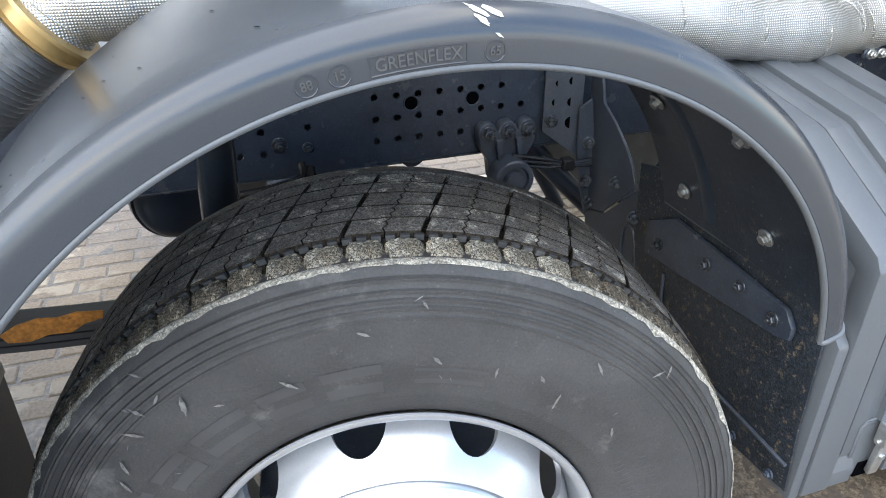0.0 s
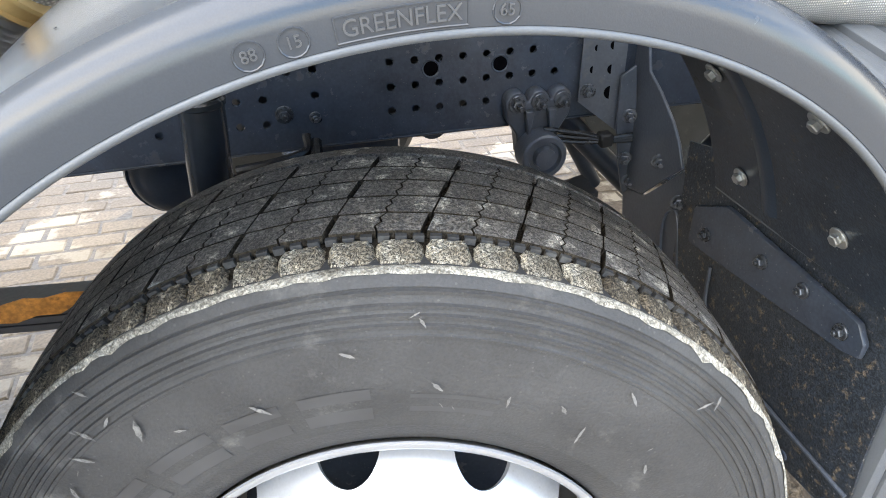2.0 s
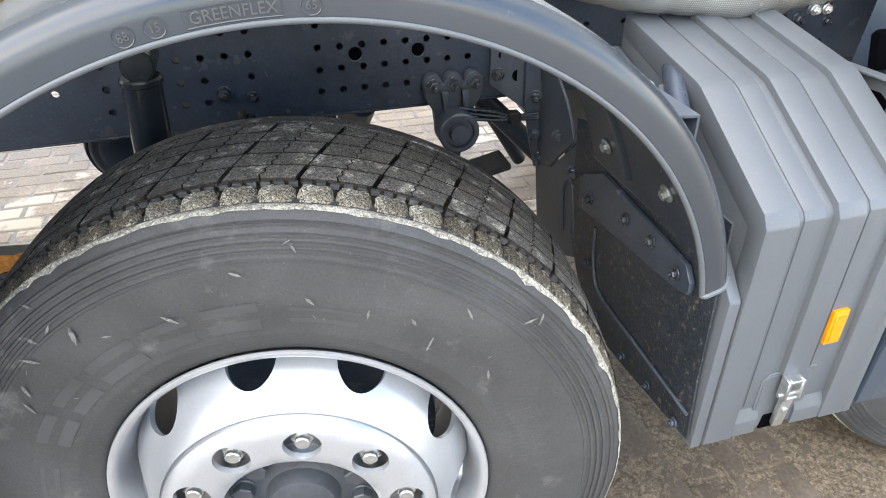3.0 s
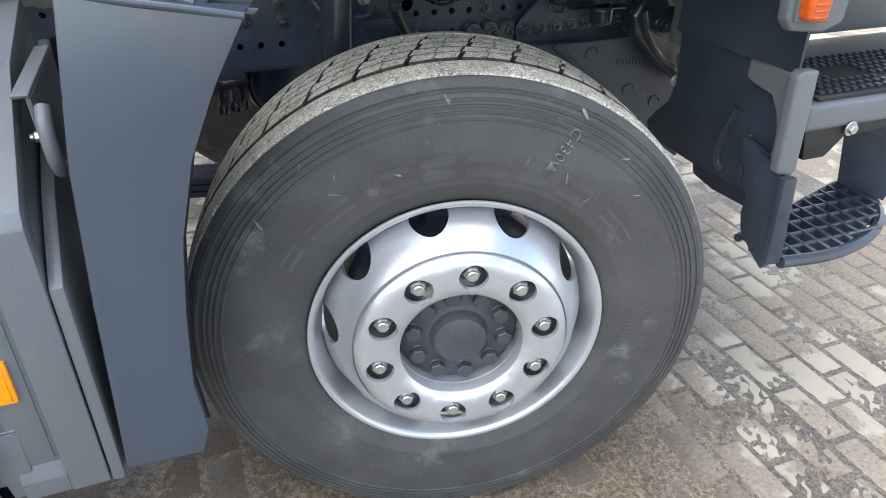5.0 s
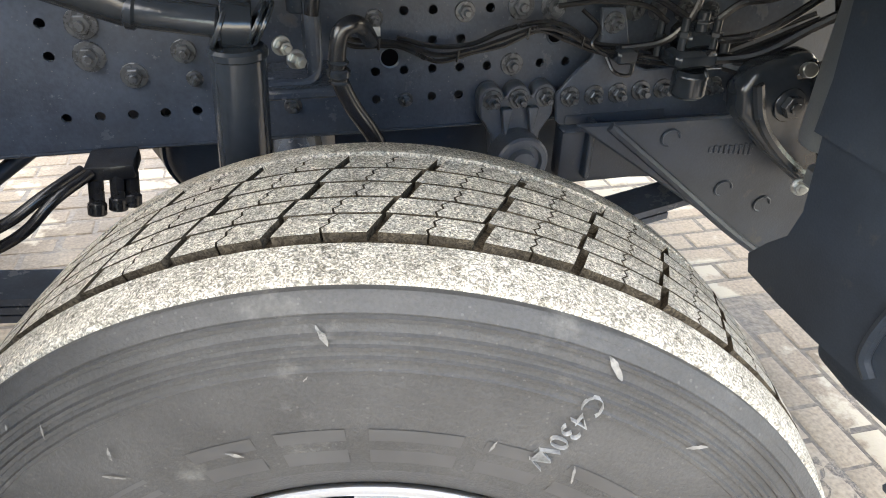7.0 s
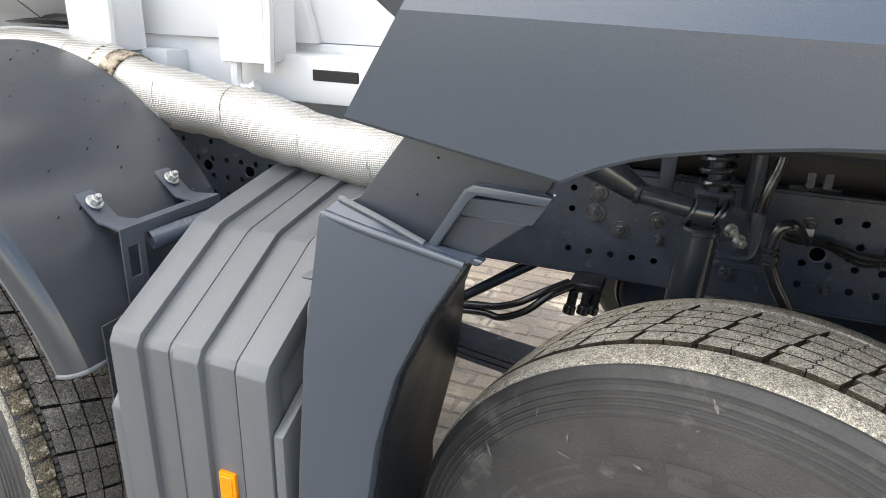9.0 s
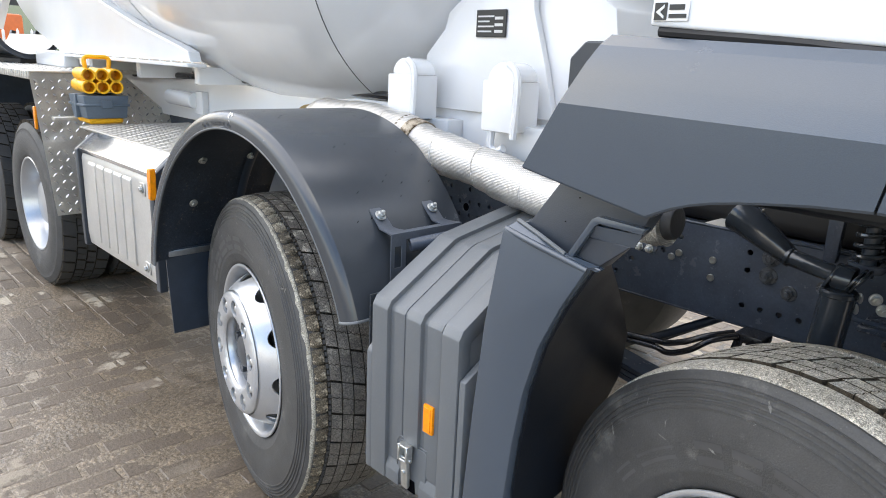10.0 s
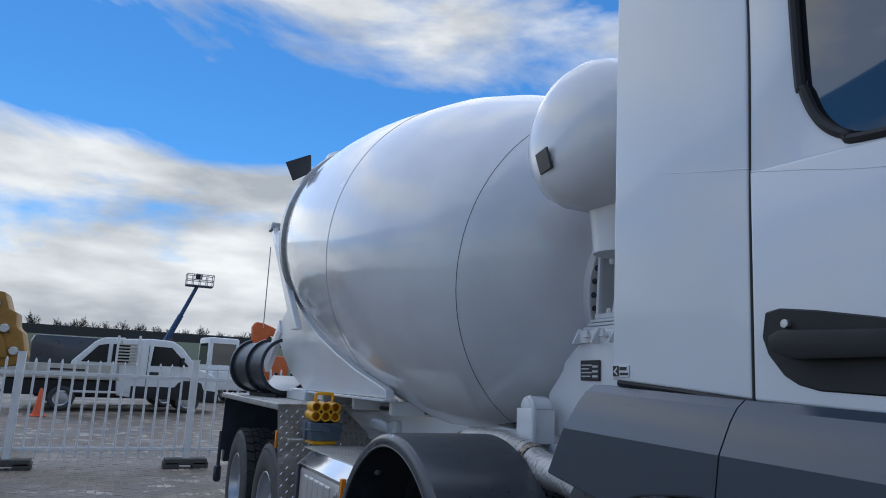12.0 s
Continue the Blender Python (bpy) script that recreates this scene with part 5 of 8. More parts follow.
def skirt(lower, top_back, top_front, fold):
    """Outer skin of the skirt: upright below the fold, leaning in above it."""
    o = bmesh.new()
    n = len(lower)
    rows = [[] for _ in range(9)]
    for i, (x, z) in enumerate(lower):
        w = (x - lower[0][0]) / (lower[-1][0] - lower[0][0])
        xt = top_back[0] + (top_front[0] - top_back[0]) * w
        zt = top_back[1] + (top_front[1] - top_back[1]) * w
        xf = fold[0][0] + (fold[1][0] - fold[0][0]) * w
        zf = fold[0][1] + (fold[1][1] - fold[0][1]) * w
        line = [(x, -0.030, z), (x, -0.053, z + 0.001), (x, -0.056, z + 0.005), (xf, -0.0575, zf)]
        for f, y in ((0.30, -0.046), (0.60, -0.034), (0.85, -0.018), (1.0, 0.002), (1.0, 0.06)):
            line.append((xf + (xt - xf) * f, y, zf + (zt - zf) * f))
        for row, q in zip(rows, line):
            row.append(q)
    v = [[o.verts.new(p) for p in r] for r in rows]
    for a, b in zip(v, v[1:]):
        for i in range(n - 1):
            o.faces.new((a[i], a[i + 1], b[i + 1], b[i]))
    bmesh.ops.recalc_face_normals(o, faces=o.faces)
    bmesh.ops.solidify(o, geom=o.faces[:], thickness=0.006)
    return o


sk = part("cab_skirt", skirt(low_edge, (-0.320, 1.588), (0.168, 1.566), ((-0.375, 1.470), (0.150, 1.455))), SKIRT, truck, "large grey plastic cab skirt panel", smooth=12)
front_low = [(0.139, 1.3648), (0.25, 1.362), (0.38, 1.345), (0.48, 1.31), (0.56, 1.265), (0.61, 1.225), (0.70, 1.19), (1.50, 1.18)]
part("cab_skirt", skirt(front_low, (0.172, 1.566), (1.50, 1.52), ((0.154, 1.455), (1.50, 1.42))), SKIRT, truck, "grey plastic lower door skirt", smooth=12)
part("skirt_lining", prism([(-0.40, 1.345), (-0.19, 1.302), (-0.06, 1.356), (0.13, 1.370), (0.48, 1.315), (0.62, 1.23), (0.62, 1.50), (-0.30, 1.54)], "y", -0.020, -0.012), LINER, sk)

# ---- cab ----
cab = bmesh.new()
side = [(-0.205, 1.585), (-0.195, 2.95), (-0.10, 3.12), (1.35, 3.12), (1.62, 2.9), (1.80, 1.9), (1.80, 1.30), (0.60, 1.30), (0.55, 1.50), (0.10, 1.56)]
prism(side, "y", 0.02, 2.38, 0.03, 3, bm=cab)
cabp = part("cab", cab, CABWHITE, truck, "white day cab with a dark side window")
lower = lambda x: 1.578 - 0.045 * (x + 0.2)


def skin(points, y, depth, name, label=""):
    return part(name, prism(points, "y", y, y + depth, 0.007, 3), CABWHITE, truck, label)


rp = skin([(-0.215, 1.602), (-0.172, 2.93), (0.228, 2.93), (0.241, 2.40), (0.222, 1.95), (0.210, 1.568)], -0.024, 0.05, "cab_rear_panel", "white rear cab side panel")
lowerdoor = prism([(0.216, 1.566), (0.229, 2.035), (1.62, 1.975), (1.62, 1.50)], "y", -0.026, 0.024, 0.007, 3)
prism([(0.229, 2.03), (0.243, 2.40), (0.236, 2.93), (0.345, 2.93), (0.350, 2.26), (0.358, 2.16), (0.385, 2.09), (0.43, 2.05), (0.50, 2.03), (1.0, 2.005), (1.62, 1.97), (1.62, 1.96), (0.60, 2.0)], "y", -0.024, 0.022, 0.004, 2, bm=lowerdoor)
dr = part("cab_door", lowerdoor, CABWHITE, truck, "white cab door with a recessed black handle")
gl = prism([(0.352, 2.93), (0.356, 2.25), (0.366, 2.165), (0.392, 2.098), (0.436, 2.060), (0.505, 2.040), (1.50, 1.995), (1.30, 2.93)], "y", -0.012, -0.006)
part("door_window", gl, GLASS, dr, "dark tinted glass")
wf = tube([(0.349, -0.021, 2.93), (0.352, -0.021, 2.25), (0.362, -0.021, 2.165), (0.390, -0.021, 2.095), (0.435, -0.021, 2.053), (0.505, -0.021, 2.033), (1.0, -0.021, 2.010), (1.5, -0.021, 1.99)], 0.011, 8)
part("window_seal", wf, BLACK, dr, "black rubber window seal")
hp = [(0.243, 1.690), (0.252, 1.738), (0.285, 1.744), (0.36, 1.735), (0.47, 1.716), (0.55, 1.70), (0.55, 1.580), (0.36, 1.588), (0.318, 1.598), (0.288, 1.615), (0.255, 1.655)]
part("handle_recess", prism(hp, "y", -0.0295, -0.020, 0.003), BLACK, dr, "black handle recess")
part("door_handle", prism([(0.275, 1.688), (0.30, 1.70), (0.55, 1.690), (0.55, 1.645), (0.33, 1.643), (0.285, 1.655)], "y", -0.058, -0.034, 0.009, 2), BLACK, dr, "black pull handle")
part("door_lock", rod((0.302, -0.040, 1.712), (0.302, -0.028, 1.712), 0.0085, n=18), ZINC, dr, "bright key lock")
part("door_crease", tube([(-0.05, -0.0232, 2.104), (0.10, -0.0236, 2.070), (0.224, -0.0236, 2.043)], 0.0012, 6), CABWHITE, rp)
part("door_crease", tube([(0.232, -0.0256, 2.034), (0.36, -0.0256, 2.005), (0.55, -0.0256, 1.965), (1.0, -0.0256, 1.93)], 0.0012, 6), CABWHITE, dr)
# black bead over the door gap, in place of the deep gap's shade
part("door_gap", tube([(0.2135, -0.0225, 1.566), (0.2255, -0.0225, 1.95), (0.2440, -0.0225, 2.40), (0.2330, -0.0225, 2.93)], 0.0036, 8), BLACK, rp, "black line standing for the shade in the door gap")
part("cab_seal", tube([(-0.20, -0.012, 1.594), (0.0, -0.016, 1.580), (0.21, -0.016, 1.562), (0.8, -0.016, 1.535)], 0.009, 8), BLACK, cabp)
st = box(-0.207, -0.148, -0.0275, -0.0245, 1.608, 1.638, 0.001)
stick = part("dealer_sticker", st, WHITE, rp, "small white dealer sticker with a black mark")
part("sticker_mark", box(-0.205, -0.184, -0.0292, -0.0277, 1.610, 1.636, 0.0), PLATE, stick)
part("sticker_line", box(-0.180, -0.155, -0.0292, -0.0277, 1.625, 1.633, 0.0), PLATE, stick)
part("sticker_line", box(-0.180, -0.151, -0.0292, -0.0277, 1.613, 1.619, 0.0), PLATE, stick)
part("sticker_flash", prism([(-0.202, 1.622), (-0.188, 1.633), (-0.188, 1.628), (-0.195, 1.622), (-0.188, 1.616), (-0.188, 1.612)], "y", -0.0305, -0.0294), INK, stick)
# cab scaled about the last camera position to fit that view, inside the skirt
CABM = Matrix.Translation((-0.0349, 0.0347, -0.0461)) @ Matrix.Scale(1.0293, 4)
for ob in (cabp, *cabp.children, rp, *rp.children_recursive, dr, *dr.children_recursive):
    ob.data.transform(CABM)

# ---- entry steps in front of the wheel ----
lo = [(0.05, 0.70), (0.27, 0.695), (0.36, 0.698), (0.44, 0.705), (0.452, 0.735), (0.42, 0.775), (0.385, 0.81), (0.372, 0.86), (0.378, 0.92), (0.386, 0.986), (0.381, 1.08), (0.40, 1.36), (0.04, 1.36), (0.04, 0.95), (0.135, 0.945), (0.118, 0.937), (0.064, 0.933), (0.038, 0.846), (0.045, 0.808)]
apr = part("wheelhouse_liner", prism(lo, "x", 0.75, 0.758, 0.0), LINER, truck, "black wheelhouse liner with dried splashes")
part("liner_rib", tube([(0.747, 0.16, 0.87), (0.747, 0.18, 0.80), (0.747, 0.185, 0.74), (0.747, 0.165, 0.715)], 0.010, 8), LINER, apr)
part("liner_rib", tube([(0.747, 0.108, 0.83), (0.747, 0.104, 0.76), (0.747, 0.10, 0.72)], 0.008, 8), LINER, apr)
part("liner_lip", prism([(0.055, 0.662), (0.065, 0.652), (0.20, 0.645), (0.275, 0.655), (0.29, 0.70), (0.055, 0.70)], "x", 0.77, 0.845, 0.012, 2), LINER, apr)
part("liner_upper", sheet([[(0.742, 0.030, 1.20), (0.742, 0.40, 1.20)], [(0.741, 0.028, 1.068), (0.741, 0.385, 1.06)], [(0.738, 0.020, 0.980), (0.740, 0.386, 0.984)]], 0.006), LINER, apr, "upper liner flap with dried mud splashes")
for k in range(9):
    a = 0.06 + 0.033 * k
    part("liner_stud", rod((0.742, 0.07 + 0.021 * (k % 3), 0.74 + 0.03 * (k // 3)), (0.751, 0.07 + 0.021 * (k % 3), 0.74 + 0.03 * (k // 3)), 0.004, n=8), CHASSIS, apr)
col = prism([(0.572, 1.30), (0.578, 1.20), (0.588, 1.112), (0.604, 1.092), (0.680, 1.084), (0.722, 1.10), (0.722, 1.30)], "y", -0.05, -0.022, 0.008, 3)
lc = part("lamp_corner", col, GREY, truck, "grey corner panel round the indicator lamp")
lamp = prism([(0.594, 1.188), (0.604, 1.115), (0.650, 1.109), (0.652, 1.182)], "y", -0.078, -0.045, 0.009, 3)
li = part("indicator_lamp", lamp, ORANGE, truck, "orange side indicator lamp")
for k in range(6):
    part("lens_ridge", box(0.612, 0.645, -0.0805, -0.076, 1.119 + 0.0105 * k, 1.122 + 0.0105 * k, 0.0008), ORANGE, li)
part("lamp_bezel", prism([(0.589, 1.194), (0.599, 1.109), (0.656, 1.103), (0.658, 1.188)], "y", -0.056, -0.047, 0.004, 2), GREY, lc)
tr = prism([(0.676, 1.000), (0.690, 1.010), (0.728, 1.008), (0.748, 0.800), (0.735, 0.788), (0.698, 0.800)], "y", -0.030, -0.004, 0.007, 3)
part("step_trim", tr, GREY, truck, "grey vertical step trim")
part("trim_plate", prism([(0.0, 0.985), (0.137, 0.986), (0.136, 0.947), (0.115, 0.940), (0.062, 0.932), (0.040, 0.905), (0.027, 0.869), (0.020, 0.800), (-0.020, 0.800)], "x", 0.724, 0.734, 0.003), GREY, truck, "grey return of the step well")
sw = box(0.77, 1.55, 0.0, 0.05, 0.865, 0.925, 0.012, 3)
box(0.77, 1.55, 0.40, 0.46, 0.93, 1.25, 0.02, 2, bm=sw)
prism([(0.78, 1.15), (0.80, 0.95), (1.50, 0.95), (1.50, 1.25), (0.9, 1.25)], "y", 0.36, 0.40, 0.02, 2, bm=sw)
box(0.77, 1.55, 0.03, 0.42, 0.88, 0.918, 0.008, bm=sw)
swp = part("step_well", sw, GREY, truck, "grey step well below the door")
part("step_mat", box(0.80, 1.45, 0.01, 0.24, 0.922, 0.936, 0.004), BLACK, swp, "black ribbed step mat")
stud = bmesh.new()
for i in range(26):
    for j in range(9):
        if (i // 5 + j // 3) % 4 != 2:
            x, y = 0.812 + 0.023 * i, 0.022 + 0.024 * j
            box(x, x + 0.012, y, y + 0.012, 0.934, 0.941, 0.0, bm=stud)
part("mat_studs", stud, GREY2, swp)
# lower step: a rounded grate hung between two ribbed side plates
low_step = part("lower_step", tube([(0.768, -0.044, 0.585), (0.90, -0.047, 0.575), (1.02, -0.030, 0.570), (1.12, 0.005, 0.570), (1.20, 0.060, 0.572), (1.25, 0.130, 0.575), (1.265, 0.215, 0.580)], 0.014, 8), LINER, truck, "black grated lower step hung below the step well")
part("step_edge", tube([(0.77, 0.085, 0.575), (1.0, 0.155, 0.575), (1.20, 0.214, 0.576), (1.265, 0.22, 0.578)], 0.010, 8), LINER, low_step)
for k in range(5):
    y = -0.005 + 0.044 * k
    part("grate_bar", box(0.77 + max(0, y - 0.07) * 3.0, 1.13 + 0.10 * min(1, k / 2.2), y, y + 0.011, 0.560, 0.586, 0.003), LINER, low_step)
for k in range(11):
    x = 0.79 + 0.043 * k
    y0 = -0.035 if x < 0.98 else -0.03 + 0.6 * (x - 0.98) ** 1.2
    part("grate_cross", box(x, x + 0.010, y0, min(0.215, 0.085 + 0.30 * (x - 0.77)), 0.562, 0.588, 0.003), LINER, low_step)
zig = [(-0.022, 0.800), (0.098, 0.830), (0.092, 0.787), (0.070, 0.769), (0.072, 0.735), (0.047, 0.709), (0.052, 0.672), (0.040, 0.634), (0.0, 0.600), (-0.040, 0.575), (-0.052, 0.600), (-0.040, 0.70)]
part("step_side", prism(zig, "x", 0.716, 0.738, 0.006, 2), LINER, low_step)
part("step_stile", prism([(0.700, 0.796), (0.735, 0.796), (0.764, 0.585), (0.720, 0.590)], "y", -0.050, -0.030, 0.006, 2), LINER, low_step)
part("step_side", sheet([[(1.175, 0.215, 0.86), (1.33, 0.10, 0.87)], [(1.19, 0.218, 0.74), (1.30, 0.09, 0.74)], [(1.235, 0.218, 0.585), (1.262, 0.10, 0.585)]], 0.014), LINER, low_step)
for k in range(6):
    z = 0.83 - 0.042 * k
    part("step_rib", rod((1.168 + 0.011 * k, 0.205, z), (1.322 - 0.011 * k, 0.085, z), 0.009, n=8), LINER, low_step)
part("step_label", box(0.80, 0.845, 0.058, 0.062, 0.78, 0.86, 0.001), PLATE, swp)
part("label_stripe", box(0.805, 0.84, 0.055, 0.0575, 0.835, 0.845, 0.0), INK, swp)
part("well_bolt", hexbolt((0.90, -0.002, 0.862), (0, -1, 0), 0.011, 0.008, 0.0, 0.016), ZINC, swp, "bright bolt")
part("well_bracket", prism([(0.78, 0.87), (0.80, 0.80), (0.86, 0.80), (0.90, 0.84), (1.15, 0.85), (1.18, 0.87)], "y", 0.004, 0.03, 0.006, 2), BLACK, swp)
# dark sloping gusset and casting behind the front wheel
gus = part("chassis_gusset", prism([(0.50, 0.900), (0.565, 0.898), (1.28, 0.890), (1.28, 0.50), (1.05, 0.515), (0.882, 0.635)], "y", 0.655, 0.667, 0.004), LINER, truck, "dark sloping steel gusset")
part("gusset_edge", tube([(0.565, 0.654, 0.894), (0.72, 0.652, 0.768), (0.882, 0.652, 0.636), (1.05, 0.652, 0.517)], 0.009, 8), LINER, gus)
for x, z in ((0.69, 0.862), (0.83, 0.745), (0.93, 0.70)):
    part("gusset_stamp", tube([(x + 0.018 * math.cos(t), 0.653, z + 0.016 * math.sin(t)) for t in [0.5 * k for k in range(10)]], 0.0022, 6), LINER, gus)
for k in range(9):
    part("gusset_mark", box(0.775 + 0.011 * k, 0.782 + 0.011 * k, 0.6525, 0.656, 0.826 - 0.0015 * k, 0.837 + 0.002 * (k % 2), 0.0008), LINER, gus)
part("gusset_pocket", prism([(0.515, 0.885), (0.72, 0.885), (0.72, 0.74), (0.515, 0.755)], "y", 0.735, 0.775, 0.006, 2), LINER, truck, "dark pocket behind the gusset")
part("pocket_rib", box(0.56, 0.572, 0.715, 0.74, 0.76, 0.88, 0.003), LINER, truck)
PLT = [(0.493, 0.925), (0.500, 0.872), (0.512, 0.864), (0.95, 0.846), (0.95, 0.955), (0.775, 0.958), (0.765, 1.005), (0.748, 1.005), (0.735, 0.965), (0.665, 0.962), (0.640, 0.972), (0.622, 1.010), (0.604, 1.075), (0.560, 1.075), (0.566, 1.025), (0.556, 0.990), (0.528, 0.966)]
fpp = part("reinforcing_plate", prism(PLT, "y", 0.738, 0.748, 0.002), CHASSIS, truck, "bolted reinforcing plate with a scalloped upper edge")
part("plate_fold", prism([(0.746, 0.868), (0.716, 0.866), (0.712, 0.858), (0.746, 0.858)], "x", 0.505, 0.95, 0.003), CHASSIS, fpp)
for x, z in ((0.52, 0.921), (0.567, 0.921), (0.614, 0.922), (0.660, 0.924), (0.705, 0.925), (0.759, 0.925), (0.81, 0.924), (0.86, 0.922), (0.585, 1.05)):
    part("plate_bolt", hexbolt((x, 0.738, z), (0, -1, 0), 0.0125, 0.012, 0.014, 0.019), BOLT, fpp)
cast = prism([(0.77, 1.010), (0.748, 0.972), (0.760, 0.925), (0.842, 0.850), (0.974, 0.752), (1.02, 0.80), (0.985, 0.90), (0.936, 0.975), (0.868, 1.035), (0.810, 1.022)], "y", 0.575, 0.625, 0.016, 3)
cst = part("steering_casting", cast, GLOSSBLACK, truck, "glossy black cast steering bracket")
part("casting_ridge", tube([(0.775, 0.572, 0.985), (0.80, 0.570, 0.92), (0.86, 0.568, 0.855), (0.955, 0.570, 0.785)], 0.010, 8), GLOSSBLACK, cst)
part("casting_ridge", tube([(0.865, 0.572, 1.02), (0.90, 0.570, 0.95), (0.945, 0.570, 0.87), (0.975, 0.572, 0.80)], 0.008, 8), GLOSSBLACK, cst)
part("casting_bolt", hexbolt((0.848, 0.574, 0.945), (0, -1, 0), 0.020, 0.014, 0.004, 0.030), GLOSSBLACK, cst)
part("casting_pin", rod((0.86, 0.572, 1.005), (0.855, 0.556, 1.010), 0.013, n=14), ZINC, cst, "bright machined pin")
part("casting_bolt", hexbolt((0.905, 0.55, 0.795), (-0.5, -0.8, 0.2), 0.011, 0.016, 0.008, 0.016), ZINC, cst)
part("floor_pan", box(-0.20, 1.7, 0.10, 2.3, 1.32, 1.36, 0.01), ARCHBLACK, truck)
# black strip set behind the door gap so that it looks dark
part("cab_gap", box(0.17, 0.222, 0.028, 0.05, 1.57, 2.95, 0.0), BLACK, cabp)
# dark block added to hide the sky behind the wheel arch
part("engine_cover", box(-0.18, 1.55, 0.96, 2.25, 1.10, 1.57, 0.05, 2), ARCHBLACK, truck)
part("engine_block", box(0.10, 1.60, 0.93, 1.50, 0.62, 1.30, 0.05, 2), LINER, truck)
part("gearbox_block", box(-0.75, 0.1, 0.97, 1.46, 0.80, 1.02, 0.05, 2), LINER, truck)

# ---- steering link, hoses, cables by the rail ----
arm_ = rod((-0.30, 0.61, 1.205), (-0.158, 0.575, 1.134), 0.046, 0.023, n=24)
rod((-0.162, 0.576, 1.134), (-0.055, 0.563, 1.119), 0.0205, n=24, bm=arm_)
rod((-0.165, 0.576, 1.135), (-0.150, 0.574, 1.132), 0.0235, n=24, bm=arm_)
part("torsion_arm", arm_, GLOSSBLACK, truck, "glossy black torsion arm")
bush = bmesh.new()
for x0, x1, r in ((-0.060, -0.054, 0.034), (-0.054, -0.016, 0.031), (-0.016, -0.011, 0.034), (-0.011, -0.006, 0.024), (-0.006, -0.001, 0.033)):
    rod((x0, 0.562, 1.117), (x1, 0.562, 1.114), r, n=26, bm=bush, bevel=0.0015)
part("arm_bush", bush, GLOSSBLACK, truck, "ribbed rubber bush at the arm's end")
bkt = box(-0.01, 0.11, 0.63, 0.77, 0.985, 1.0, 0.004)
box(0.055, 0.075, 0.66, 0.77, 1.0, 1.12, 0.006, bm=bkt)
part("shock_bracket", bkt, CHASSIS, truck)
for p in ((0.018, 0.62, 1.070), (0.036, 0.62, 1.050)):
    part("bracket_bolt", hexbolt(p, (0.35, -0.92, 0), 0.0105, 0.016, 0.006, 0.014), ZINC, truck, "bright plated bolt")
for p in ((-0.012, 0.63, 1.062), (-0.016, 0.63, 1.035)):
    part("bracket_nut", hexbolt(p, (-0.8, -0.6, 0), 0.009, 0.014, 0.004, 0.012), ZINC, truck)
part("bracket_strap", tube([(-0.07, 0.70, 1.06), (-0.055, 0.68, 1.03), (-0.03, 0.66, 1.005), (0.02, 0.66, 1.003), (0.06, 0.66, 1.005), (0.072, 0.67, 1.03), (0.075, 0.68, 1.10)], 0.006, 8), CHASSIS, truck)
part("air_hose", tube([(0.150, 0.66, 1.06), (0.128, 0.58, 1.100), (0.112, 0.555, 1.112), (0.096, 0.55, 1.104), (0.089, 0.55, 1.075), (0.089, 0.55, 1.045), (0.106, 0.55, 1.002), (0.139, 0.55, 0.945), (0.165, 0.57, 0.86), (0.17, 0.60, 0.70)], 0.0122, 12), HOSE, truck, "black rubber air hose")
for z0, z1, r in ((1.068, 1.062, 0.0150), (1.056, 1.044, 0.0165), (1.040, 1.035, 0.0150)):
    part("hose_clip", rod((0.090, 0.55, z0), (0.0895, 0.55, z1), r, n=16), GLOSSBLACK, truck)
LINE = [(0.10, 0.70, 1.060), (0.136, 0.72, 1.044), (0.203, 0.72, 1.036), (0.268, 0.72, 1.014), (0.329, 0.72, 1.020), (0.383, 0.72, 1.035), (0.442, 0.72, 1.051), (0.494, 0.72, 1.039), (0.55, 0.72, 1.012), (0.64, 0.72, 0.995), (0.758, 0.71, 0.982), (0.82, 0.68, 1.01), (0.90, 0.62, 1.075)]
for k, off in enumerate((0.0, 0.0095, -0.008)):
    part("cable", tube([(x, y + 0.006 * k, z - off * (1.3 if i % 2 else 0.7)) for i, (x, y, z) in enumerate(LINE)][(2 if k == 2 else 0):], 0.0042, 6), HOSE, truck, "thin black cable")
for x, z in ((0.17, 1.040), (0.30, 1.014), (0.42, 1.046), (0.52, 1.026), (0.60, 1.003), (0.70, 0.988)):
    part("cable_tie", rod((x, 0.715, z - 0.012), (x + 0.003, 0.715, z + 0.008), 0.0022, n=8), HOSE, truck)
for pts in ([(0.52, 0.73, 1.075), (0.545, 0.71, 1.050), (0.53, 0.70, 1.025), (0.56, 0.70, 1.005)], [(0.57, 0.72, 0.998), (0.58, 0.70, 0.975), (0.61, 0.70, 0.968), (0.62, 0.71, 0.99)]):
    part("cable", tube(pts, 0.0036, 6), HOSE, truck)
part("cable_label", box(0.168, 0.184, 0.777, 0.783, 1.032, 1.047, 0.0), INK, rail, "small white label")
vb = box(0.585, 0.625, 0.70, 0.74, 0.985, 1.012, 0.005)
box(0.665, 0.745, 0.645, 0.74, 0.988, 1.020, 0.008, bm=vb)
box(0.680, 0.735, 0.655, 0.72, 1.018, 1.055, 0.010, bm=vb)
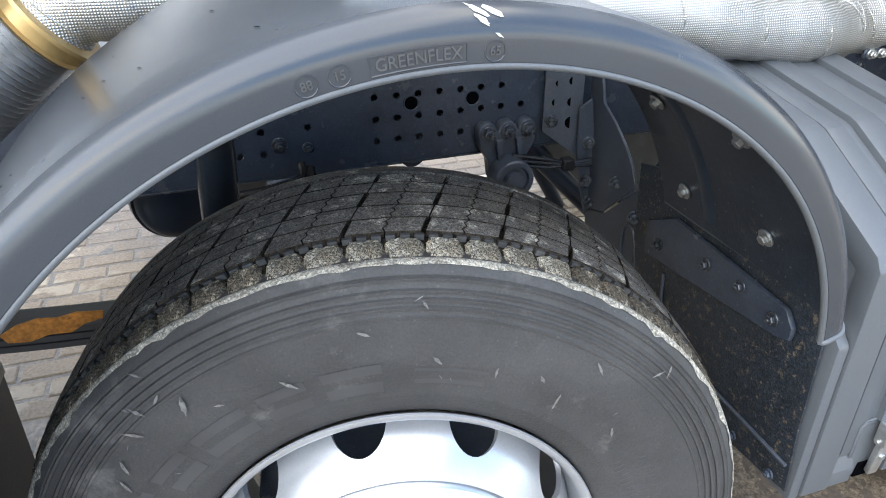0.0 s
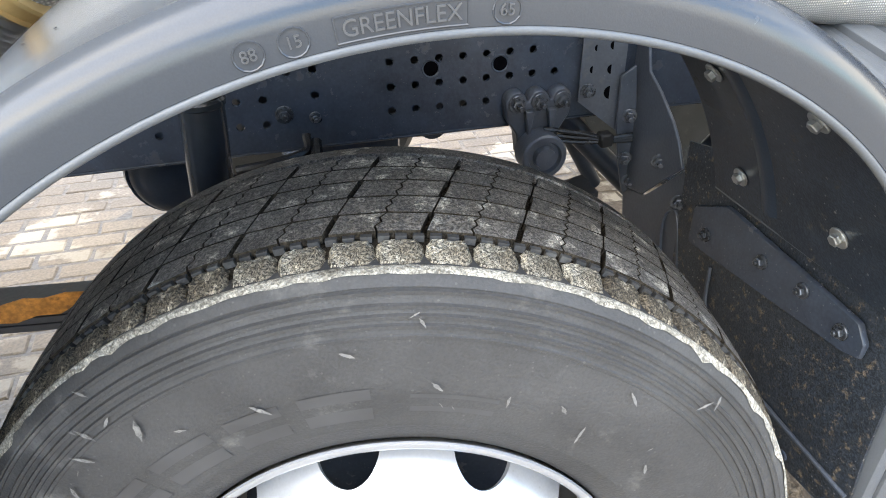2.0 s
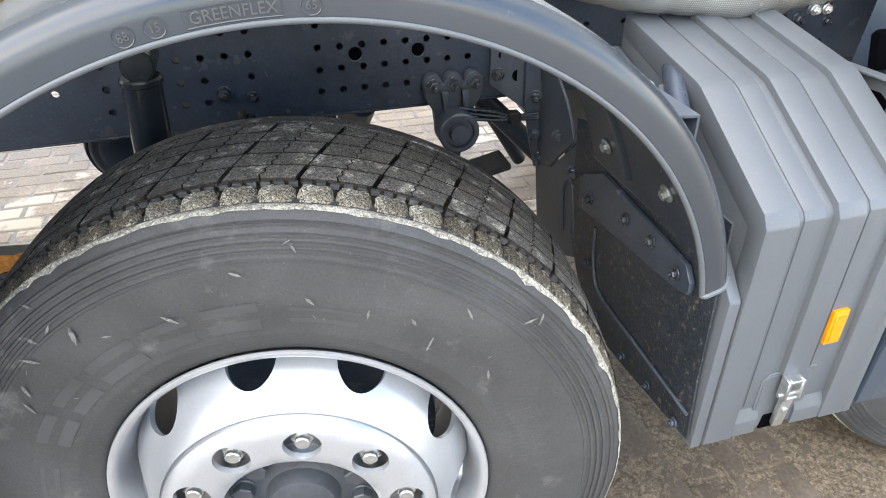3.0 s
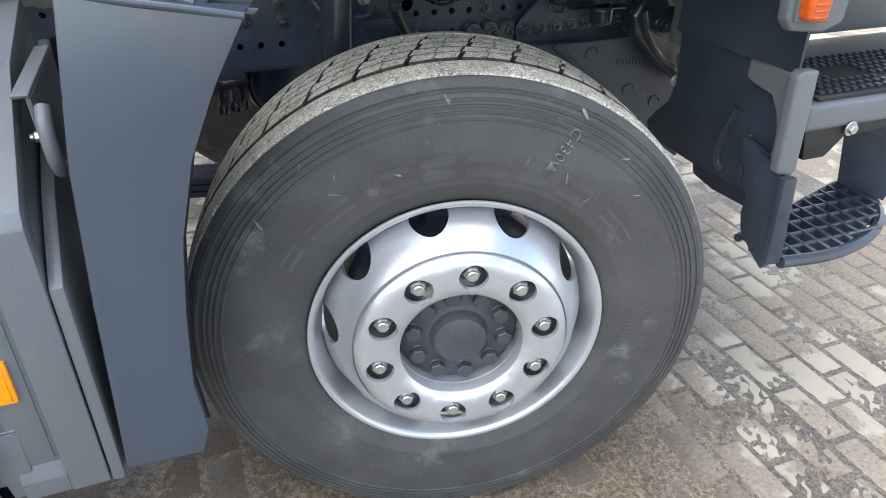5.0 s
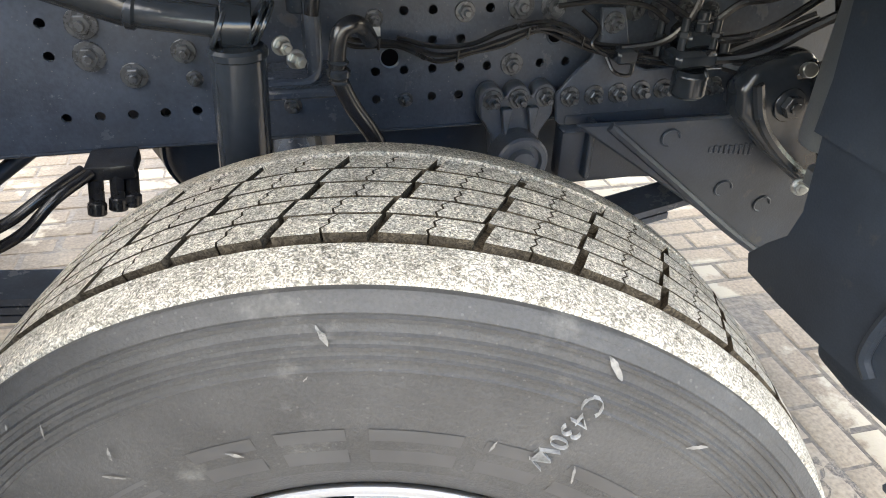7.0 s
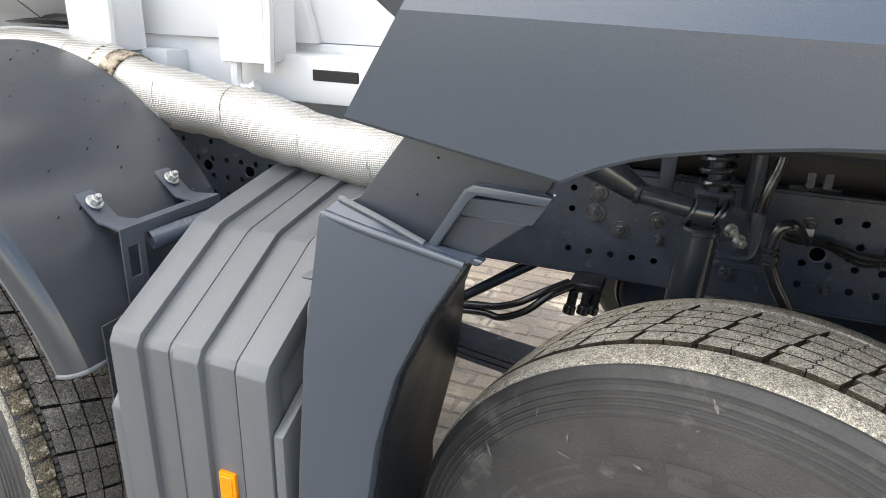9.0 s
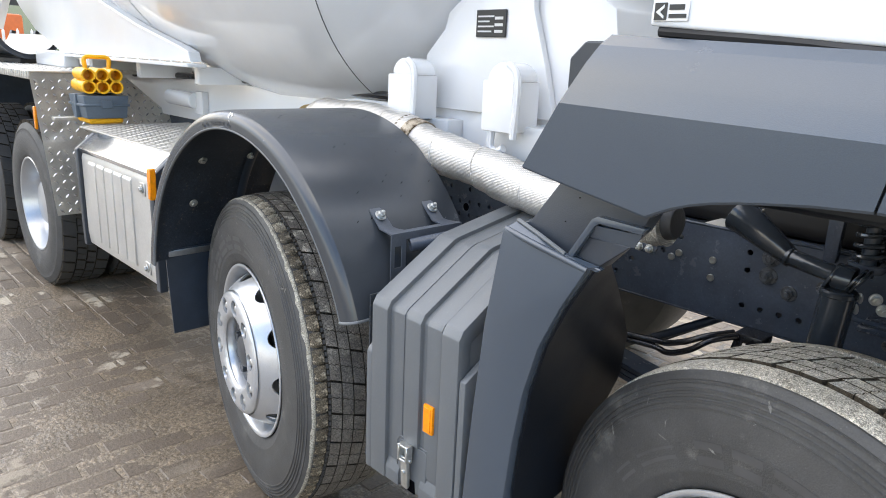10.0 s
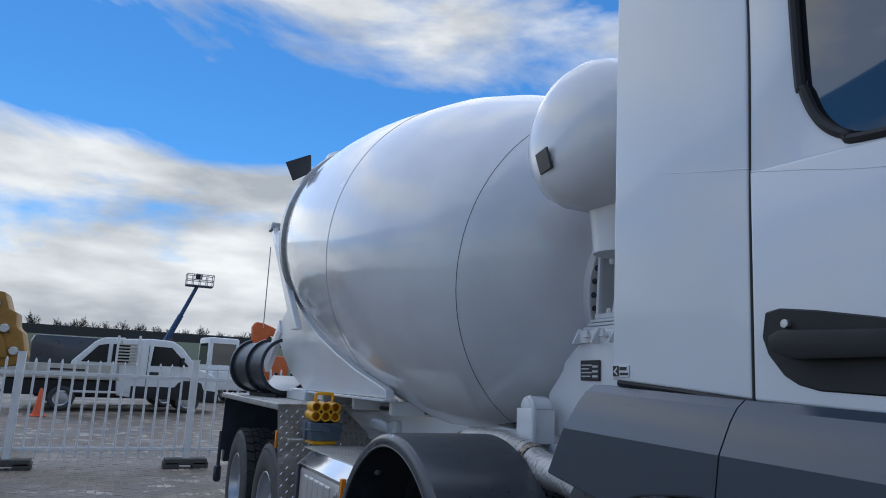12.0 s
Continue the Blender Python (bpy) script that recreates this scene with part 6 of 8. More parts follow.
for x, y, r, z0, z1 in ((0.675, 0.66, 0.008, 1.02, 1.075), (0.705, 0.66, 0.012, 1.05, 1.085), (0.735, 0.66, 0.008, 1.02, 1.07), (0.655, 0.70, 0.007, 1.0, 1.065), (0.765, 0.67, 0.010, 0.985, 1.03)):
    rod((x, y, z0), (x, y, z1), r, n=10, bm=vb)
    rod((x, y, z0 + 0.4 * (z1 - z0)), (x, y, z0 + 0.6 * (z1 - z0)), r * 1.5, n=6, bm=vb)
valve = part("air_valve", vb, GLOSSBLACK, truck, "black air valve block with fittings")
can = lathe([(0.0, 0.050), (0.024, 0.050), (0.029, 0.046)] + [(0.030 + (0.0016 if k % 2 else 0.0), 0.044 - 0.0045 * k) for k in range(9)] + [(0.026, 0.002), (0.0, 0.002)], 28)
part("filter_can", can, GLOSSBLACK, valve, "ribbed black canister below the valve", Matrix.Translation((0.705, 0.66, 0.988)) @ Matrix.Rotation(radians(90), 4, "X"))
for pts, r in (([(0.745, 0.66, 1.0), (0.80, 0.62, 1.02), (0.86, 0.58, 1.075), (0.92, 0.52, 1.14)], 0.0085),
               ([(0.74, 0.67, 1.03), (0.79, 0.62, 1.055), (0.84, 0.58, 1.11), (0.88, 0.55, 1.17)], 0.007),
               ([(0.765, 0.66, 0.99), (0.83, 0.60, 0.985), (0.90, 0.55, 1.02), (0.98, 0.47, 1.05)], 0.0105),
               ([(0.47, 0.75, 1.10), (0.54, 0.70, 1.12), (0.63, 0.70, 1.10), (0.675, 0.66, 1.075)], 0.006),
               ([(0.60, 0.72, 1.01), (0.65, 0.68, 1.03), (0.68, 0.66, 1.07), (0.70, 0.66, 1.13)], 0.006),
               ([(0.735, 0.66, 1.07), (0.76, 0.64, 1.10), (0.80, 0.60, 1.12), (0.84, 0.57, 1.18)], 0.0065),
               ([(0.66, 0.69, 1.06), (0.62, 0.70, 1.085), (0.55, 0.72, 1.09), (0.48, 0.74, 1.08)], 0.0045),
               ([(0.90, 0.60, 1.12), (0.93, 0.58, 1.02), (0.97, 0.55, 0.93), (0.985, 0.52, 0.82)], 0.006)):
    part("air_pipe", tube(pts, r, 8), HOSE, truck)
for pts in ([(-0.60, 0.60, 0.80), (-0.489, 0.62, 0.805), (-0.445, 0.62, 0.810), (-0.392, 0.62, 0.832), (-0.345, 0.64, 0.858), (-0.300, 0.70, 0.868)], [(-0.60, 0.60, 0.785), (-0.485, 0.62, 0.788), (-0.436, 0.62, 0.784), (-0.377, 0.62, 0.813), (-0.332, 0.64, 0.850), (-0.290, 0.70, 0.860)]):
    part("brake_hose", tube(pts, 0.0085, 10), HOSE, truck, "black brake hose loop")
for x0, y0, z0, x1, y1, z1 in ((-0.62, 0.86, 0.70, -0.30, 0.95, 0.90), (-0.66, 0.90, 0.66, -0.36, 1.00, 0.86)):
    part("steering_rod", rod((x0, y0, z0), (x1, y1, z1), 0.014, n=12), LINER, truck, "dark steering rod")
bf = box(-0.300, -0.225, 0.70, 0.775, 0.845, 0.870, 0.006, 2)
for x, y in ((-0.285, 0.70), (-0.255, 0.71), (-0.235, 0.72)):
    rod((x, y, 0.85), (x - 0.004, y - 0.01, 0.812), 0.012, n=6, bm=bf)
    rod((x - 0.004, y - 0.01, 0.815), (x - 0.007, y - 0.015, 0.795), 0.0145, n=12, bm=bf)
part("brake_fitting", bf, HOSE, truck, "black hose manifold under the rail")
part("brake_chamber", lathe([(0.0, 0.06), (0.075, 0.06), (0.095, 0.045), (0.102, 0.03), (0.102, 0.018), (0.108, 0.018), (0.108, -0.004), (0.102, -0.004), (0.095, -0.05), (0.05, -0.075), (0.0, -0.08)], 36), LINER, truck, "round black brake chamber", Matrix.Translation((-0.115, 0.93, 0.80)) @ Matrix.Rotation(radians(20), 4, "Z"))
part("brake_chamber", lathe([(0.0, 0.06), (0.075, 0.06), (0.095, 0.045), (0.102, 0.03), (0.102, 0.018), (0.108, 0.018), (0.108, -0.004), (0.102, -0.004), (0.095, -0.05), (0.05, -0.075), (0.0, -0.08)], 36), LINER, truck, "round black brake chamber", Matrix.Translation((-1.93, 0.93, 0.80)) @ Matrix.Rotation(radians(20), 4, "Z"))
for pts, r in (([(-1.79, 0.70, 0.87), (-1.72, 0.68, 0.885), (-1.66, 0.68, 0.90), (-1.655, 0.70, 0.925)], 0.009), ([(-1.80, 0.70, 0.85), (-1.72, 0.66, 0.86), (-1.65, 0.66, 0.885), (-1.64, 0.70, 0.91)], 0.012), ([(-1.82, 0.66, 0.83), (-1.72, 0.62, 0.82), (-1.66, 0.63, 0.86), (-1.645, 0.68, 0.89)], 0.013)):
    part("brake_hose", tube(pts, r, 8), HOSE, truck)
for k in range(3):
    part("rail_cable", tube([(-1.16, 0.74, 0.862 - 0.012 * k), (-1.08, 0.72, 0.850 - 0.010 * k), (-1.03, 0.71, 0.838 - 0.004 * k), (-0.97, 0.70, 0.842 - 0.006 * k)], 0.0055, 8), HOSE, truck)
part("cable_clamp", box(-1.045, -1.015, 0.695, 0.725, 0.820, 0.850, 0.004), BLACK, truck)
part("steering_rod", rod((-1.09, 0.86, 0.86), (-0.84, 0.86, 0.60), 0.028, n=12), LINER, truck, "dark steering rod")
part("steering_rod", rod((-1.08, 0.90, 0.865), (-0.90, 0.98, 0.58), 0.020, n=12), LINER, truck)
part("transfer_case", box(-1.62, -1.42, 0.98, 1.4, 0.70, 0.90, 0.04, 2), CHASSIS, truck)
gear = lathe([(0, 0), (0.028, 0), (0.034, 0.008), (0.034, 0.03), (0, 0.03)], 24)
part("shaft_end", gear, CHASSIS, truck, "", Matrix.Translation((-1.37, 0.90, 0.845)))
# ---- exhaust pipe in silver wrap ----
def bumpy(i, n):
    return 0.064 + 0.0014 * math.sin(i * 1.9) + 0.0032 * math.sin(i * 0.5 + 1)


ex = [(-2.025, 0.52, 1.258), (-1.955, 0.51, 1.296), (-1.80, 0.50, 1.310), (-1.55, 0.50, 1.305), (-1.38, 0.48, 1.285), (-1.20, 0.46, 1.25), (-1.0, 0.45, 1.225), (-0.80, 0.45, 1.185), (-0.64, 0.46, 1.168), (-0.56, 0.49, 1.162), (-0.48, 0.50, 1.166), (-0.425, 0.50, 1.174)]
pipe = part("exhaust_pipe", tube(smooth_path(ex, 10), 0.062, 28, smooth=False, radius=bumpy), FOIL, truck, "exhaust pipe wrapped in silver woven heat foil")
fine = smooth_path(ex, 10)
for k in range(6, len(fine) - 4, 9):
    c = fine[k]
    d = (fine[k + 1] - fine[k - 1]).normalized()
    d, u, w = plane_axes(d + Vector((0.25 * math.sin(k), 0, 0.35)))
    ring = [c + (bumpy(k, 0) + 0.0015) * (math.cos(t) * u + math.sin(t) * w) for t in [2 * math.pi * j / 20 for j in range(21)]]
    part("wrap_seam", tube(ring, 0.0016, 5, smooth=False), FOIL, pipe)
SCORCH = material("scorched_wrap", (0.42, 0.36, 0.28), 0.5, metal=0.4, vary=0.35, scale=30, grain=0.5, grain_scale=220, dirt=(0.07, 0.040, 0.020), dirt_amount=0.62, dirt_scale=26)
part("scorched_patch", tube([p for p in fine if -1.40 < p.x < -1.30], 0.0645, 28, smooth=False, radius=lambda i, n: 0.0660 + 0.0012 * math.sin(1.7 * i)), SCORCH, pipe, "brown scorched patch on the wrap")
part("pipe_collar", rod((-0.428, 0.50, 1.172), (-0.400, 0.50, 1.174), 0.046, 0.042, n=28, bevel=0.004), RUST, pipe, "rust-brown end collar")
# ---- cab suspension and brackets above the rail ----
coil = [(-0.022 + 0.030 * math.cos(t), 0.668 + 0.030 * math.sin(t), 1.135 + 0.0039 * t) for t in [0.35 * k for k in range(122)]]
strut = part("cab_spring", tube(coil, 0.0062, 8, smooth=False), GLOSSBLACK, truck, "black coil spring under the cab")
part("spring_rod", rod((-0.022, 0.668, 1.10), (-0.022, 0.668, 1.32), 0.017, n=16), LINER, strut)
part("spring_cup", lathe([(0.0, -0.006), (0.034, -0.006), (0.040, 0.002), (0.040, 0.012), (0.036, 0.014), (0.0, 0.008)], 28), CHASSIS, strut, "", Matrix.Translation((-0.022, 0.668, 1.122)) @ Matrix.Rotation(radians(-90), 4, "X"))
part("cab_mount_tube", rod((0.052, 0.72, 1.09), (0.050, 0.72, 1.34), 0.019, n=18), CHASSIS, truck, "dark upright tube under the cab")
part("cab_mount_plate", prism([(-0.135, 1.10), (-0.105, 1.10), (-0.100, 1.33), (-0.140, 1.33)], "y", 0.735, 0.765, 0.005, 2), CHASSIS, truck)
part("cab_air_hose", tube([(0.066, 0.66, 1.10), (0.074, 0.66, 1.15), (0.088, 0.67, 1.20), (0.092, 0.68, 1.26), (0.088, 0.69, 1.34)], 0.011, 10), HOSE, truck, "black hose beside the cab spring")
jb = part("junction_box", box(0.122, 0.225, 0.82, 0.92, 1.12, 1.25, 0.006, 2), LINER, truck, "dark junction box above the rail")
part("box_rim", tube([(0.132, 0.818, 1.13), (0.132, 0.818, 1.205), (0.215, 0.818, 1.212), (0.215, 0.818, 1.135)], 0.005, 6), CHASSIS, jb)
for x in (0.150, 0.182):
    part("box_plug", box(x, x + 0.020, 0.795, 0.822, 1.128, 1.165, 0.003), CHASSIS, jb)
# added strip, stands in for a bright sliver between rail and cab
part("heat_shield", sheet([[(-0.530, 0.79, 1.090), (-0.400, 0.79, 1.126), (-0.380, 0.77, 1.135), (-0.262, 0.62, 1.188)], [(-0.525, 0.80, 1.096), (-0.405, 0.80, 1.152), (-0.380, 0.78, 1.166), (-0.240, 0.60, 1.228)]], 0.003), ALU, truck, "bright bent strip added for a pale sliver of view above the rail")
bp = part("bolt_plate", prism([(-0.490, 1.098), (-0.430, 1.092), (-0.424, 1.112), (-0.486, 1.120)], "y", 0.458, 0.466, 0.002), CHASSIS, truck, "small plate with two bolts")
for x in (-0.472, -0.444):
    part("plate_bolt", hexbolt((x, 0.458, 1.106), (0, -1, 0), 0.009, 0.007, 0.004, 0.011), ZINC, bp)
# bright metal discs imitate daylight that shines through these holes
for x, z in ((-0.546, 1.007), (-0.524, 1.023), (-0.422, 1.025), (-0.421, 0.974)):
    part("rail_plug", lathe([(0.0, 0.0), (0.009, 0.0), (0.0105, -0.002), (0.0105, -0.005), (0.0, -0.005)], 18), ZINC, rail, "bright disc standing for daylight through a rail hole", Matrix.Translation((x, RY - 0.006, z)))
AX = Vector((0, -1, 0)).rotation_difference(Vector((-0.79, 0.06, -0.61)).normalized()).to_matrix().to_4x4()
bel = lathe([(0.058, 0.0)] + [(0.060 + (0.009 if i % 2 else 0.0), 0.005 * i) for i in range(1, 60)] + [(0.058, 0.305)], 40)
part("exhaust_bellows", bel, STEEL, pipe, "ribbed steel bellows", Matrix.Translation((-2.03, 0.52, 1.252)) @ AX)
part("bellows_clamp", lathe([(0.062, 0.0), (0.082, 0.002), (0.082, 0.008), (0.070, 0.012), (0.068, 0.030), (0.074, 0.034), (0.064, 0.036)], 36), TANCLAMP, pipe, "tan heat-stained clamp ring", Matrix.Translation((-2.002, 0.517, 1.273)) @ AX)

# ---- mixer subframe, pedestal, drive ----
sf = box(-7.0, -0.70, 0.74, 0.81, 1.125, 1.362, 0.006, 2)
box(-7.0, -0.70, 1.59, 1.66, 1.125, 1.362, 0.006, 2, bm=sf)
for x in (-6.8, -5.2, -3.6, -2.2, -0.84):
    box(x, x + 0.12, 0.81, 1.59, 1.15, 1.34, 0.006, bm=sf)
# added box that makes the gap between drum and subframe look shaded
part("subframe_cover", box(-4.6, -1.62, 0.83, 1.56, 1.24, 1.415, 0.01), LINER, truck, "dark box added between the subframe beams to darken the gap")
part("drum_pipe", tube([(-4.3, 0.66, 1.36), (-3.4, 0.70, 1.385), (-2.6, 0.72, 1.39), (-1.9, 0.73, 1.385), (-1.62, 0.74, 1.38)], 0.018, 8), HOSE, truck, "black hose along the subframe")
sub = part("mixer_subframe", sf, WHITE, truck, "white mixer subframe beams")
part("subframe_lug", box(-3.52, -3.42, 0.70, 0.74, 1.17, 1.30, 0.008, 2), WHITE, sub)
part("subframe_tube", rod((-3.85, 0.70, 1.25), (-3.50, 0.70, 1.245), 0.045, n=20), WHITE, sub)
PY = 0.72
ped = prism([(-1.60, 1.362), (-1.575, 1.552), (-1.345, 1.775), (-1.325, 1.835), (-1.09, 1.835), (-1.08, 1.70), (-1.02, 1.53), (-0.97, 1.362)], "y", PY, PY + 0.03, 0.008, 2)
pd = part("drum_pedestal", ped, WHITE, truck, "white welded drum drive pedestal")
part("pedestal_body", prism([(-1.60, 1.362), (-1.50, 1.70), (-1.30, 1.84), (-1.02, 1.84), (-0.80, 1.70), (-0.74, 1.362)], "y", PY + 0.032, 1.68, 0.01, 2), WHITE, pd)
for x0, x1, z0, z1 in ((-1.395, -1.055, 1.838, 1.858), (-1.365, -1.075, 1.860, 1.874), (-1.345, -1.095, 1.876, 1.890)):
    part("pedestal_shim", box(x0, x1, 0.78, 1.62, z0, z1, 0.006, 2), WHITE, pd)
part("pedestal_rib", prism([(-1.325, 1.835), (-1.345, 1.775), (-1.20, 1.78), (-1.20, 1.835)], "y", PY - 0.012, PY, 0.002), WHITE, pd)
for x in (-1.335, -1.205, -1.09):
    part("pedestal_fin", prism([(PY - 0.05, 1.772), (PY, 1.772), (PY + 0.02, 1.84), (PY - 0.012, 1.84)], "x", x, x + 0.012, 0.002), WHITE, pd)
for x in (-1.26, -1.15):
    part("pedestal_bolt", hexbolt((x, PY - 0.02, 1.80), (0, 0, 1), 0.014, 0.018, 0.01, 0.02), WHITE, pd)
hou = bmesh.new()
TRAP = [(-1.316, 1.891), (-1.293, 2.207), (-1.121, 2.196), (-1.165, 1.891)]
for (x0, z0), (x1, z1), w0, w1 in ((TRAP[0], TRAP[1], 0.018, 0.016), (TRAP[3], TRAP[2], -0.030, -0.026)):
    prism([(x0, z0), (x1, z1), (x1 + w1, z1), (x0 + w0, z0)], "y", 0.79, 0.815, 0.004, 2, bm=hou)
    prism([(x0, z0), (x1, z1), (x1 + 0.5 * w1, z1), (x0 + 0.5 * w0, z0)], "y", 0.818, 1.56, 0.003, bm=hou)
prism([(-1.305, 2.192), (-1.305, 2.220), (-1.085, 2.206), (-1.085, 2.178)], "y", 0.775, 1.58, 0.004, 2, bm=hou)
prism([(-1.320, 1.891), (-1.318, 1.915), (-1.160, 1.915), (-1.158, 1.891)], "y", 0.788, 0.83, 0.003, bm=hou)
prism([(-1.205, 1.915), (-1.190, 1.975), (-1.172, 1.975), (-1.170, 1.915)], "y", 0.792, 0.83, 0.003, bm=hou)
prism([(-1.300, 1.92), (-1.285, 2.19), (-1.13, 2.18), (-1.15, 1.92)], "y", 1.02, 1.05, 0.003, bm=hou)
part("gearbox_housing", hou, WHITE, pd, "white gearbox bearing frame")
for x, z in ((-1.225, 2.150), (-1.245, 1.925)):
    part("housing_bolt", hexbolt((x, 0.86, z), (0, -1, 0), 0.016, 0.05, 0.004, 0.02), WHITE, pd)
gm = lathe([(0.0, 0.30), (0.20, 0.30), (0.22, 0.26), (0.22, 0.06), (0.26, 0.05), (0.26, 0.0), (0.30, 0.0), (0.30, -0.05), (0.20, -0.06)], 40)
gb = part("drum_gearbox", gm, WHITE, pd, "white round gearbox with a bolted flange", Matrix.Translation((-1.06, 1.2, 2.06)) @ Matrix.Rotation(radians(90), 4, "Z") @ Matrix.Rotation(radians(12.5), 4, "X"))
for i in range(16):
    a = 2 * math.pi * i / 16
    part("flange_bolt", hexbolt((0.28 * math.cos(a), 0.0, 0.28 * math.sin(a)), (0, -1, 0), 0.012, 0.012), WHITE, gb)
bp_ = box(-1.322, -1.188, PY - 0.008, PY - 0.001, 1.614, 1.702, 0.002)
dpl = part("data_plate", bp_, PLATE, pd, "black metal data plate with unreadable lines")
for i, (a, b) in enumerate(((-1.33, -1.26), (-1.33, -1.25), (-1.33, -1.27), (-1.33, -1.25))):
    part("print_line", box(a + 0.018, b + 0.010, PY - 0.0095, PY - 0.0085, 1.630 + 0.016 * i, 1.635 + 0.016 * i, 0.0), INK, dpl)
for i in range(3):
    part("print_line", box(-1.236, -1.20, PY - 0.0095, PY - 0.0085, 1.628 + 0.021 * i, 1.637 + 0.021 * i, 0.0), INK, dpl)


def mount_post(x, y=0.60):
    """Square white socket with a domed cover and a bail round it."""
    o = box(x - 0.105, x + 0.02, y - 0.05, y + 0.08, 1.325, 1.480, 0.008, 2)
    s = part("mount_socket", o, WHITE, truck, "white square mounting socket with a domed cap")
    dome = bmesh.new()
    prof = [(0.062 * math.cos(t), 1.478 + 0.058 * math.sin(t)) for t in [math.pi * i / 12 for i in range(13)]]
    prism([(x - 0.035 + a, z) for a, z in prof], "y", y - 0.035, y + 0.06, 0.008, 2, bm=dome)
    part("socket_cap", dome, WHITE, s)
    part("socket_bail", tube([(x + 0.028, y - 0.045, 1.31), (x + 0.034, y - 0.045, 1.45), (x + 0.022, y - 0.042, 1.505), (x - 0.01, y - 0.04, 1.530)], 0.012, 8), WHITE, s)
    part("socket_hook", tube([(x - 0.075, y - 0.03, 1.325), (x - 0.075, y - 0.03, 1.275), (x - 0.05, y - 0.03, 1.262), (x - 0.02, y - 0.03, 1.275)], 0.013, 8), WHITE, s)
    part("socket_bracket", box(x - 0.11, x + 0.10, y + 0.06, 0.74, 1.24, 1.33, 0.008, 2), WHITE, s)
    return s


mount_post(-1.485)
mount_post(-1.020)
part("subframe_step", box(-1.15, -0.66, 0.62, 0.74, 1.235, 1.345, 0.012, 2), WHITE, sub)
part("subframe_slot", box(-0.92, -0.80, 0.617, 0.622, 1.29, 1.315, 0.002), BLACK, sub)
part("cab_bracket", prism([(-0.560, 1.485), (-0.560, 1.550), (-0.522, 1.586), (-0.36, 1.586), (-0.36, 1.44), (-0.50, 1.44)], "y", 0.215, 0.235, 0.004), GREY2, truck, "dark angular bracket behind the cab")
part("cab_hose", tube([(-0.893, 0.85, 1.385), (-0.884, 0.85, 1.467), (-0.932, 0.85, 1.668), (-0.952, 0.85, 1.736), (-0.958, 0.85, 1.870)], 0.014, 10), HOSE, truck, "black hose behind the cab")

# added block: stops sky light that leaked through onto the rail's flange
part("engine_cover", box(-0.62, 1.20, 0.795, 1.62, 1.126, 1.33, 0.04, 3), BLACK, truck, "black block added under the cab to keep sky light off the rail")

# ---- drum ----
TAU = radians(12.5)
DRUM = Matrix.Translation((-1.352, 1.2, 2.073)) @ Matrix.Rotation(TAU, 4, "Y") @ Matrix.Rotation(radians(90), 4, "Z")
# along the drum's own axis: local -y is towards the cab, heights grow towards it
prof = [(0.0, 0.0), (0.40, 0.0), (0.43, -0.02)]
for i in range(1, 9):
    t = i / 8
    prof.append((0.43 + (0.92 - 0.43) * t ** 0.75, -0.02 - (0.372 - 0.02) * t ** 1.35))
body = [(0.92, -0.372), (1.02, -0.72), (1.10, -1.10), (1.145, -1.50), (1.152, -1.918)]
tail = [(1.152, -1.918), (1.152, -2.33), (1.14, -2.74), (1.113, -3.15), (1.07, -3.56), (1.005, -3.98), (0.916, -4.39), (0.80, -4.80), (0.78, -4.83), (0.66, -4.83)]
drum = part("mixer_drum", lathe(prof + body[1:] + tail[1:], 128), DRUMPAINT, truck, "large glossy pale grey mixing drum", DRUM, smooth=50)
for r, h in ((0.921, -0.374), (1.153, -1.918)):
    part("weld_seam", lathe([(r - 0.001, h + 0.0022), (r + 0.001, h + 0.0018), (r + 0.001, h - 0.0018), (r - 0.001, h - 0.0022)], 128), SEALANT if r < 1 else SEAMPAINT, drum, "thin dark seam")
part("drum_flange", lathe([(0.33, 0.02), (0.425, 0.02), (0.432, 0.012), (0.432, -0.02), (0.33, -0.02)], 64), WHITE, drum, "bolted drum flange")
fb = None
for i in range(40):
    a = 2 * math.pi * i / 40
    mm = Matrix.Translation((0.402 * math.cos(a), -0.02, 0.402 * math.sin(a)))
    if fb is None:
        fb = part("drum_bolt", hexbolt((0, 0, 0), (0, -1, 0), 0.010, 0.013, 0.006, 0.014), HUB, drum, "dark bolt head", mm)
    else:
        again(fb, mm)
part("roller_track", lathe([(0.98, -4.02), (1.035, -4.02), (1.035, -4.12), (0.96, -4.12)], 96), STEEL, drum)

# ---- water tank behind the cab ----
tk = lathe([(0.0, 0.0), (0.10, -0.006), (0.18, -0.024), (0.24, -0.055), (0.275, -0.10), (0.29, -0.15), (0.29, -1.5), (0.0, -1.56)], 72)
tank = part("water_tank", tk, DRUMPAINT, truck, "white water tank with a domed end", Matrix.Translation((-0.83, 0.235, 2.545)), smooth=60)
tank.scale = (1.15, 1, 1)
tank.location.x = -0.85
part("tank_plate", box(-0.046, 0.046, -0.006, 0.004, -0.042, 0.042, 0.002), PLATE, tank, "black data plate", Matrix.Translation((-0.070, 0.006, -0.108)) @ Matrix.Rotation(radians(-12), 4, "Z") @ Matrix.Rotation(radians(16), 4, "X"))
neck = lathe([(0.0, 0.0), (0.096, 0.0), (0.098, 0.05), (0.106, 0.14), (0.120, 0.22), (0.124, 0.26), (0.0, 0.26)], 40)
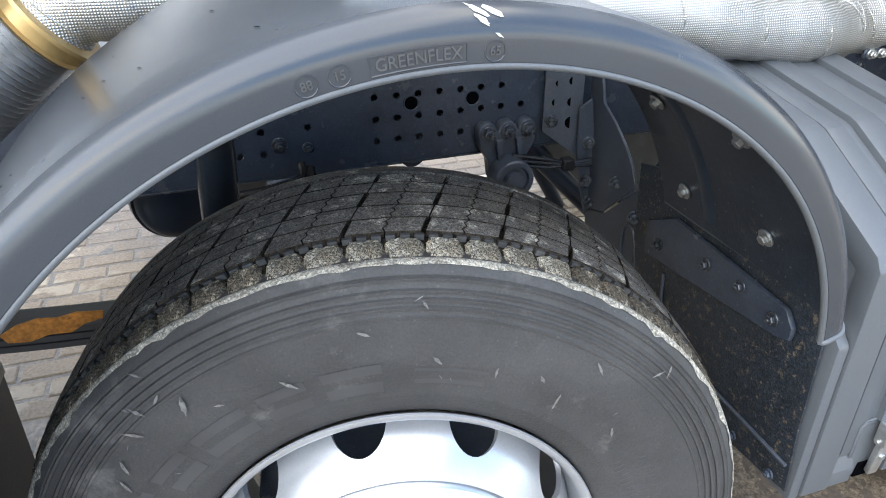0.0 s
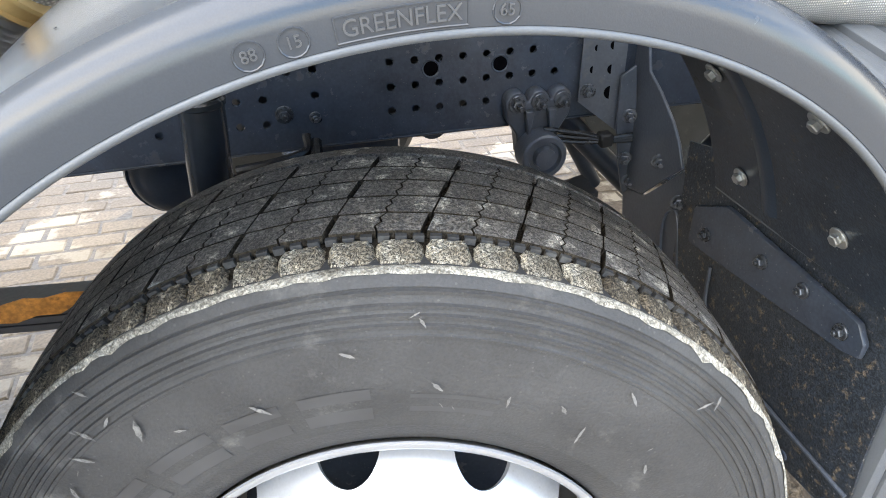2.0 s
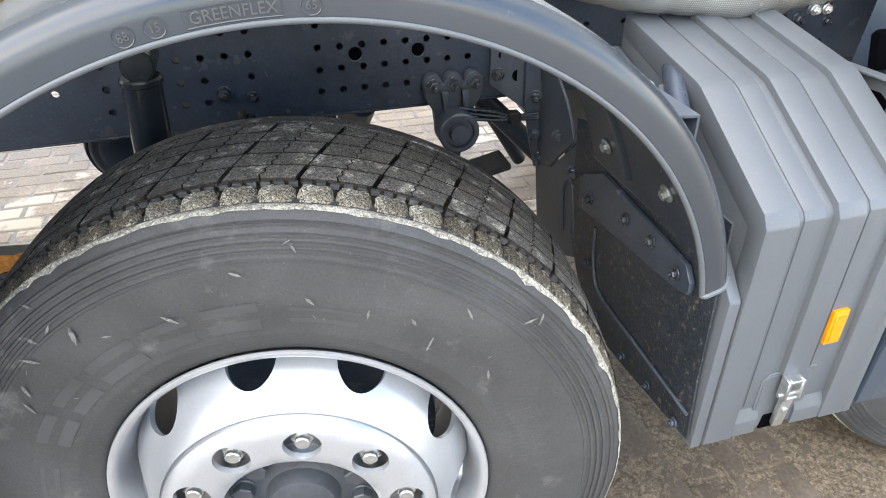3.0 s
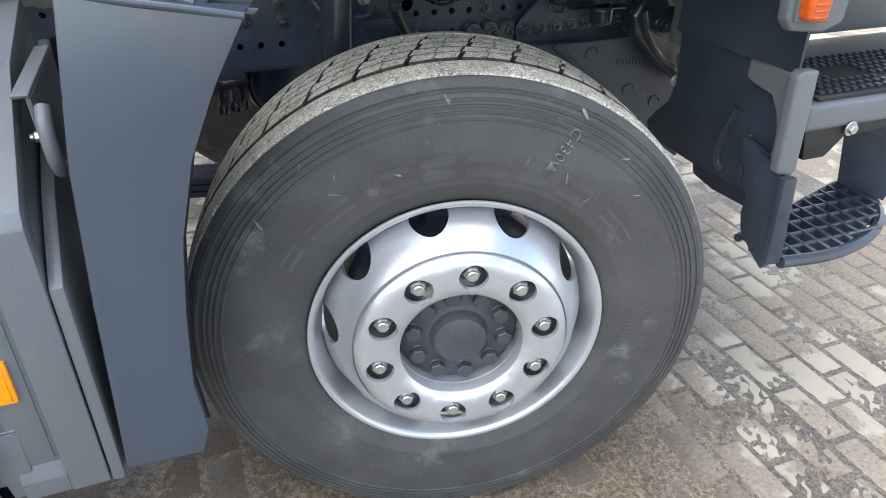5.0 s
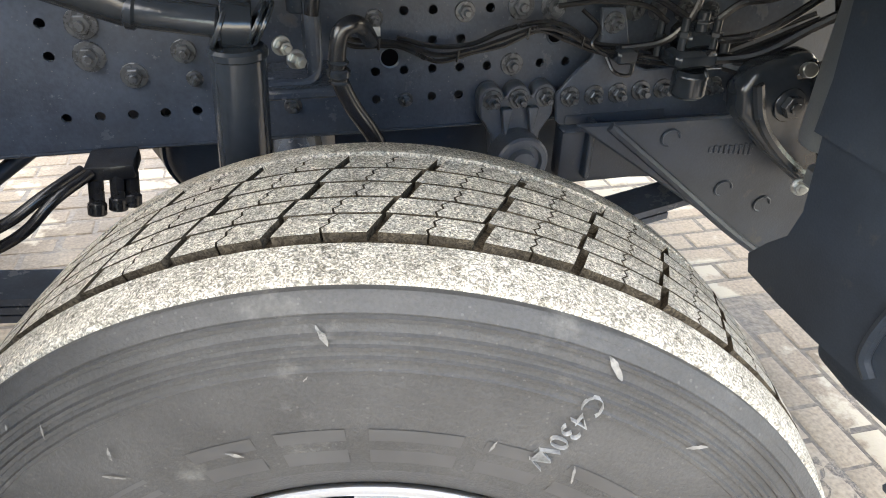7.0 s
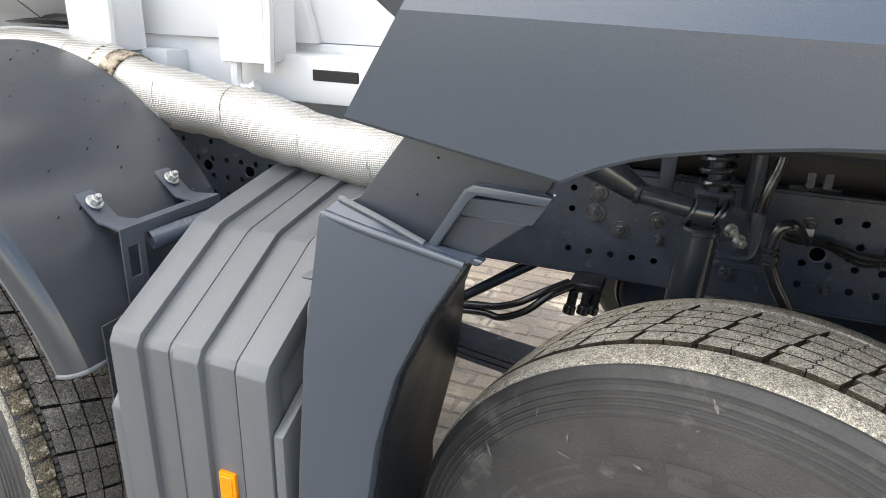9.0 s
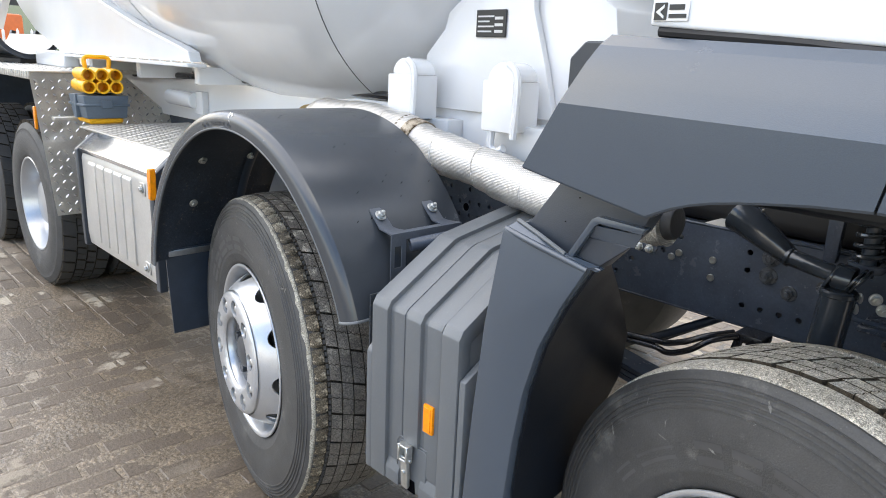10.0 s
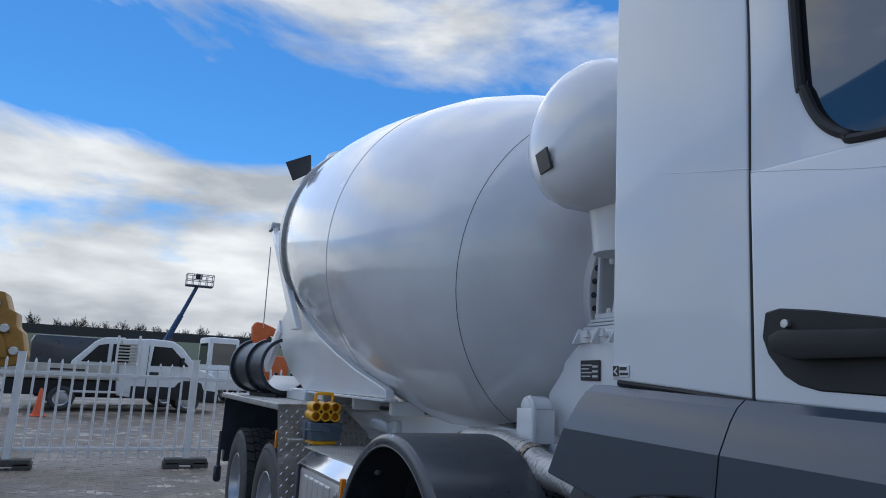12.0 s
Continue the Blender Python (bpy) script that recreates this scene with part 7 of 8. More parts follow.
part("tank_neck", neck, WHITE, truck, "round white outlet below the water tank", Matrix.Translation((-0.845, 0.53, 2.09)) @ Matrix.Rotation(radians(-90), 4, "X"))
part("tank_saddle", box(-0.99, -0.67, 1.15, 1.25, 1.80, 2.28, 0.01), WHITE, truck)

# ---- aluminium tank and chequer-plate deck ----
FT = [(0.03, 0.535), (0.022, 0.60), (0.022, 0.985), (0.035, 1.025), (0.115, 1.090), (0.70, 1.095), (0.70, 0.535)]
ft = part("fuel_tank", prism(FT, "x", -3.36, -2.445, 0.012, 3), TANKALU, truck, "brushed aluminium side tank with pressed ribs")
for i in range(5):
    x = -3.25 + 0.115 * i
    part("tank_rib", prism([(0.026, 0.575), (0.015, 0.582), (0.015, 0.965), (0.026, 0.985)], "x", x, x + 0.098, 0.003, 2), TANKALU, ft)
part("tank_cover", prism([(0.020, 1.010), (0.018, 1.030), (0.112, 1.104), (0.125, 1.100)], "x", -3.37, -2.435, 0.004, 2), POLISHED, ft, "bright bent cover strip")
for x in (-3.395, -2.45):
    part("tank_strap", prism([(0.015, 0.52), (0.008, 1.02), (0.10, 1.10), (0.13, 1.09), (0.05, 1.0), (0.05, 0.52)], "x", x - 0.02, x + 0.02, 0.004), GREY2, ft)
for z in (0.60, 0.95):
    part("tank_screw", hexbolt((-2.56, 0.014, z), (0, -1, 0), 0.011, 0.008, 0.0, 0.018), ZINC, ft)
    part("screw_plate", box(-2.585, -2.535, 0.0165, 0.022, z - 0.028, z + 0.028, 0.002), TANKALU, ft)
part("side_marker", box(-2.43, -2.405, -0.01, 0.02, 0.93, 1.06, 0.005), AMBER, truck, "amber side marker")


def lozenges(o, x_axis, y_axis, origin, nx, ny, pitch=0.034, lift=0.002, keep=None):
    """Raised five-bar chequer marks on a plate."""
    origin, u, v = Vector(origin), Vector(x_axis).normalized(), Vector(y_axis).normalized()
    w = u.cross(v)
    for i in range(nx):
        for j in range(ny):
            c = origin + u * (pitch * (i + .5)) + v * (pitch * (j + .5))
            if keep and not keep(c):
                continue
            d, e = ((u + v).normalized(), (u - v).normalized()) if (i + j) % 2 else ((u - v).normalized(), (u + v).normalized())
            a, b = 0.42 * pitch, 0.13 * pitch
            base = [c - d * a, c - e * b, c + d * a, c + e * b]
            q = [o.verts.new(p) for p in base]
            t = o.verts.new(c + w * lift)
            for k in range(4):
                o.faces.new((q[k], q[(k + 1) % 4], t))
    return o


dk = part("chequer_deck", box(-3.66, -2.40, 0.115, 0.72, 1.098, 1.108, 0.002), ALU, truck, "aluminium chequer-plate deck")
part("chequer_pattern", lozenges(bmesh.new(), (1, 0, 0), (0, 1, 0), (-3.65, 0.12, 1.1085), 36, 17, 0.034, 0.003), ALU, dk)["kind"] = "stuff"
rf = part("rear_mudguard", box(-6.95, -4.16, 0.02, 0.78, 1.362, 1.375, 0.003), ALU, truck, "chequer-plate rear mudguard")
part("chequer_pattern", lozenges(bmesh.new(), (1, 0, 0), (0, 1, 0), (-6.93, 0.03, 1.3755), 52, 13, 0.053, 0.006), ALU, rf)["kind"] = "stuff"
side_skirt = box(-6.95, -4.16, 0.018, 0.03, 1.325, 1.372, 0.002)
part("mudguard_edge", side_skirt, ALU, rf)
rim_teeth = bmesh.new()
for i in range(62):
    x = -6.93 + 0.0445 * i
    box(x, x + 0.026, 0.010, 0.022, 1.328, 1.370, 0.002, bm=rim_teeth)
part("edge_ribs", rim_teeth, ALU, rf)
o = bmesh.new()
v = [o.verts.new(p) for p in ((-4.17, 0.02, 1.372), (-4.17, 0.56, 1.340), (-4.08, 0.78, 1.12), (-4.02, 0.78, 0.98), (-4.02, 0.02, 0.98))]
o.faces.new(v)
w = [o.verts.new(p) for p in ((-4.02, 0.02, 0.98), (-4.02, 0.78, 0.98), (-3.88, 0.78, 0.58), (-3.88, 0.02, 0.58))]
o.faces.new(w)
bmesh.ops.solidify(o, geom=o.faces[:], thickness=0.006)
fpnl = part("mudguard_front", o, ALU, truck, "tread-plate front of the rear mudguard")
up_ = Vector((-0.15, 0, 0.392)).normalized()
part("chequer_pattern", lozenges(bmesh.new(), (0, 1, 0), up_, Vector((-4.014, 0.025, 0.985)), 18, 9, 0.042, 0.005, lambda c: c.y < 0.56 + 1.0 * (1.345 - c.z) and c.z < 1.355), POLISHED, fpnl)["kind"] = "stuff"
up2 = Vector((-0.14, 0, 0.40)).normalized()
part("chequer_pattern", lozenges(bmesh.new(), (0, 1, 0), up2, Vector((-3.872, 0.025, 0.585)), 18, 9, 0.042, 0.005), POLISHED, fpnl)["kind"] = "stuff"
for y, z in ((0.045, 1.30), (0.045, 0.95), (0.045, 0.65), (0.30, 1.32), (0.52, 1.31), (0.70, 1.12)):
    part("panel_rivet", rod((-4.0 + 0.38 * (0.98 - z), y, z), (-3.985 + 0.38 * (0.98 - z), y, z), 0.008, n=10), ALU, fpnl)
part("mudguard_inner", sheet([[(-6.93, 0.05, 1.36), (-6.93, 0.78, 1.36)], [(-6.96, 0.05, 0.75), (-6.96, 0.78, 0.75)]], 0.006), LINER, truck)
part("mudguard_back", sheet([[(-6.93, 0.79, 1.36), (-4.16, 0.79, 1.36)], [(-6.93, 0.79, 0.95), (-4.16, 0.79, 0.95)]], 0.006), LINER, truck)
part("side_marker", box(-4.10, -4.075, 0.005, 0.02, 1.05, 1.18, 0.004), AMBER, truck, "amber side marker")
tl = box(-7.12, -7.0, 0.10, 0.40, 0.62, 0.82, 0.01)
box(-7.10, -7.02, 0.02, 0.10, 0.40, 0.58, 0.02, bm=tl)
rod((-7.05, 0.06, 0.55), (-7.05, 0.06, 0.95), 0.02, n=10, bm=tl)
part("rear_bumper", tl, GREY2, truck, "rear bumper with lamp bracket")

# ---- discharge chute and rear frame ----
SP = [(-6.25, 2.06), (-5.75, 2.28), (-5.45, 2.30), (-5.0, 2.10), (-4.55, 1.93), (-4.0, 1.77), (-3.5, 1.645), (-3.0, 1.545), (-2.90, 1.520), (-2.88, 1.472), (-4.85, 1.468), (-5.45, 1.62), (-5.80, 1.78)]
rfp = part("rear_frame", prism(SP, "y", 0.40, 0.46, 0.008, 2), WHITE, truck, "white welded rear drum support frame", smooth=8)
part("frame_plate", prism(SP, "y", 1.94, 2.00, 0.008, 2), WHITE, rfp)
part("frame_beam", box(-6.25, -5.95, 0.46, 1.94, 1.90, 2.06, 0.01), WHITE, rfp)
part("frame_brace", prism([(-6.20, 2.05), (-6.05, 2.16), (-5.95, 2.02), (-6.55, 1.62), (-6.68, 1.75)], "y", 0.38, 0.44, 0.01, 2), WHITE, rfp)
part("frame_brace", prism([(-6.02, 1.95), (-5.88, 2.02), (-5.15, 1.50), (-5.30, 1.42)], "y", 0.56, 0.62, 0.01, 2), WHITE, rfp)
part("frame_foot", box(-5.35, -4.70, 0.36, 0.46, 1.376, 1.48, 0.01), WHITE, rfp)
part("frame_flange", box(-4.85, -2.85, 0.37, 0.47, 1.448, 1.466, 0.004), WHITE, rfp)
for x in (-4.55, -3.75, -3.0):
    part("frame_stay", box(x, x + 0.05, 0.47, 0.78, 1.362, 1.448, 0.006), WHITE, rfp)
part("frame_strut", prism([(-5.10, 2.00), (-4.90, 2.00), (-6.38, 3.22), (-6.50, 3.22)], "y", 0.29, 0.35, 0.006), WHITE, rfp, "white slanting hopper strut")
part("strut_bracket", box(-6.52, -6.36, 0.27, 0.37, 3.18, 3.27, 0.01), STEEL, rfp)
part("frame_strut", prism([(-5.10, 2.00), (-4.90, 2.00), (-6.38, 3.22), (-6.50, 3.22)], "y", 2.05, 2.11, 0.006), WHITE, rfp)
part("stay_rope", rod((-6.45, 0.30, 3.0), (-6.55, 0.32, 2.1), 0.006, n=6), STEEL, rfp)
hop = lathe([(0.62, 0.0), (0.60, -0.02), (0.35, 0.55), (0.33, 0.55), (0.57, -0.02)], 40)
part("hopper", hop, WHITE, truck, "white charging hopper", Matrix.Translation((-6.75, 1.3, 3.75)) @ Matrix.Rotation(radians(-90), 4, "X") @ Matrix.Rotation(radians(180), 4, "Y"))
part("hopper_flap", sheet([[(-5.50, 0.28, 3.53), (-5.35, 0.42, 3.60)], [(-5.62, 0.22, 3.74), (-5.42, 0.42, 3.80)]], 0.02), BLACK, truck, "black rubber hopper flap")
# chute segment: an open half pipe with three dark hoops
CH = Matrix.Translation((-5.78, 0.275, 1.676)) @ Matrix.Rotation(radians(14), 4, "Z")


def half_pipe(r, x0, x1, a0, a1, thick=0.012, n=28):
    o = bmesh.new()
    prev = None
    for i in range(n + 1):
        a = radians(a0 + (a1 - a0) * i / n)
        cur = [o.verts.new((x, rr * math.cos(a), rr * math.sin(a))) for x, rr in ((x0, r), (x1, r), (x1, r - thick), (x0, r - thick))]
        if prev:
            for q in range(4):
                o.faces.new((prev[q], prev[(q + 1) % 4], cur[(q + 1) % 4], cur[q]))
        else:
            o.faces.new(cur)
        prev = cur
    o.faces.new(prev[::-1])
    return o


chute = thing("chute", "black open chute trough with hoops lying on the rear mudguard", "chute", TRUCK @ CH)
part("trough", half_pipe(0.243, -0.36, 0.34, 112, 338, 0.008), GREY2, chute, "black half-pipe trough")
part("trough_lining", half_pipe(0.2345, -0.355, 0.335, 113, 337, 0.003), TANKALU, chute, "bright inside of the trough")
for x in (-0.37, -0.02, 0.31):
    part("hoop", half_pipe(0.268, x, x + 0.03, 104, 345, 0.032), GREY2, chute, "dark hoop")
part("foot", box(-0.30, 0.30, -0.06, 0.06, -0.300, -0.262, 0.006), BLACK, chute)

# ---- wheel chocks on the deck ----
part("chock_holder", box(-3.99, -3.93, 0.07, 0.41, 1.11, 1.13, 0.003), ALU, truck)


def chock(m):
    c = thing("wheel_chock", "yellow plastic wheel chock with round holes, stowed in a grey holder", "wheel chock", m, "wheel chocks")
    for j in range(2):
        for i in range(3):
            a, b = -0.052 + 0.052 * i, 0.035 + 0.048 * j
            tube_ = bmesh.new()
            n = 12
            ro = [[tube_.verts.new((x, a + r * math.cos(2 * math.pi * k / n), b + r * math.sin(2 * math.pi * k / n))) for k in range(n)] for x, r in ((-0.10 - 0.05 * (1 - j), 0.0275), (0.085, 0.0275), (0.085, 0.0205), (0.0, 0.0205))]
            for p, q in zip(ro, ro[1:]):
                for k in range(n):
                    tube_.faces.new((p[k], p[(k + 1) % n], q[(k + 1) % n], q[k]))
            tube_.faces.new(ro[-1]), tube_.faces.new(ro[0])
            part("cell", tube_, YELLOW, c)
    part("chock_grip", tube([(0.0, -0.045, 0.105), (0.0, -0.045, 0.150), (0.0, 0.0, 0.155), (0.0, 0.045, 0.150), (0.0, 0.045, 0.105)], 0.009, 8), YELLOW, c)
    return c


bin_ = thing("chock_tray", "grey-blue plastic tray holding yellow wheel chocks", "tray", TRUCK @ Matrix.Translation((-3.82, 0.275, 1.1085)))
part("tray_body", prism([(-0.105, 0.03), (-0.120, 0.155), (0.120, 0.155), (0.105, 0.03)], "x", -0.12, 0.13, 0.008, 2), BLUEBIN, bin_)
part("tray_band", box(-0.125, 0.136, -0.124, 0.124, 0.095, 0.110, 0.004), BLUEBIN, bin_)
part("tray_foot", box(-0.10, 0.115, -0.09, 0.09, 0.0, 0.035, 0.010), YELLOW, bin_, "yellow base of chock")
part("tray_strap", box(-0.02, 0.02, -0.128, 0.128, 0.03, 0.160, 0.003), BLUEBIN, bin_)
part("tray_latch", box(0.128, 0.142, -0.03, 0.03, 0.085, 0.130, 0.004), BLUEBIN, bin_)
chock(TRUCK @ Matrix.Translation((-3.80, 0.275, 1.262)) @ Matrix.Rotation(radians(-6), 4, "Z") @ Matrix.Scale(1.32, 4))
# ---- yard ----
def paver_material():
    """Grey-brown bricks, wet in broad patches, with cream dry sediment in patches of their own."""
    m = bpy.data.materials.new("brick_paver")
    m.use_nodes = True
    n, l = m.node_tree.nodes, m.node_tree.links
    b = n["Principled BSDF"]
    geo = n.new("ShaderNodeNewGeometry")
    info = n.new("ShaderNodeObjectInfo")
    plus = n.new("ShaderNodeMath")
    frac = n.new("ShaderNodeMath")
    frac.operation = "FRACT"
    l.new(info.outputs["Random"], plus.inputs[0]), l.new(geo.outputs["Random Per Island"], plus.inputs[1]), l.new(plus.outputs[0], frac.inputs[0])

    def noise_(scale, detail, rough=0.5, off=0.0):
        mp = n.new("ShaderNodeMapping")
        mp.inputs["Location"].default_value = (off, off * 0.7, 0)
        t = n.new("ShaderNodeTexNoise")
        t.inputs["Scale"].default_value, t.inputs["Detail"].default_value, t.inputs["Roughness"].default_value = scale, detail, rough
        l.new(geo.outputs["Position"], mp.inputs["Vector"]), l.new(mp.outputs[0], t.inputs["Vector"])
        return t.outputs["Fac"]

    def ramp(v, a, b_, lo=0.0, hi=1.0):
        t = n.new("ShaderNodeMapRange")
        t.inputs["From Min"].default_value, t.inputs["From Max"].default_value = a, b_
        t.inputs["To Min"].default_value, t.inputs["To Max"].default_value = lo, hi
        l.new(v, t.inputs["Value"])
        return t.outputs[0]

    def mix_(fac, c0, c1, mode="MIX"):
        t = n.new("ShaderNodeMix")
        t.data_type, t.blend_type = "RGBA", mode
        if isinstance(fac, float):
            t.inputs[0].default_value = fac
        else:
            l.new(fac, t.inputs[0])
        for k, c in ((6, c0), (7, c1)):
            if isinstance(c, tuple):
                t.inputs[k].default_value = (*c, 1)
            else:
                l.new(c, t.inputs[k])
        return t.outputs[2]
    # the dry side of the yard: under the truck and ahead of its front wheel
    place = n.new("ShaderNodeSeparateXYZ")
    l.new(geo.outputs["Position"], place.inputs[0])
    def most(a, b_):
        t = n.new("ShaderNodeMath")
        t.operation = "MAXIMUM"
        l.new(a, t.inputs[0]), l.new(b_, t.inputs[1])
        return t
    wander = n.new("ShaderNodeMath")
    wander.operation = "MULTIPLY_ADD"
    wander.inputs[1].default_value = 5.0
    l.new(noise_(0.55, 6, 0.6, 7.0), wander.inputs[0]), l.new(place.outputs["X"], wander.inputs[2])
    dry = most(ramp(wander.outputs[0], 2.35, 3.6), ramp(place.outputs["Y"], 0.6, 1.6, 0.0, 0.45))
    dry = most(dry.outputs[0], ramp(place.outputs["X"], -6.0, -9.5, 0.0, 0.24))

    def lift(v, k):
        t = n.new("ShaderNodeMath")
        t.operation = "MULTIPLY_ADD"
        t.inputs[1].default_value = k
        l.new(dry.outputs[0], t.inputs[0]), l.new(v, t.inputs[2])
        return t.outputs[0]
    wet = ramp(lift(noise_(0.45, 5, 0.6), 0.30), 0.53, 0.70)
    cream = ramp(lift(noise_(2.6, 8, 0.62, 4.0), 0.075), 0.585, 0.62)
    zone = n.new("ShaderNodeMath")
    zone.operation = "MULTIPLY"
    l.new(cream, zone.inputs[0]), l.new(ramp(lift(noise_(0.16, 2, 0.5, 1.0), 0.25), 0.46, 0.56), zone.inputs[1])
    cream = zone.outputs[0]
    col = mix_(frac.outputs[0], (0.235, 0.188, 0.142), (0.285, 0.232, 0.180))
    col = mix_(wet, mix_(1.0, col, (0.44, 0.42, 0.41), "MULTIPLY"), col)
    col = mix_(ramp(lift(noise_(1.1, 6, 0.6, 2.0), 0.14), 0.56, 0.70, 0.0, 0.6), col, (0.36, 0.295, 0.225))
    col = mix_(0.55, col, mix_(ramp(noise_(90, 4), 0.3, 0.7), (0.55, 0.55, 0.55), (1.35, 1.35, 1.35)), "MULTIPLY")
    col = mix_(cream, col, (0.43, 0.375, 0.295))
    l.new(col, b.inputs["Base Color"])
    l.new(ramp(wet, 0, 1, 0.46, 0.85), b.inputs["Roughness"])
    b.inputs["Specular IOR Level"].default_value = 0.35
    u = n.new("ShaderNodeBump")
    u.inputs["Strength"].default_value, u.inputs["Distance"].default_value = 0.6, 0.004
    l.new(noise_(70, 6, 0.62), u.inputs["Height"]), l.new(u.outputs[0], b.inputs["Normal"])
    return m


PAVER = paver_material()
g = bmesh.new()
v = [g.verts.new(p) for p in ((-900, -700, -0.0058), (700, -700, -0.0058), (700, 700, -0.0058), (-900, 700, -0.0058))]
g.faces.new(v)
ground = new("ground", finish(g, "ground", PAVER))
tagged(ground, "brown wet dust and sand between the yard's bricks", "ground", kind="structure")

BED = material("dark_wet_mud", (0.120, 0.095, 0.070), 0.5, vary=0.45, scale=9, grain=0.9, grain_scale=60, dirt=(0.21, 0.175, 0.135), dirt_amount=0.45, dirt_scale=14)
g = bmesh.new()
g.faces.new([g.verts.new(p) for p in ((-15.0, -5.4, -0.0030), (2.4, -5.4, -0.0030), (2.4, 4.0, -0.0030), (-15.0, 4.0, -0.0030))])
tagged(new("mud_bed", finish(g, "mud_bed", BED)), "dark wet mud in the joints between the bricks", "ground", kind="structure")

rnd = random.Random(12)


def brick_mesh(lx, ly):
    o = bmesh.new()
    rings = []
    for e, h in ((0.0, -0.03), (0.0, -0.010), (0.003, -0.004), (0.010, 0.0)):
        rings.append([o.verts.new((a * (lx / 2 - e) * (1 - 0.02 * b), b * (ly / 2 - e), h)) for a, b in ((-1, -1), (1, -1), (1, 1), (-1, 1))])
    o.faces.new(rings[-1])
    for a, b in zip(rings, rings[1:]):
        for i in range(4):
            o.faces.new((a[i], a[(i + 1) % 4], b[(i + 1) % 4], b[i]))
    return finish(o, "brick", PAVER, 30)


pav = tagged(new("pavement"), "worn brick paving with wet and dry patches", "pavement", kind="structure")
LONG_Y = brick_mesh(0.100, 0.204)
near, rest = [], []
for i in range(int(5.6 / 0.104)):
    x = -3.2 + 0.104 * (i + .5)
    for j in range(int(9.2 / 0.208)):
        y = -4.6 + 0.208 * (j + .5 + (0.5 if i % 2 else 0))
        if y > 1.05:
            continue
        p = (x + rnd.uniform(-.002, .002), y + rnd.uniform(-.002, .002), rnd.uniform(-0.002, 0.0015), rnd.uniform(-.010, .010))
        (near if (0.55 < x < 2.0 and -1.0 < y < 0.9) or (-1.2 < x < -0.3 and -0.5 < y < 0.6) else rest).append(p + (0,))
for j in range(int(9.2 / 0.104)):
    y = -5.4 + 0.104 * (j + .5)
    for i in range(int(11.8 / 0.208)):
        x = -15.0 + 0.208 * (i + .5 + (0.5 if j % 2 else 0))
        rest.append((x + rnd.uniform(-.003, .003), y + rnd.uniform(-.003, .003), rnd.uniform(-0.0025, 0.0015), rnd.uniform(-.010, .010), 1))
for j in range(28):
    y = 1.19 + 0.104 * (j + .5)
    for i in range(int(5.6 / 0.208)):
        x = -3.2 + 0.208 * (i + .5 + (0.5 if j % 2 else 0))
        rest.append((x + rnd.uniform(-.002, .002), y + rnd.uniform(-.002, .002), rnd.uniform(-0.0015, 0.0010), rnd.uniform(-.006, .006), 1))
for p in near[:300]:
    o = new("brick", LONG_Y)
    o.parent = pav
    o.matrix_basis = Matrix.Translation(p[:3]) @ Matrix.Rotation(p[3], 4, "Z")
V, F = [], []
for x, y, z, a, k in rest + near[300:]:
    lx, ly = (0.204, 0.100) if k else (0.100, 0.204)
    s0, c0 = math.sin(a), math.cos(a)
    q = len(V)
    tx, ty = rnd.uniform(-.022, .022), rnd.uniform(-.022, .022)
    wx, wy = [rnd.uniform(-0.001, 0.005) for _ in range(4)], [rnd.uniform(-0.001, 0.006) for _ in range(4)]
    for e, hh in ((0.0, -0.010), (0.002, -0.0035), (0.008, 0.0)):
        for c_, (sx, sy) in enumerate(((-1, -1), (1, -1), (1, 1), (-1, 1))):
            u, w = sx * (lx / 2 - e - wx[c_]), sy * (ly / 2 - e - wy[c_])
            V.append((x + u * c0 - w * s0, y + u * s0 + w * c0, z + hh + tx * u + ty * w))
    F.append((q + 8, q + 9, q + 10, q + 11))
    for i in range(4):
        F.append((q + i, q + (i + 1) % 4, q + 4 + (i + 1) % 4, q + 4 + i))
        F.append((q + 4 + i, q + 4 + (i + 1) % 4, q + 8 + (i + 1) % 4, q + 8 + i))
me = bpy.data.meshes.new("bricks")
me.from_pydata(V, [], F)
me.materials.append(PAVER)
br_ = new("bricks", me)
br_.parent = pav
tagged(br_, kind="stuff")

# a drift of wet sand over the bricks beside the equipment box
SAND = material("wet_brown_silt", (0.150, 0.116, 0.082), 0.34, vary=0.30, scale=2.2, grain=1.0, grain_scale=60, dirt=(0.088, 0.064, 0.042), dirt_amount=0.44, dirt_scale=4.0, crumb=0.40, crumb_scale=70)
V, F, NXS, NYS = [], [], 450, 180
rough_ = random.Random(77)
for i in range(NXS):
    for j in range(NYS):
        x, y = -4.60 + 6.95 * i / (NXS - 1), -1.90 + 2.75 * j / (NYS - 1)
        edge = min(i / 9, (NXS - 1 - i) / 12, j / 10, (NYS - 1 - j) / 10, 1.0)
        near_box = math.exp(-((x + 0.45) / 0.75) ** 2 - ((y + 0.35) / 0.65) ** 2)
        z = -0.0008 + 0.0042 * near_box + 0.0010 * math.sin(2.3 * x + 3.1 * y) + 0.0008 * math.sin(5.1 * x - 3.7 * y + 1) + 0.0007 * math.sin(13 * x + 9 * y) + 0.0006 * math.sin(17 * y - 21 * x) + rough_.uniform(-0.0011, 0.0011)
        z -= 0.0008 * min(1.0, max(0.0, (x - 0.35) / 0.5))
        V.append((x, y, z - 0.012 * (1 - edge) ** 1.5))
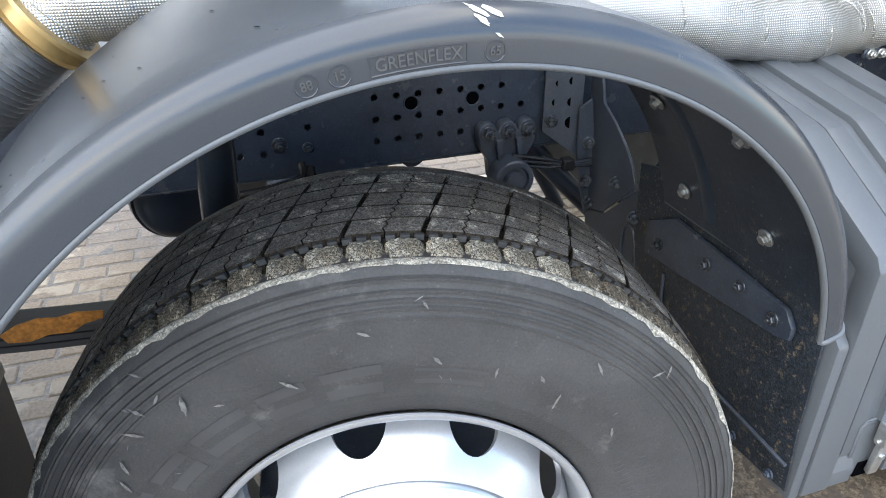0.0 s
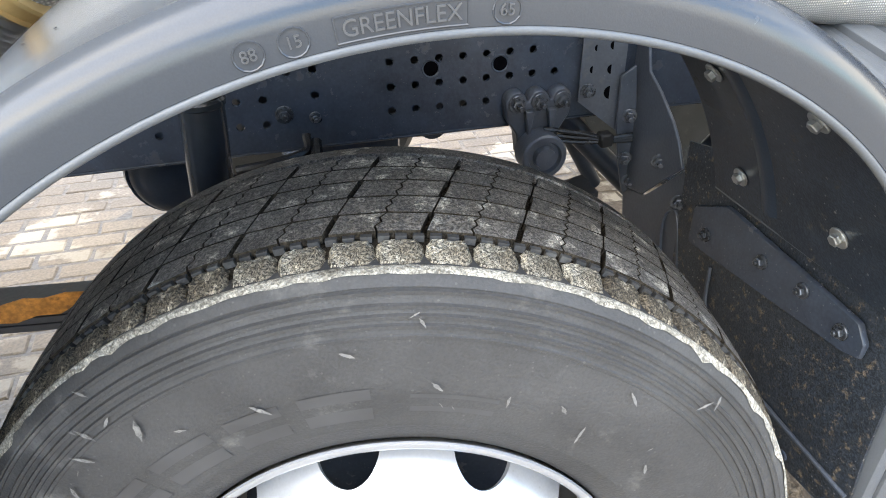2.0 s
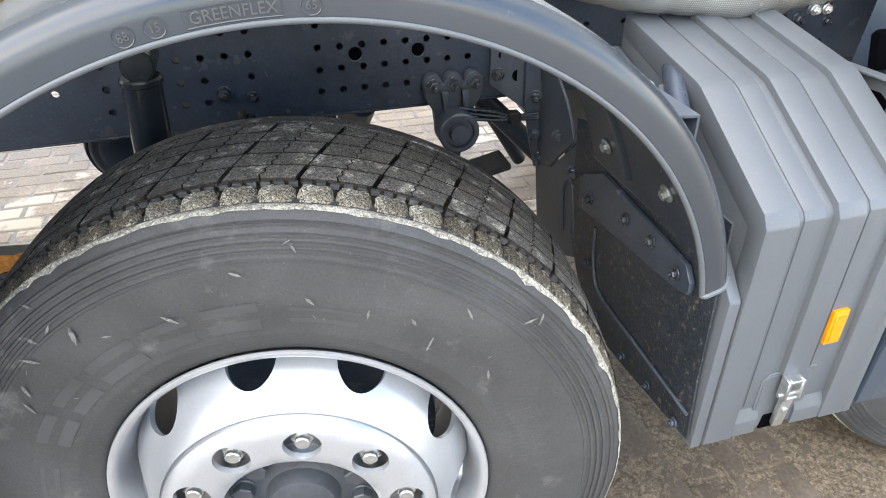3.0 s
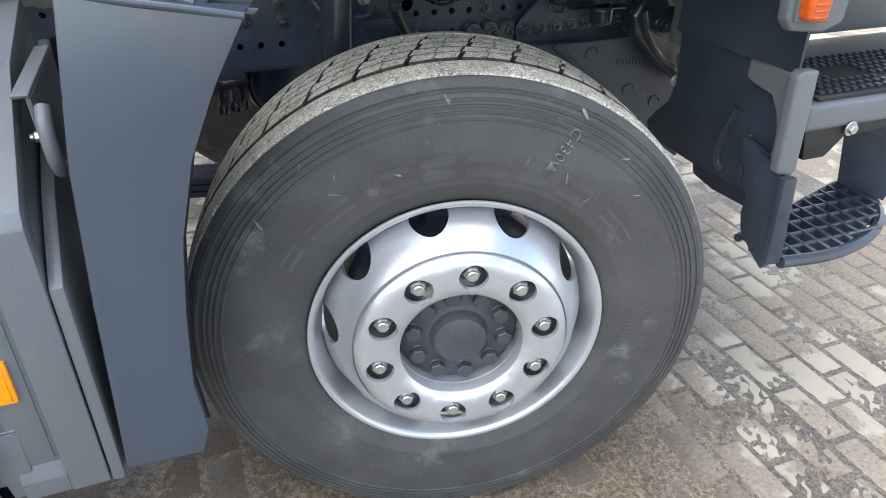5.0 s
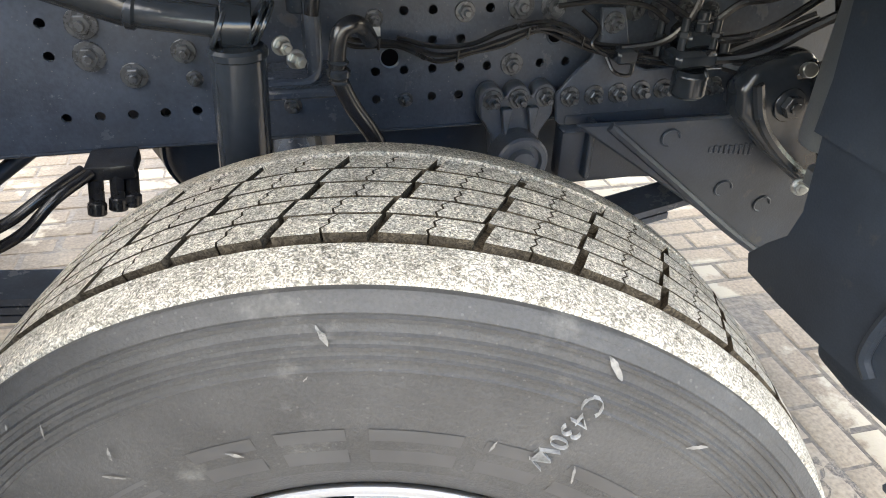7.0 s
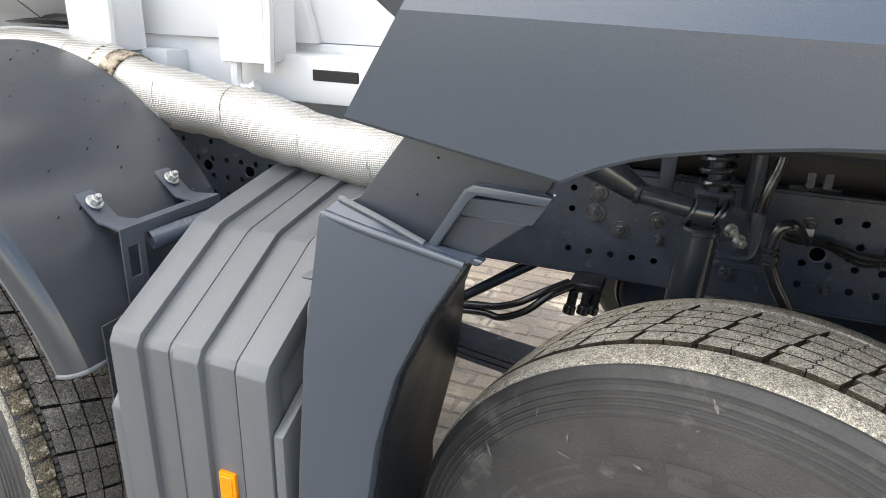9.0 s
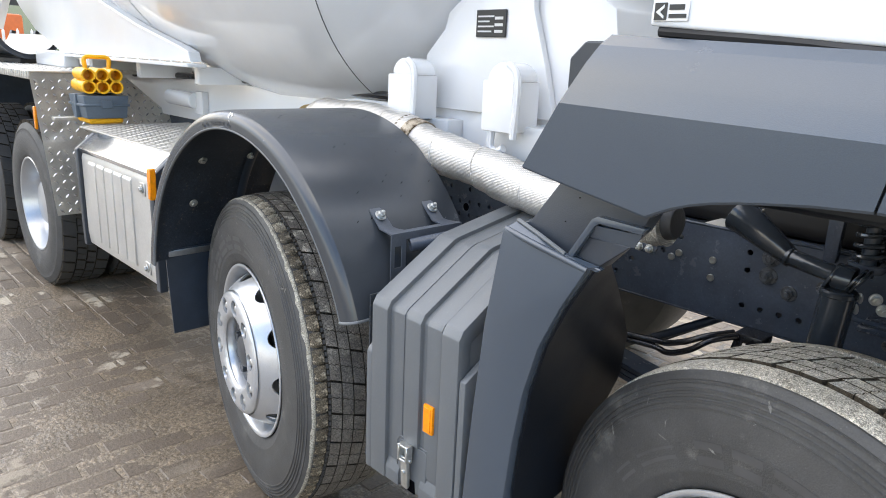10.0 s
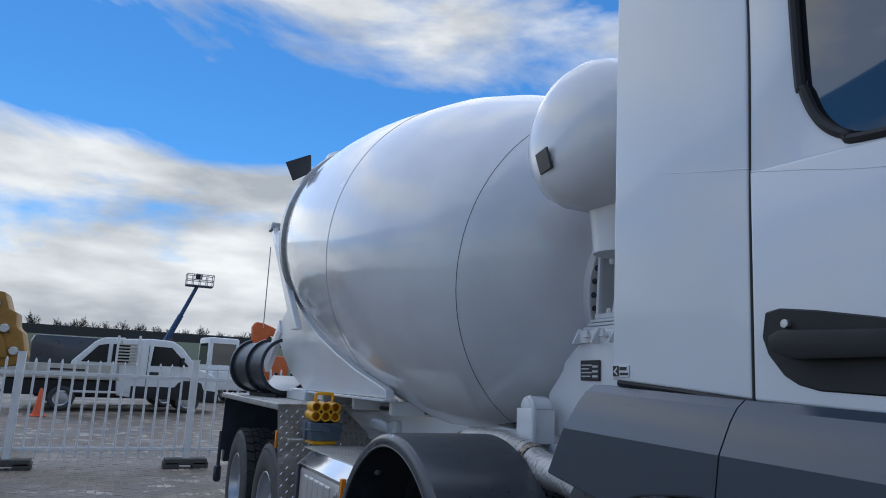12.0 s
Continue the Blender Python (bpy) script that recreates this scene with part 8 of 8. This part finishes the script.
for i in range(NXS - 1):
    for j in range(NYS - 1):
        q = i * NYS + j
        F.append((q, q + NYS, q + NYS + 1, q + 1))
me = bpy.data.meshes.new("sand_drift")
me.from_pydata(V, [], F)
me.materials.append(SAND)
me.polygons.foreach_set("use_smooth", [True] * len(me.polygons))
tagged(new("sand_drift", me), "film of wet brown silt lying over the bricks", "sand", kind="stuff")

# ---- fence ----
FENCE = material("galvanised_fence", (0.74, 0.74, 0.72), 0.5, metal=0.1, vary=0.1, scale=6, dirt=(0.40, 0.38, 0.34), dirt_amount=0.2)
FOOT = material("recycled_rubber", (0.07, 0.068, 0.06), 0.8, vary=0.2, scale=12, grain=0.2)


FX, PITCH = -10.95, 2.49


def fence_panel(y):
    f = thing("barrier_fence", "white galvanised steel barrier fence panel with upright bars", "fence", Matrix.Translation((FX, y, 0)), "yard fence")
    p = box(-0.055, 0.055, -0.055, 0.055, 0.09, 1.70, 0.006)
    part("post", p, FENCE, f)
    part("post_cap", box(-0.059, 0.059, -0.059, 0.059, 1.70, 1.712, 0.003), FENCE, f)
    for z0 in (0.26, 1.375):
        part("rail", box(-0.02, 0.02, 0.058, PITCH - 0.058, z0, z0 + 0.055, 0.004), FENCE, f)
    first = None
    for i in range(13):
        yy = 0.19 + 0.176 * i
        if first is None:
            o = rod((0, 0, 0.155), (0, 0, 1.585), 0.0185, n=10)
            rod((0, 0, 1.584), (0, 0, 1.625), 0.018, 0.004, n=10, bm=o)
            first = part("bar", o, FENCE, f, "", Matrix.Translation((0, yy, 0)))
        else:
            again(first, Matrix.Translation((0, yy, 0)))
    return f


def fence_foot(y):
    f = thing("ballast_block", "dark rubber block foot of the fence", "fence foot", Matrix.Translation((FX, y, 0)), "fence feet")
    o = box(-0.16, 0.16, -0.34, -0.10, 0.0, 0.10, 0.015, 2)
    box(-0.16, 0.16, 0.10, 0.34, 0.0, 0.10, 0.015, 2, bm=o)
    box(-0.16, 0.16, -0.32, 0.32, 0.05, 0.145, 0.015, 2, bm=o)
    part("block", o, FOOT, f)


for k in range(-2, 3):
    fence_panel(-2.36 + PITCH * k)
    fence_foot(-2.36 + PITCH * k)

# ---- vehicles beyond the fence ----
VANWHITE = material("van_white_paint", (0.78, 0.79, 0.77), 0.35, vary=0.04, scale=2, coat=0.3)
DARKVAN = material("dark_van_paint", (0.035, 0.045, 0.06), 0.3, vary=0.1, scale=2, coat=0.4)
BEDDIRT = material("worn_cream_paint", (0.52, 0.49, 0.42), 0.6, vary=0.15, scale=6, dirt=(0.22, 0.18, 0.13), dirt_amount=0.3)
VANGLASS = material("dark_van_glass", (0.010, 0.013, 0.016), 0.12, vary=0.1, scale=3, spec=0.25)
CONE = material("cone_orange", (0.75, 0.12, 0.03), 0.5, vary=0.1)
MACHINE = material("machine_yellow", (0.36, 0.18, 0.025), 0.55, vary=0.2, scale=3, dirt=(0.10, 0.07, 0.04), dirt_amount=0.35)
MACHINEO = material("machine_orange", (0.60, 0.13, 0.03), 0.5, vary=0.15, scale=3)


def road_wheel(parent, x, y, r, w=0.22, rim_mat=None):
    o = lathe([(r * 0.60, w * 0.42), (r * 0.66, w * 0.5), (r * 0.85, w * 0.52), (r * 0.97, w * 0.4), (r, w * 0.3), (r, -w * 0.3), (r * 0.97, -w * 0.4), (r * 0.6, -w * 0.5)], 32)
    wh = part("wheel", o, SIDEWALL, parent, "", Matrix.Translation((x, y, r)))
    part("rim", lathe([(0, w * 0.30), (r * 0.25, w * 0.32), (r * 0.5, w * 0.25), (r * 0.60, w * 0.42), (r * 0.63, w * 0.44)], 24), rim_mat or STEEL, wh)
    return wh


def crew_van():
    """White double-cab flatbed; x forwards, camera side is -y in its own frame."""
    van = thing("flatbed_van", "white double-cab flatbed van with dropped sides", "van", Matrix.Translation((-26.2, -0.90, 0)) @ Matrix.Rotation(radians(91), 4, "Z") @ Matrix.Scale(1.09, 4))
    body = [(0.05, 0.50), (-0.05, 1.40), (0.00, 2.10), (0.10, 2.26), (0.9, 2.31), (1.55, 2.28), (1.85, 2.10), (2.45, 1.42), (2.95, 1.22), (3.10, 0.98), (3.12, 0.45), (0.5, 0.42)]
    rear = [(-1.35, 1.25), (-1.30, 1.5), (-0.70, 2.15), (-0.45, 2.27), (0.15, 2.30), (0.15, 1.1), (-1.35, 1.1)]
    part("cab", prism(body, "y", -1.0, 1.0, 0.06, 3), VANWHITE, van, "white cab")
    part("crew_cab", prism(rear, "y", -0.98, 0.98, 0.05, 3), VANWHITE, van, "white rear cab shell")
    for pts in ([(0.95, 1.45), (1.0, 2.08), (1.55, 2.06), (2.12, 1.48)], [(-1.05, 1.50), (-0.60, 2.02), (-0.32, 2.08), (-0.32, 1.50)], [(-0.20, 1.50), (-0.20, 2.08), (0.30, 2.08), (0.30, 1.50)]):
        part("side_window", prism(pts, "y", -1.012, -0.99, 0.01), VANGLASS, van, "dark window")
    part("windscreen", prism([(1.72, 2.14), (1.80, 2.12), (2.44, 1.47), (2.36, 1.46)], "y", -0.9, 0.9, 0.01), VANGLASS, van)
    part("wheel_arch", prism([(1.80, 0.42), (1.80, 0.75), (2.0, 0.92), (2.4, 0.92), (2.6, 0.75), (2.6, 0.42)], "y", -1.015, -0.9, 0.01), BLACK, van)
    part("lower_body", prism([(0.45, 0.42), (0.45, 0.80), (1.75, 0.80), (1.85, 0.95), (2.0, 1.02), (2.4, 1.02), (2.58, 0.95), (2.66, 0.74), (3.10, 0.70), (3.14, 0.40)], "y", -1.013, -0.92, 0.02, 2), BLACK, van, "black plastic lower body")
    part("door_seam", box(0.86, 0.875, -1.0125, -0.99, 0.8, 2.1, 0.0), BLACK, van)
    part("roof_beacon", box(1.35, 1.60, -0.5, 0.5, 2.28, 2.36, 0.03, 2), BLACK, van)
    part("bumper", prism([(2.75, 0.35), (2.80, 0.62), (3.16, 0.62), (3.18, 0.35)], "y", -1.0, 1.0, 0.03), BLACK, van)
    bed = box(-3.1, 0.10, -1.03, 1.03, 0.95, 1.02, 0.01)
    part("bed_floor", bed, BEDDIRT, van)
    part("side_board", box(-3.1, 0.02, -1.06, -1.03, 0.98, 1.40, 0.01), BEDDIRT, van, "cream dropside board with worn lettering")
    part("side_board", box(-3.1, 0.02, 1.03, 1.06, 0.98, 1.40, 0.01), BEDDIRT, van)
    part("headboard", box(0.02, 0.06, -1.0, 1.0, 1.0, 2.2, 0.01), BEDDIRT, van, "cream ladder rack")
    for i in range(7):
        part("rack_slat", box(-0.08 + 0.0 * i, 0.5, -1.06, -1.03, 1.46 + 0.10 * i, 1.51 + 0.10 * i, 0.006), BEDDIRT, van)
    part("rack_post", box(-0.10, -0.03, -1.07, -1.03, 1.0, 2.35, 0.008), VANWHITE, van)
    part("rack_post", box(0.52, 0.59, -1.07, -1.03, 1.0, 2.38, 0.008), VANWHITE, van)
    part("underbody", box(-3.0, 2.0, -0.85, 0.85, 0.45, 0.93, 0.03), BLACK, van)
    part("side_guard", box(-1.6, 1.2, -1.0, -0.95, 0.55, 0.62, 0.01), FENCE, van)
    part("lettering_bar", box(-1.9, -0.9, -1.064, -1.061, 1.20, 1.26, 0.0), PLATE, van)
    part("lettering_bar", box(0.85, 1.30, -1.014, -1.011, 1.16, 1.26, 0.0), PLATE, van)
    part("mirror", box(1.85, 1.95, -1.25, -1.02, 1.45, 1.75, 0.03, 2), BLACK, van)
    for x in (-1.45, 2.20):
        road_wheel(van, x, -0.90, 0.37)
        road_wheel(van, x, 0.90, 0.37)
    return van


crew_van()


def panel_van(m, mat, label):
    van = thing("panel_van", label, "van", m, "far vans")
    body = [(-2.9, 0.45), (-2.95, 2.3), (-2.85, 2.55), (1.0, 2.55), (1.5, 2.3), (2.2, 1.45), (2.8, 1.2), (2.95, 0.9), (2.95, 0.45)]
    part("body", prism(body, "y", -1.0, 1.0, 0.07, 3), mat, van)
    part("side_window", prism([(0.5, 1.45), (0.55, 2.15), (1.3, 2.15), (1.9, 1.5)], "y", -1.012, -0.99, 0.01), VANGLASS, van)
    for x in (-1.9, 1.9):
        road_wheel(van, x, -0.92, 0.36)
        road_wheel(van, x, 0.92, 0.36)
    part("underbody", box(-2.6, 2.4, -0.8, 0.8, 0.3, 0.5, 0.02), BLACK, van)
    return van


panel_van(Matrix.Translation((-29.5, -1.0, 0)) @ Matrix.Rotation(radians(97), 4, "Z"), DARKVAN, "dark blue panel van parked behind the flatbed")
panel_van(Matrix.Translation((-31.5, -9.5, 0)) @ Matrix.Rotation(radians(95), 4, "Z"), VANWHITE, "white panel van parked far off")

cone = thing("traffic_cone", "orange traffic cone beside the van's rear wheel", "traffic cone", Matrix.Translation((-22.3, -2.85, 0)))
part("cone_body", rod((0, 0, 0.03), (0, 0, 0.80), 0.16, 0.03, n=20, bevel=0.005), CONE, cone)
part("cone_base", box(-0.22, 0.22, -0.22, 0.22, 0.0, 0.035, 0.01), CONE, cone)

# boom lift
bl = thing("boom_lift", "blue boom lift with a raised work platform", "boom lift", Matrix.Translation((-58.5, 2.2, 0)))
part("chassis", box(-1.2, 1.2, -1.0, 1.0, 0.5, 1.3, 0.08, 2), BLUE, bl)
for x in (-0.9, 0.9):
    road_wheel(bl, x, -1.05, 0.45)
part("turret", box(-0.8, 0.8, -0.7, 0.7, 1.3, 2.2, 0.08, 2), BLUE, bl)
bo = rod((0, -0.2, 1.8), (0, 1.5, 5.8), 0.26, 0.22, n=8)
rod((0, 1.45, 5.7), (0, 2.5, 8.3), 0.17, 0.15, n=8, bm=bo)
part("boom", bo, BLUE, bl, "blue telescopic boom")
pf = bmesh.new()
for z in (8.3, 8.75, 9.2):
    for a, b in (((-0.6, 1.6), (-0.6, 3.7)), ((0.5, 1.6), (0.5, 3.7)), ((-0.6, 1.6), (0.5, 1.6)), ((-0.6, 3.7), (0.5, 3.7))):
        rod((a[0], a[1], z), (b[0], b[1], z), 0.04, n=6, bm=pf)
for x in (-0.6, 0.5):
    for y in (1.6, 2.1, 2.65, 3.2, 3.7):
        rod((x, y, 8.3), (x, y, 9.2), 0.035, n=6, bm=pf)
part("platform", pf, STEEL, bl, "railed work platform")
part("platform_floor", box(-0.6, 0.5, 1.6, 3.7, 8.22, 8.32, 0.02), BLUE, bl)
part("control_box", box(-0.3, 0.2, 2.3, 2.8, 8.8, 9.3, 0.03), BLACK, bl)

# white loader
ld = thing("wheel_loader", "white loader with a glazed cab standing far across the yard", "loader", Matrix.Translation((-34.8, 3.75, 0)) @ Matrix.Rotation(radians(12), 4, "Z"))
part("frame", box(-1.9, 1.9, -0.9, 0.9, 0.6, 1.5, 0.12, 2), VANWHITE, ld)
part("cab", box(-0.9, 0.7, -0.75, 0.75, 1.5, 3.1, 0.12, 2), VANWHITE, ld)
part("cab_window", box(-0.7, 0.5, -0.765, 0.765, 1.75, 2.85, 0.04), GLASS, ld)
part("windscreen", box(0.66, 0.715, -0.6, 0.6, 1.75, 2.85, 0.04), GLASS, ld)
for i in range(5):
    part("grille_bar", box(-1.92, -1.86, -0.7, 0.7, 0.8 + 0.13 * i, 0.86 + 0.13 * i, 0.01), BLACK, ld)
for x in (-1.2, 1.2):
    road_wheel(ld, x, -0.95, 0.62, 0.4)
    road_wheel(ld, x, 0.95, 0.62, 0.4)

# orange excavator arm
xc = thing("excavator", "orange excavator with its arm folded", "excavator", Matrix.Translation((-36.2, 6.1, 0)))
part("tracks", box(-1.8, 1.8, -1.3, 1.3, 0.0, 0.9, 0.2, 3), BLACK, xc)
part("house", box(-1.5, 1.5, -1.2, 1.2, 1.0, 2.4, 0.15, 2), MACHINEO, xc)
part("arm", prism([(-0.55, 2.75), (-0.62, 3.9), (-0.45, 4.15), (-0.05, 4.1), (0.5, 3.9), (1.6, 3.3), (1.5, 3.0), (0.4, 3.5), (0.1, 3.2), (-0.2, 2.7)], "x", -0.25, 0.25, 0.05), MACHINEO, xc)

# yellow machine at the yard's edge
ym = thing("earth_mover", "worn yellow steel attachment of an earth-moving machine", "machine", Matrix.Translation((-15.9, -3.15, 0)))
part("carrier", box(-1.5, 1.5, -2.0, -0.1, 0.25, 0.95, 0.12, 2), BLACK, ym)
part("mast_post", box(-0.3, 0.3, -1.6, -1.0, 0.9, 1.6, 0.05), BLACK, ym)
part("mast", prism([(-1.9, 1.45), (-1.9, 2.6), (-0.6, 3.0), (-0.12, 2.95), (0.0, 2.60), (0.14, 2.55), (0.18, 2.25), (0.30, 2.15), (0.42, 1.65), (0.30, 1.48), (0.0, 1.42)], "x", -0.5, 0.5, 0.05, 2), MACHINE, ym)
part("mast_plate", prism([(-1.4, 1.55), (-0.7, 2.5), (-0.2, 2.4), (0.15, 1.6)], "x", 0.5, 0.58, 0.03), MACHINE, ym)
for y, z in ((-0.25, 2.7), (-0.02, 2.2), (0.2, 1.75)):
    part("pivot_pin", rod((0.5, y, z), (0.68, y, z), 0.09, n=16), STEEL, ym)
for y in (-1.6, -0.2):
    road_wheel(ym, 0.9, y, 0.5, 0.35)

# ---- far edge: low bank, bare trees ----
BANK = material("grass_bank", (0.055, 0.075, 0.03), 0.9, vary=0.3, scale=0.3, grain=0.3, grain_scale=8)
WALLM = material("dark_timber_wall", (0.05, 0.05, 0.05), 0.8, vary=0.2, scale=0.5)
TWIG = material("bare_branches", (0.075, 0.06, 0.05), 0.9, vary=0.2, scale=2)
bank = thing("grass_bank", "low grass bank along the far edge of the yard", "bank", Matrix.Translation((-120, 0, 0)), kind="structure")
part("slope", prism([(-30, 0), (-12, 5.0), (20, 5.0), (45, 0)], "y", -160, 160), BANK, bank)
wl_ = thing("noise_wall", "long dark wall on the bank", "wall", Matrix.Translation((-112, 0, 5.0)), kind="structure")
part("wall_body", box(-0.3, 0.3, -160, 160, -0.2, 1.75, 0.05), WALLM, wl_)


def bare_tree(m, seed, size):
    """Bare winter tree: trunk, limbs and a mist of fine twigs."""
    r = random.Random(seed)
    t = thing("bare_tree", "bare winter tree on the far bank", "tree", m, "far trees")
    o, tw = bmesh.new(), bmesh.new()

    def grow(p, d, ln, rad, level):
        q = p + d * ln
        rod(p, q, rad, rad * 0.65, n=5, bm=o if level < 2 else tw, bevel=0.001)
        if level > 3:
            return
        for _ in range(4 if level else 5):
            e = (d + Vector((r.uniform(-.8, .8), r.uniform(-.8, .8), r.uniform(-.1, .7)))).normalized()
            grow(p + d * ln * r.uniform(0.45, 1.0), e, ln * r.uniform(0.5, 0.75), rad * 0.55, level + 1)
    grow(Vector((0, 0, 0)), Vector((0, 0, 1)), size * 0.32, size * 0.022, 0)
    part("trunk", o, TWIG, t)
    part("twig_mass", tw, TWIG, t)["kind"] = "stuff"
    return t


kinds = [bare_tree(Matrix.Translation((-124, -24 + 9 * k, 5.0)), 20 + k, 4.6 + 0.6 * k) for k in range(3)]
rnd = random.Random(31)
for k in range(100):
    y = -50 + 1.15 * k + rnd.uniform(-1.5, 1.5)
    s = rnd.uniform(0.7, 1.05)
    copy_thing(kinds[k % 3], Matrix.Translation((-124 + rnd.uniform(-3, 3), y, 5.0)) @ Matrix.Rotation(rnd.uniform(0, 6), 4, "Z") @ Matrix.Diagonal((s, s, s, 1)))
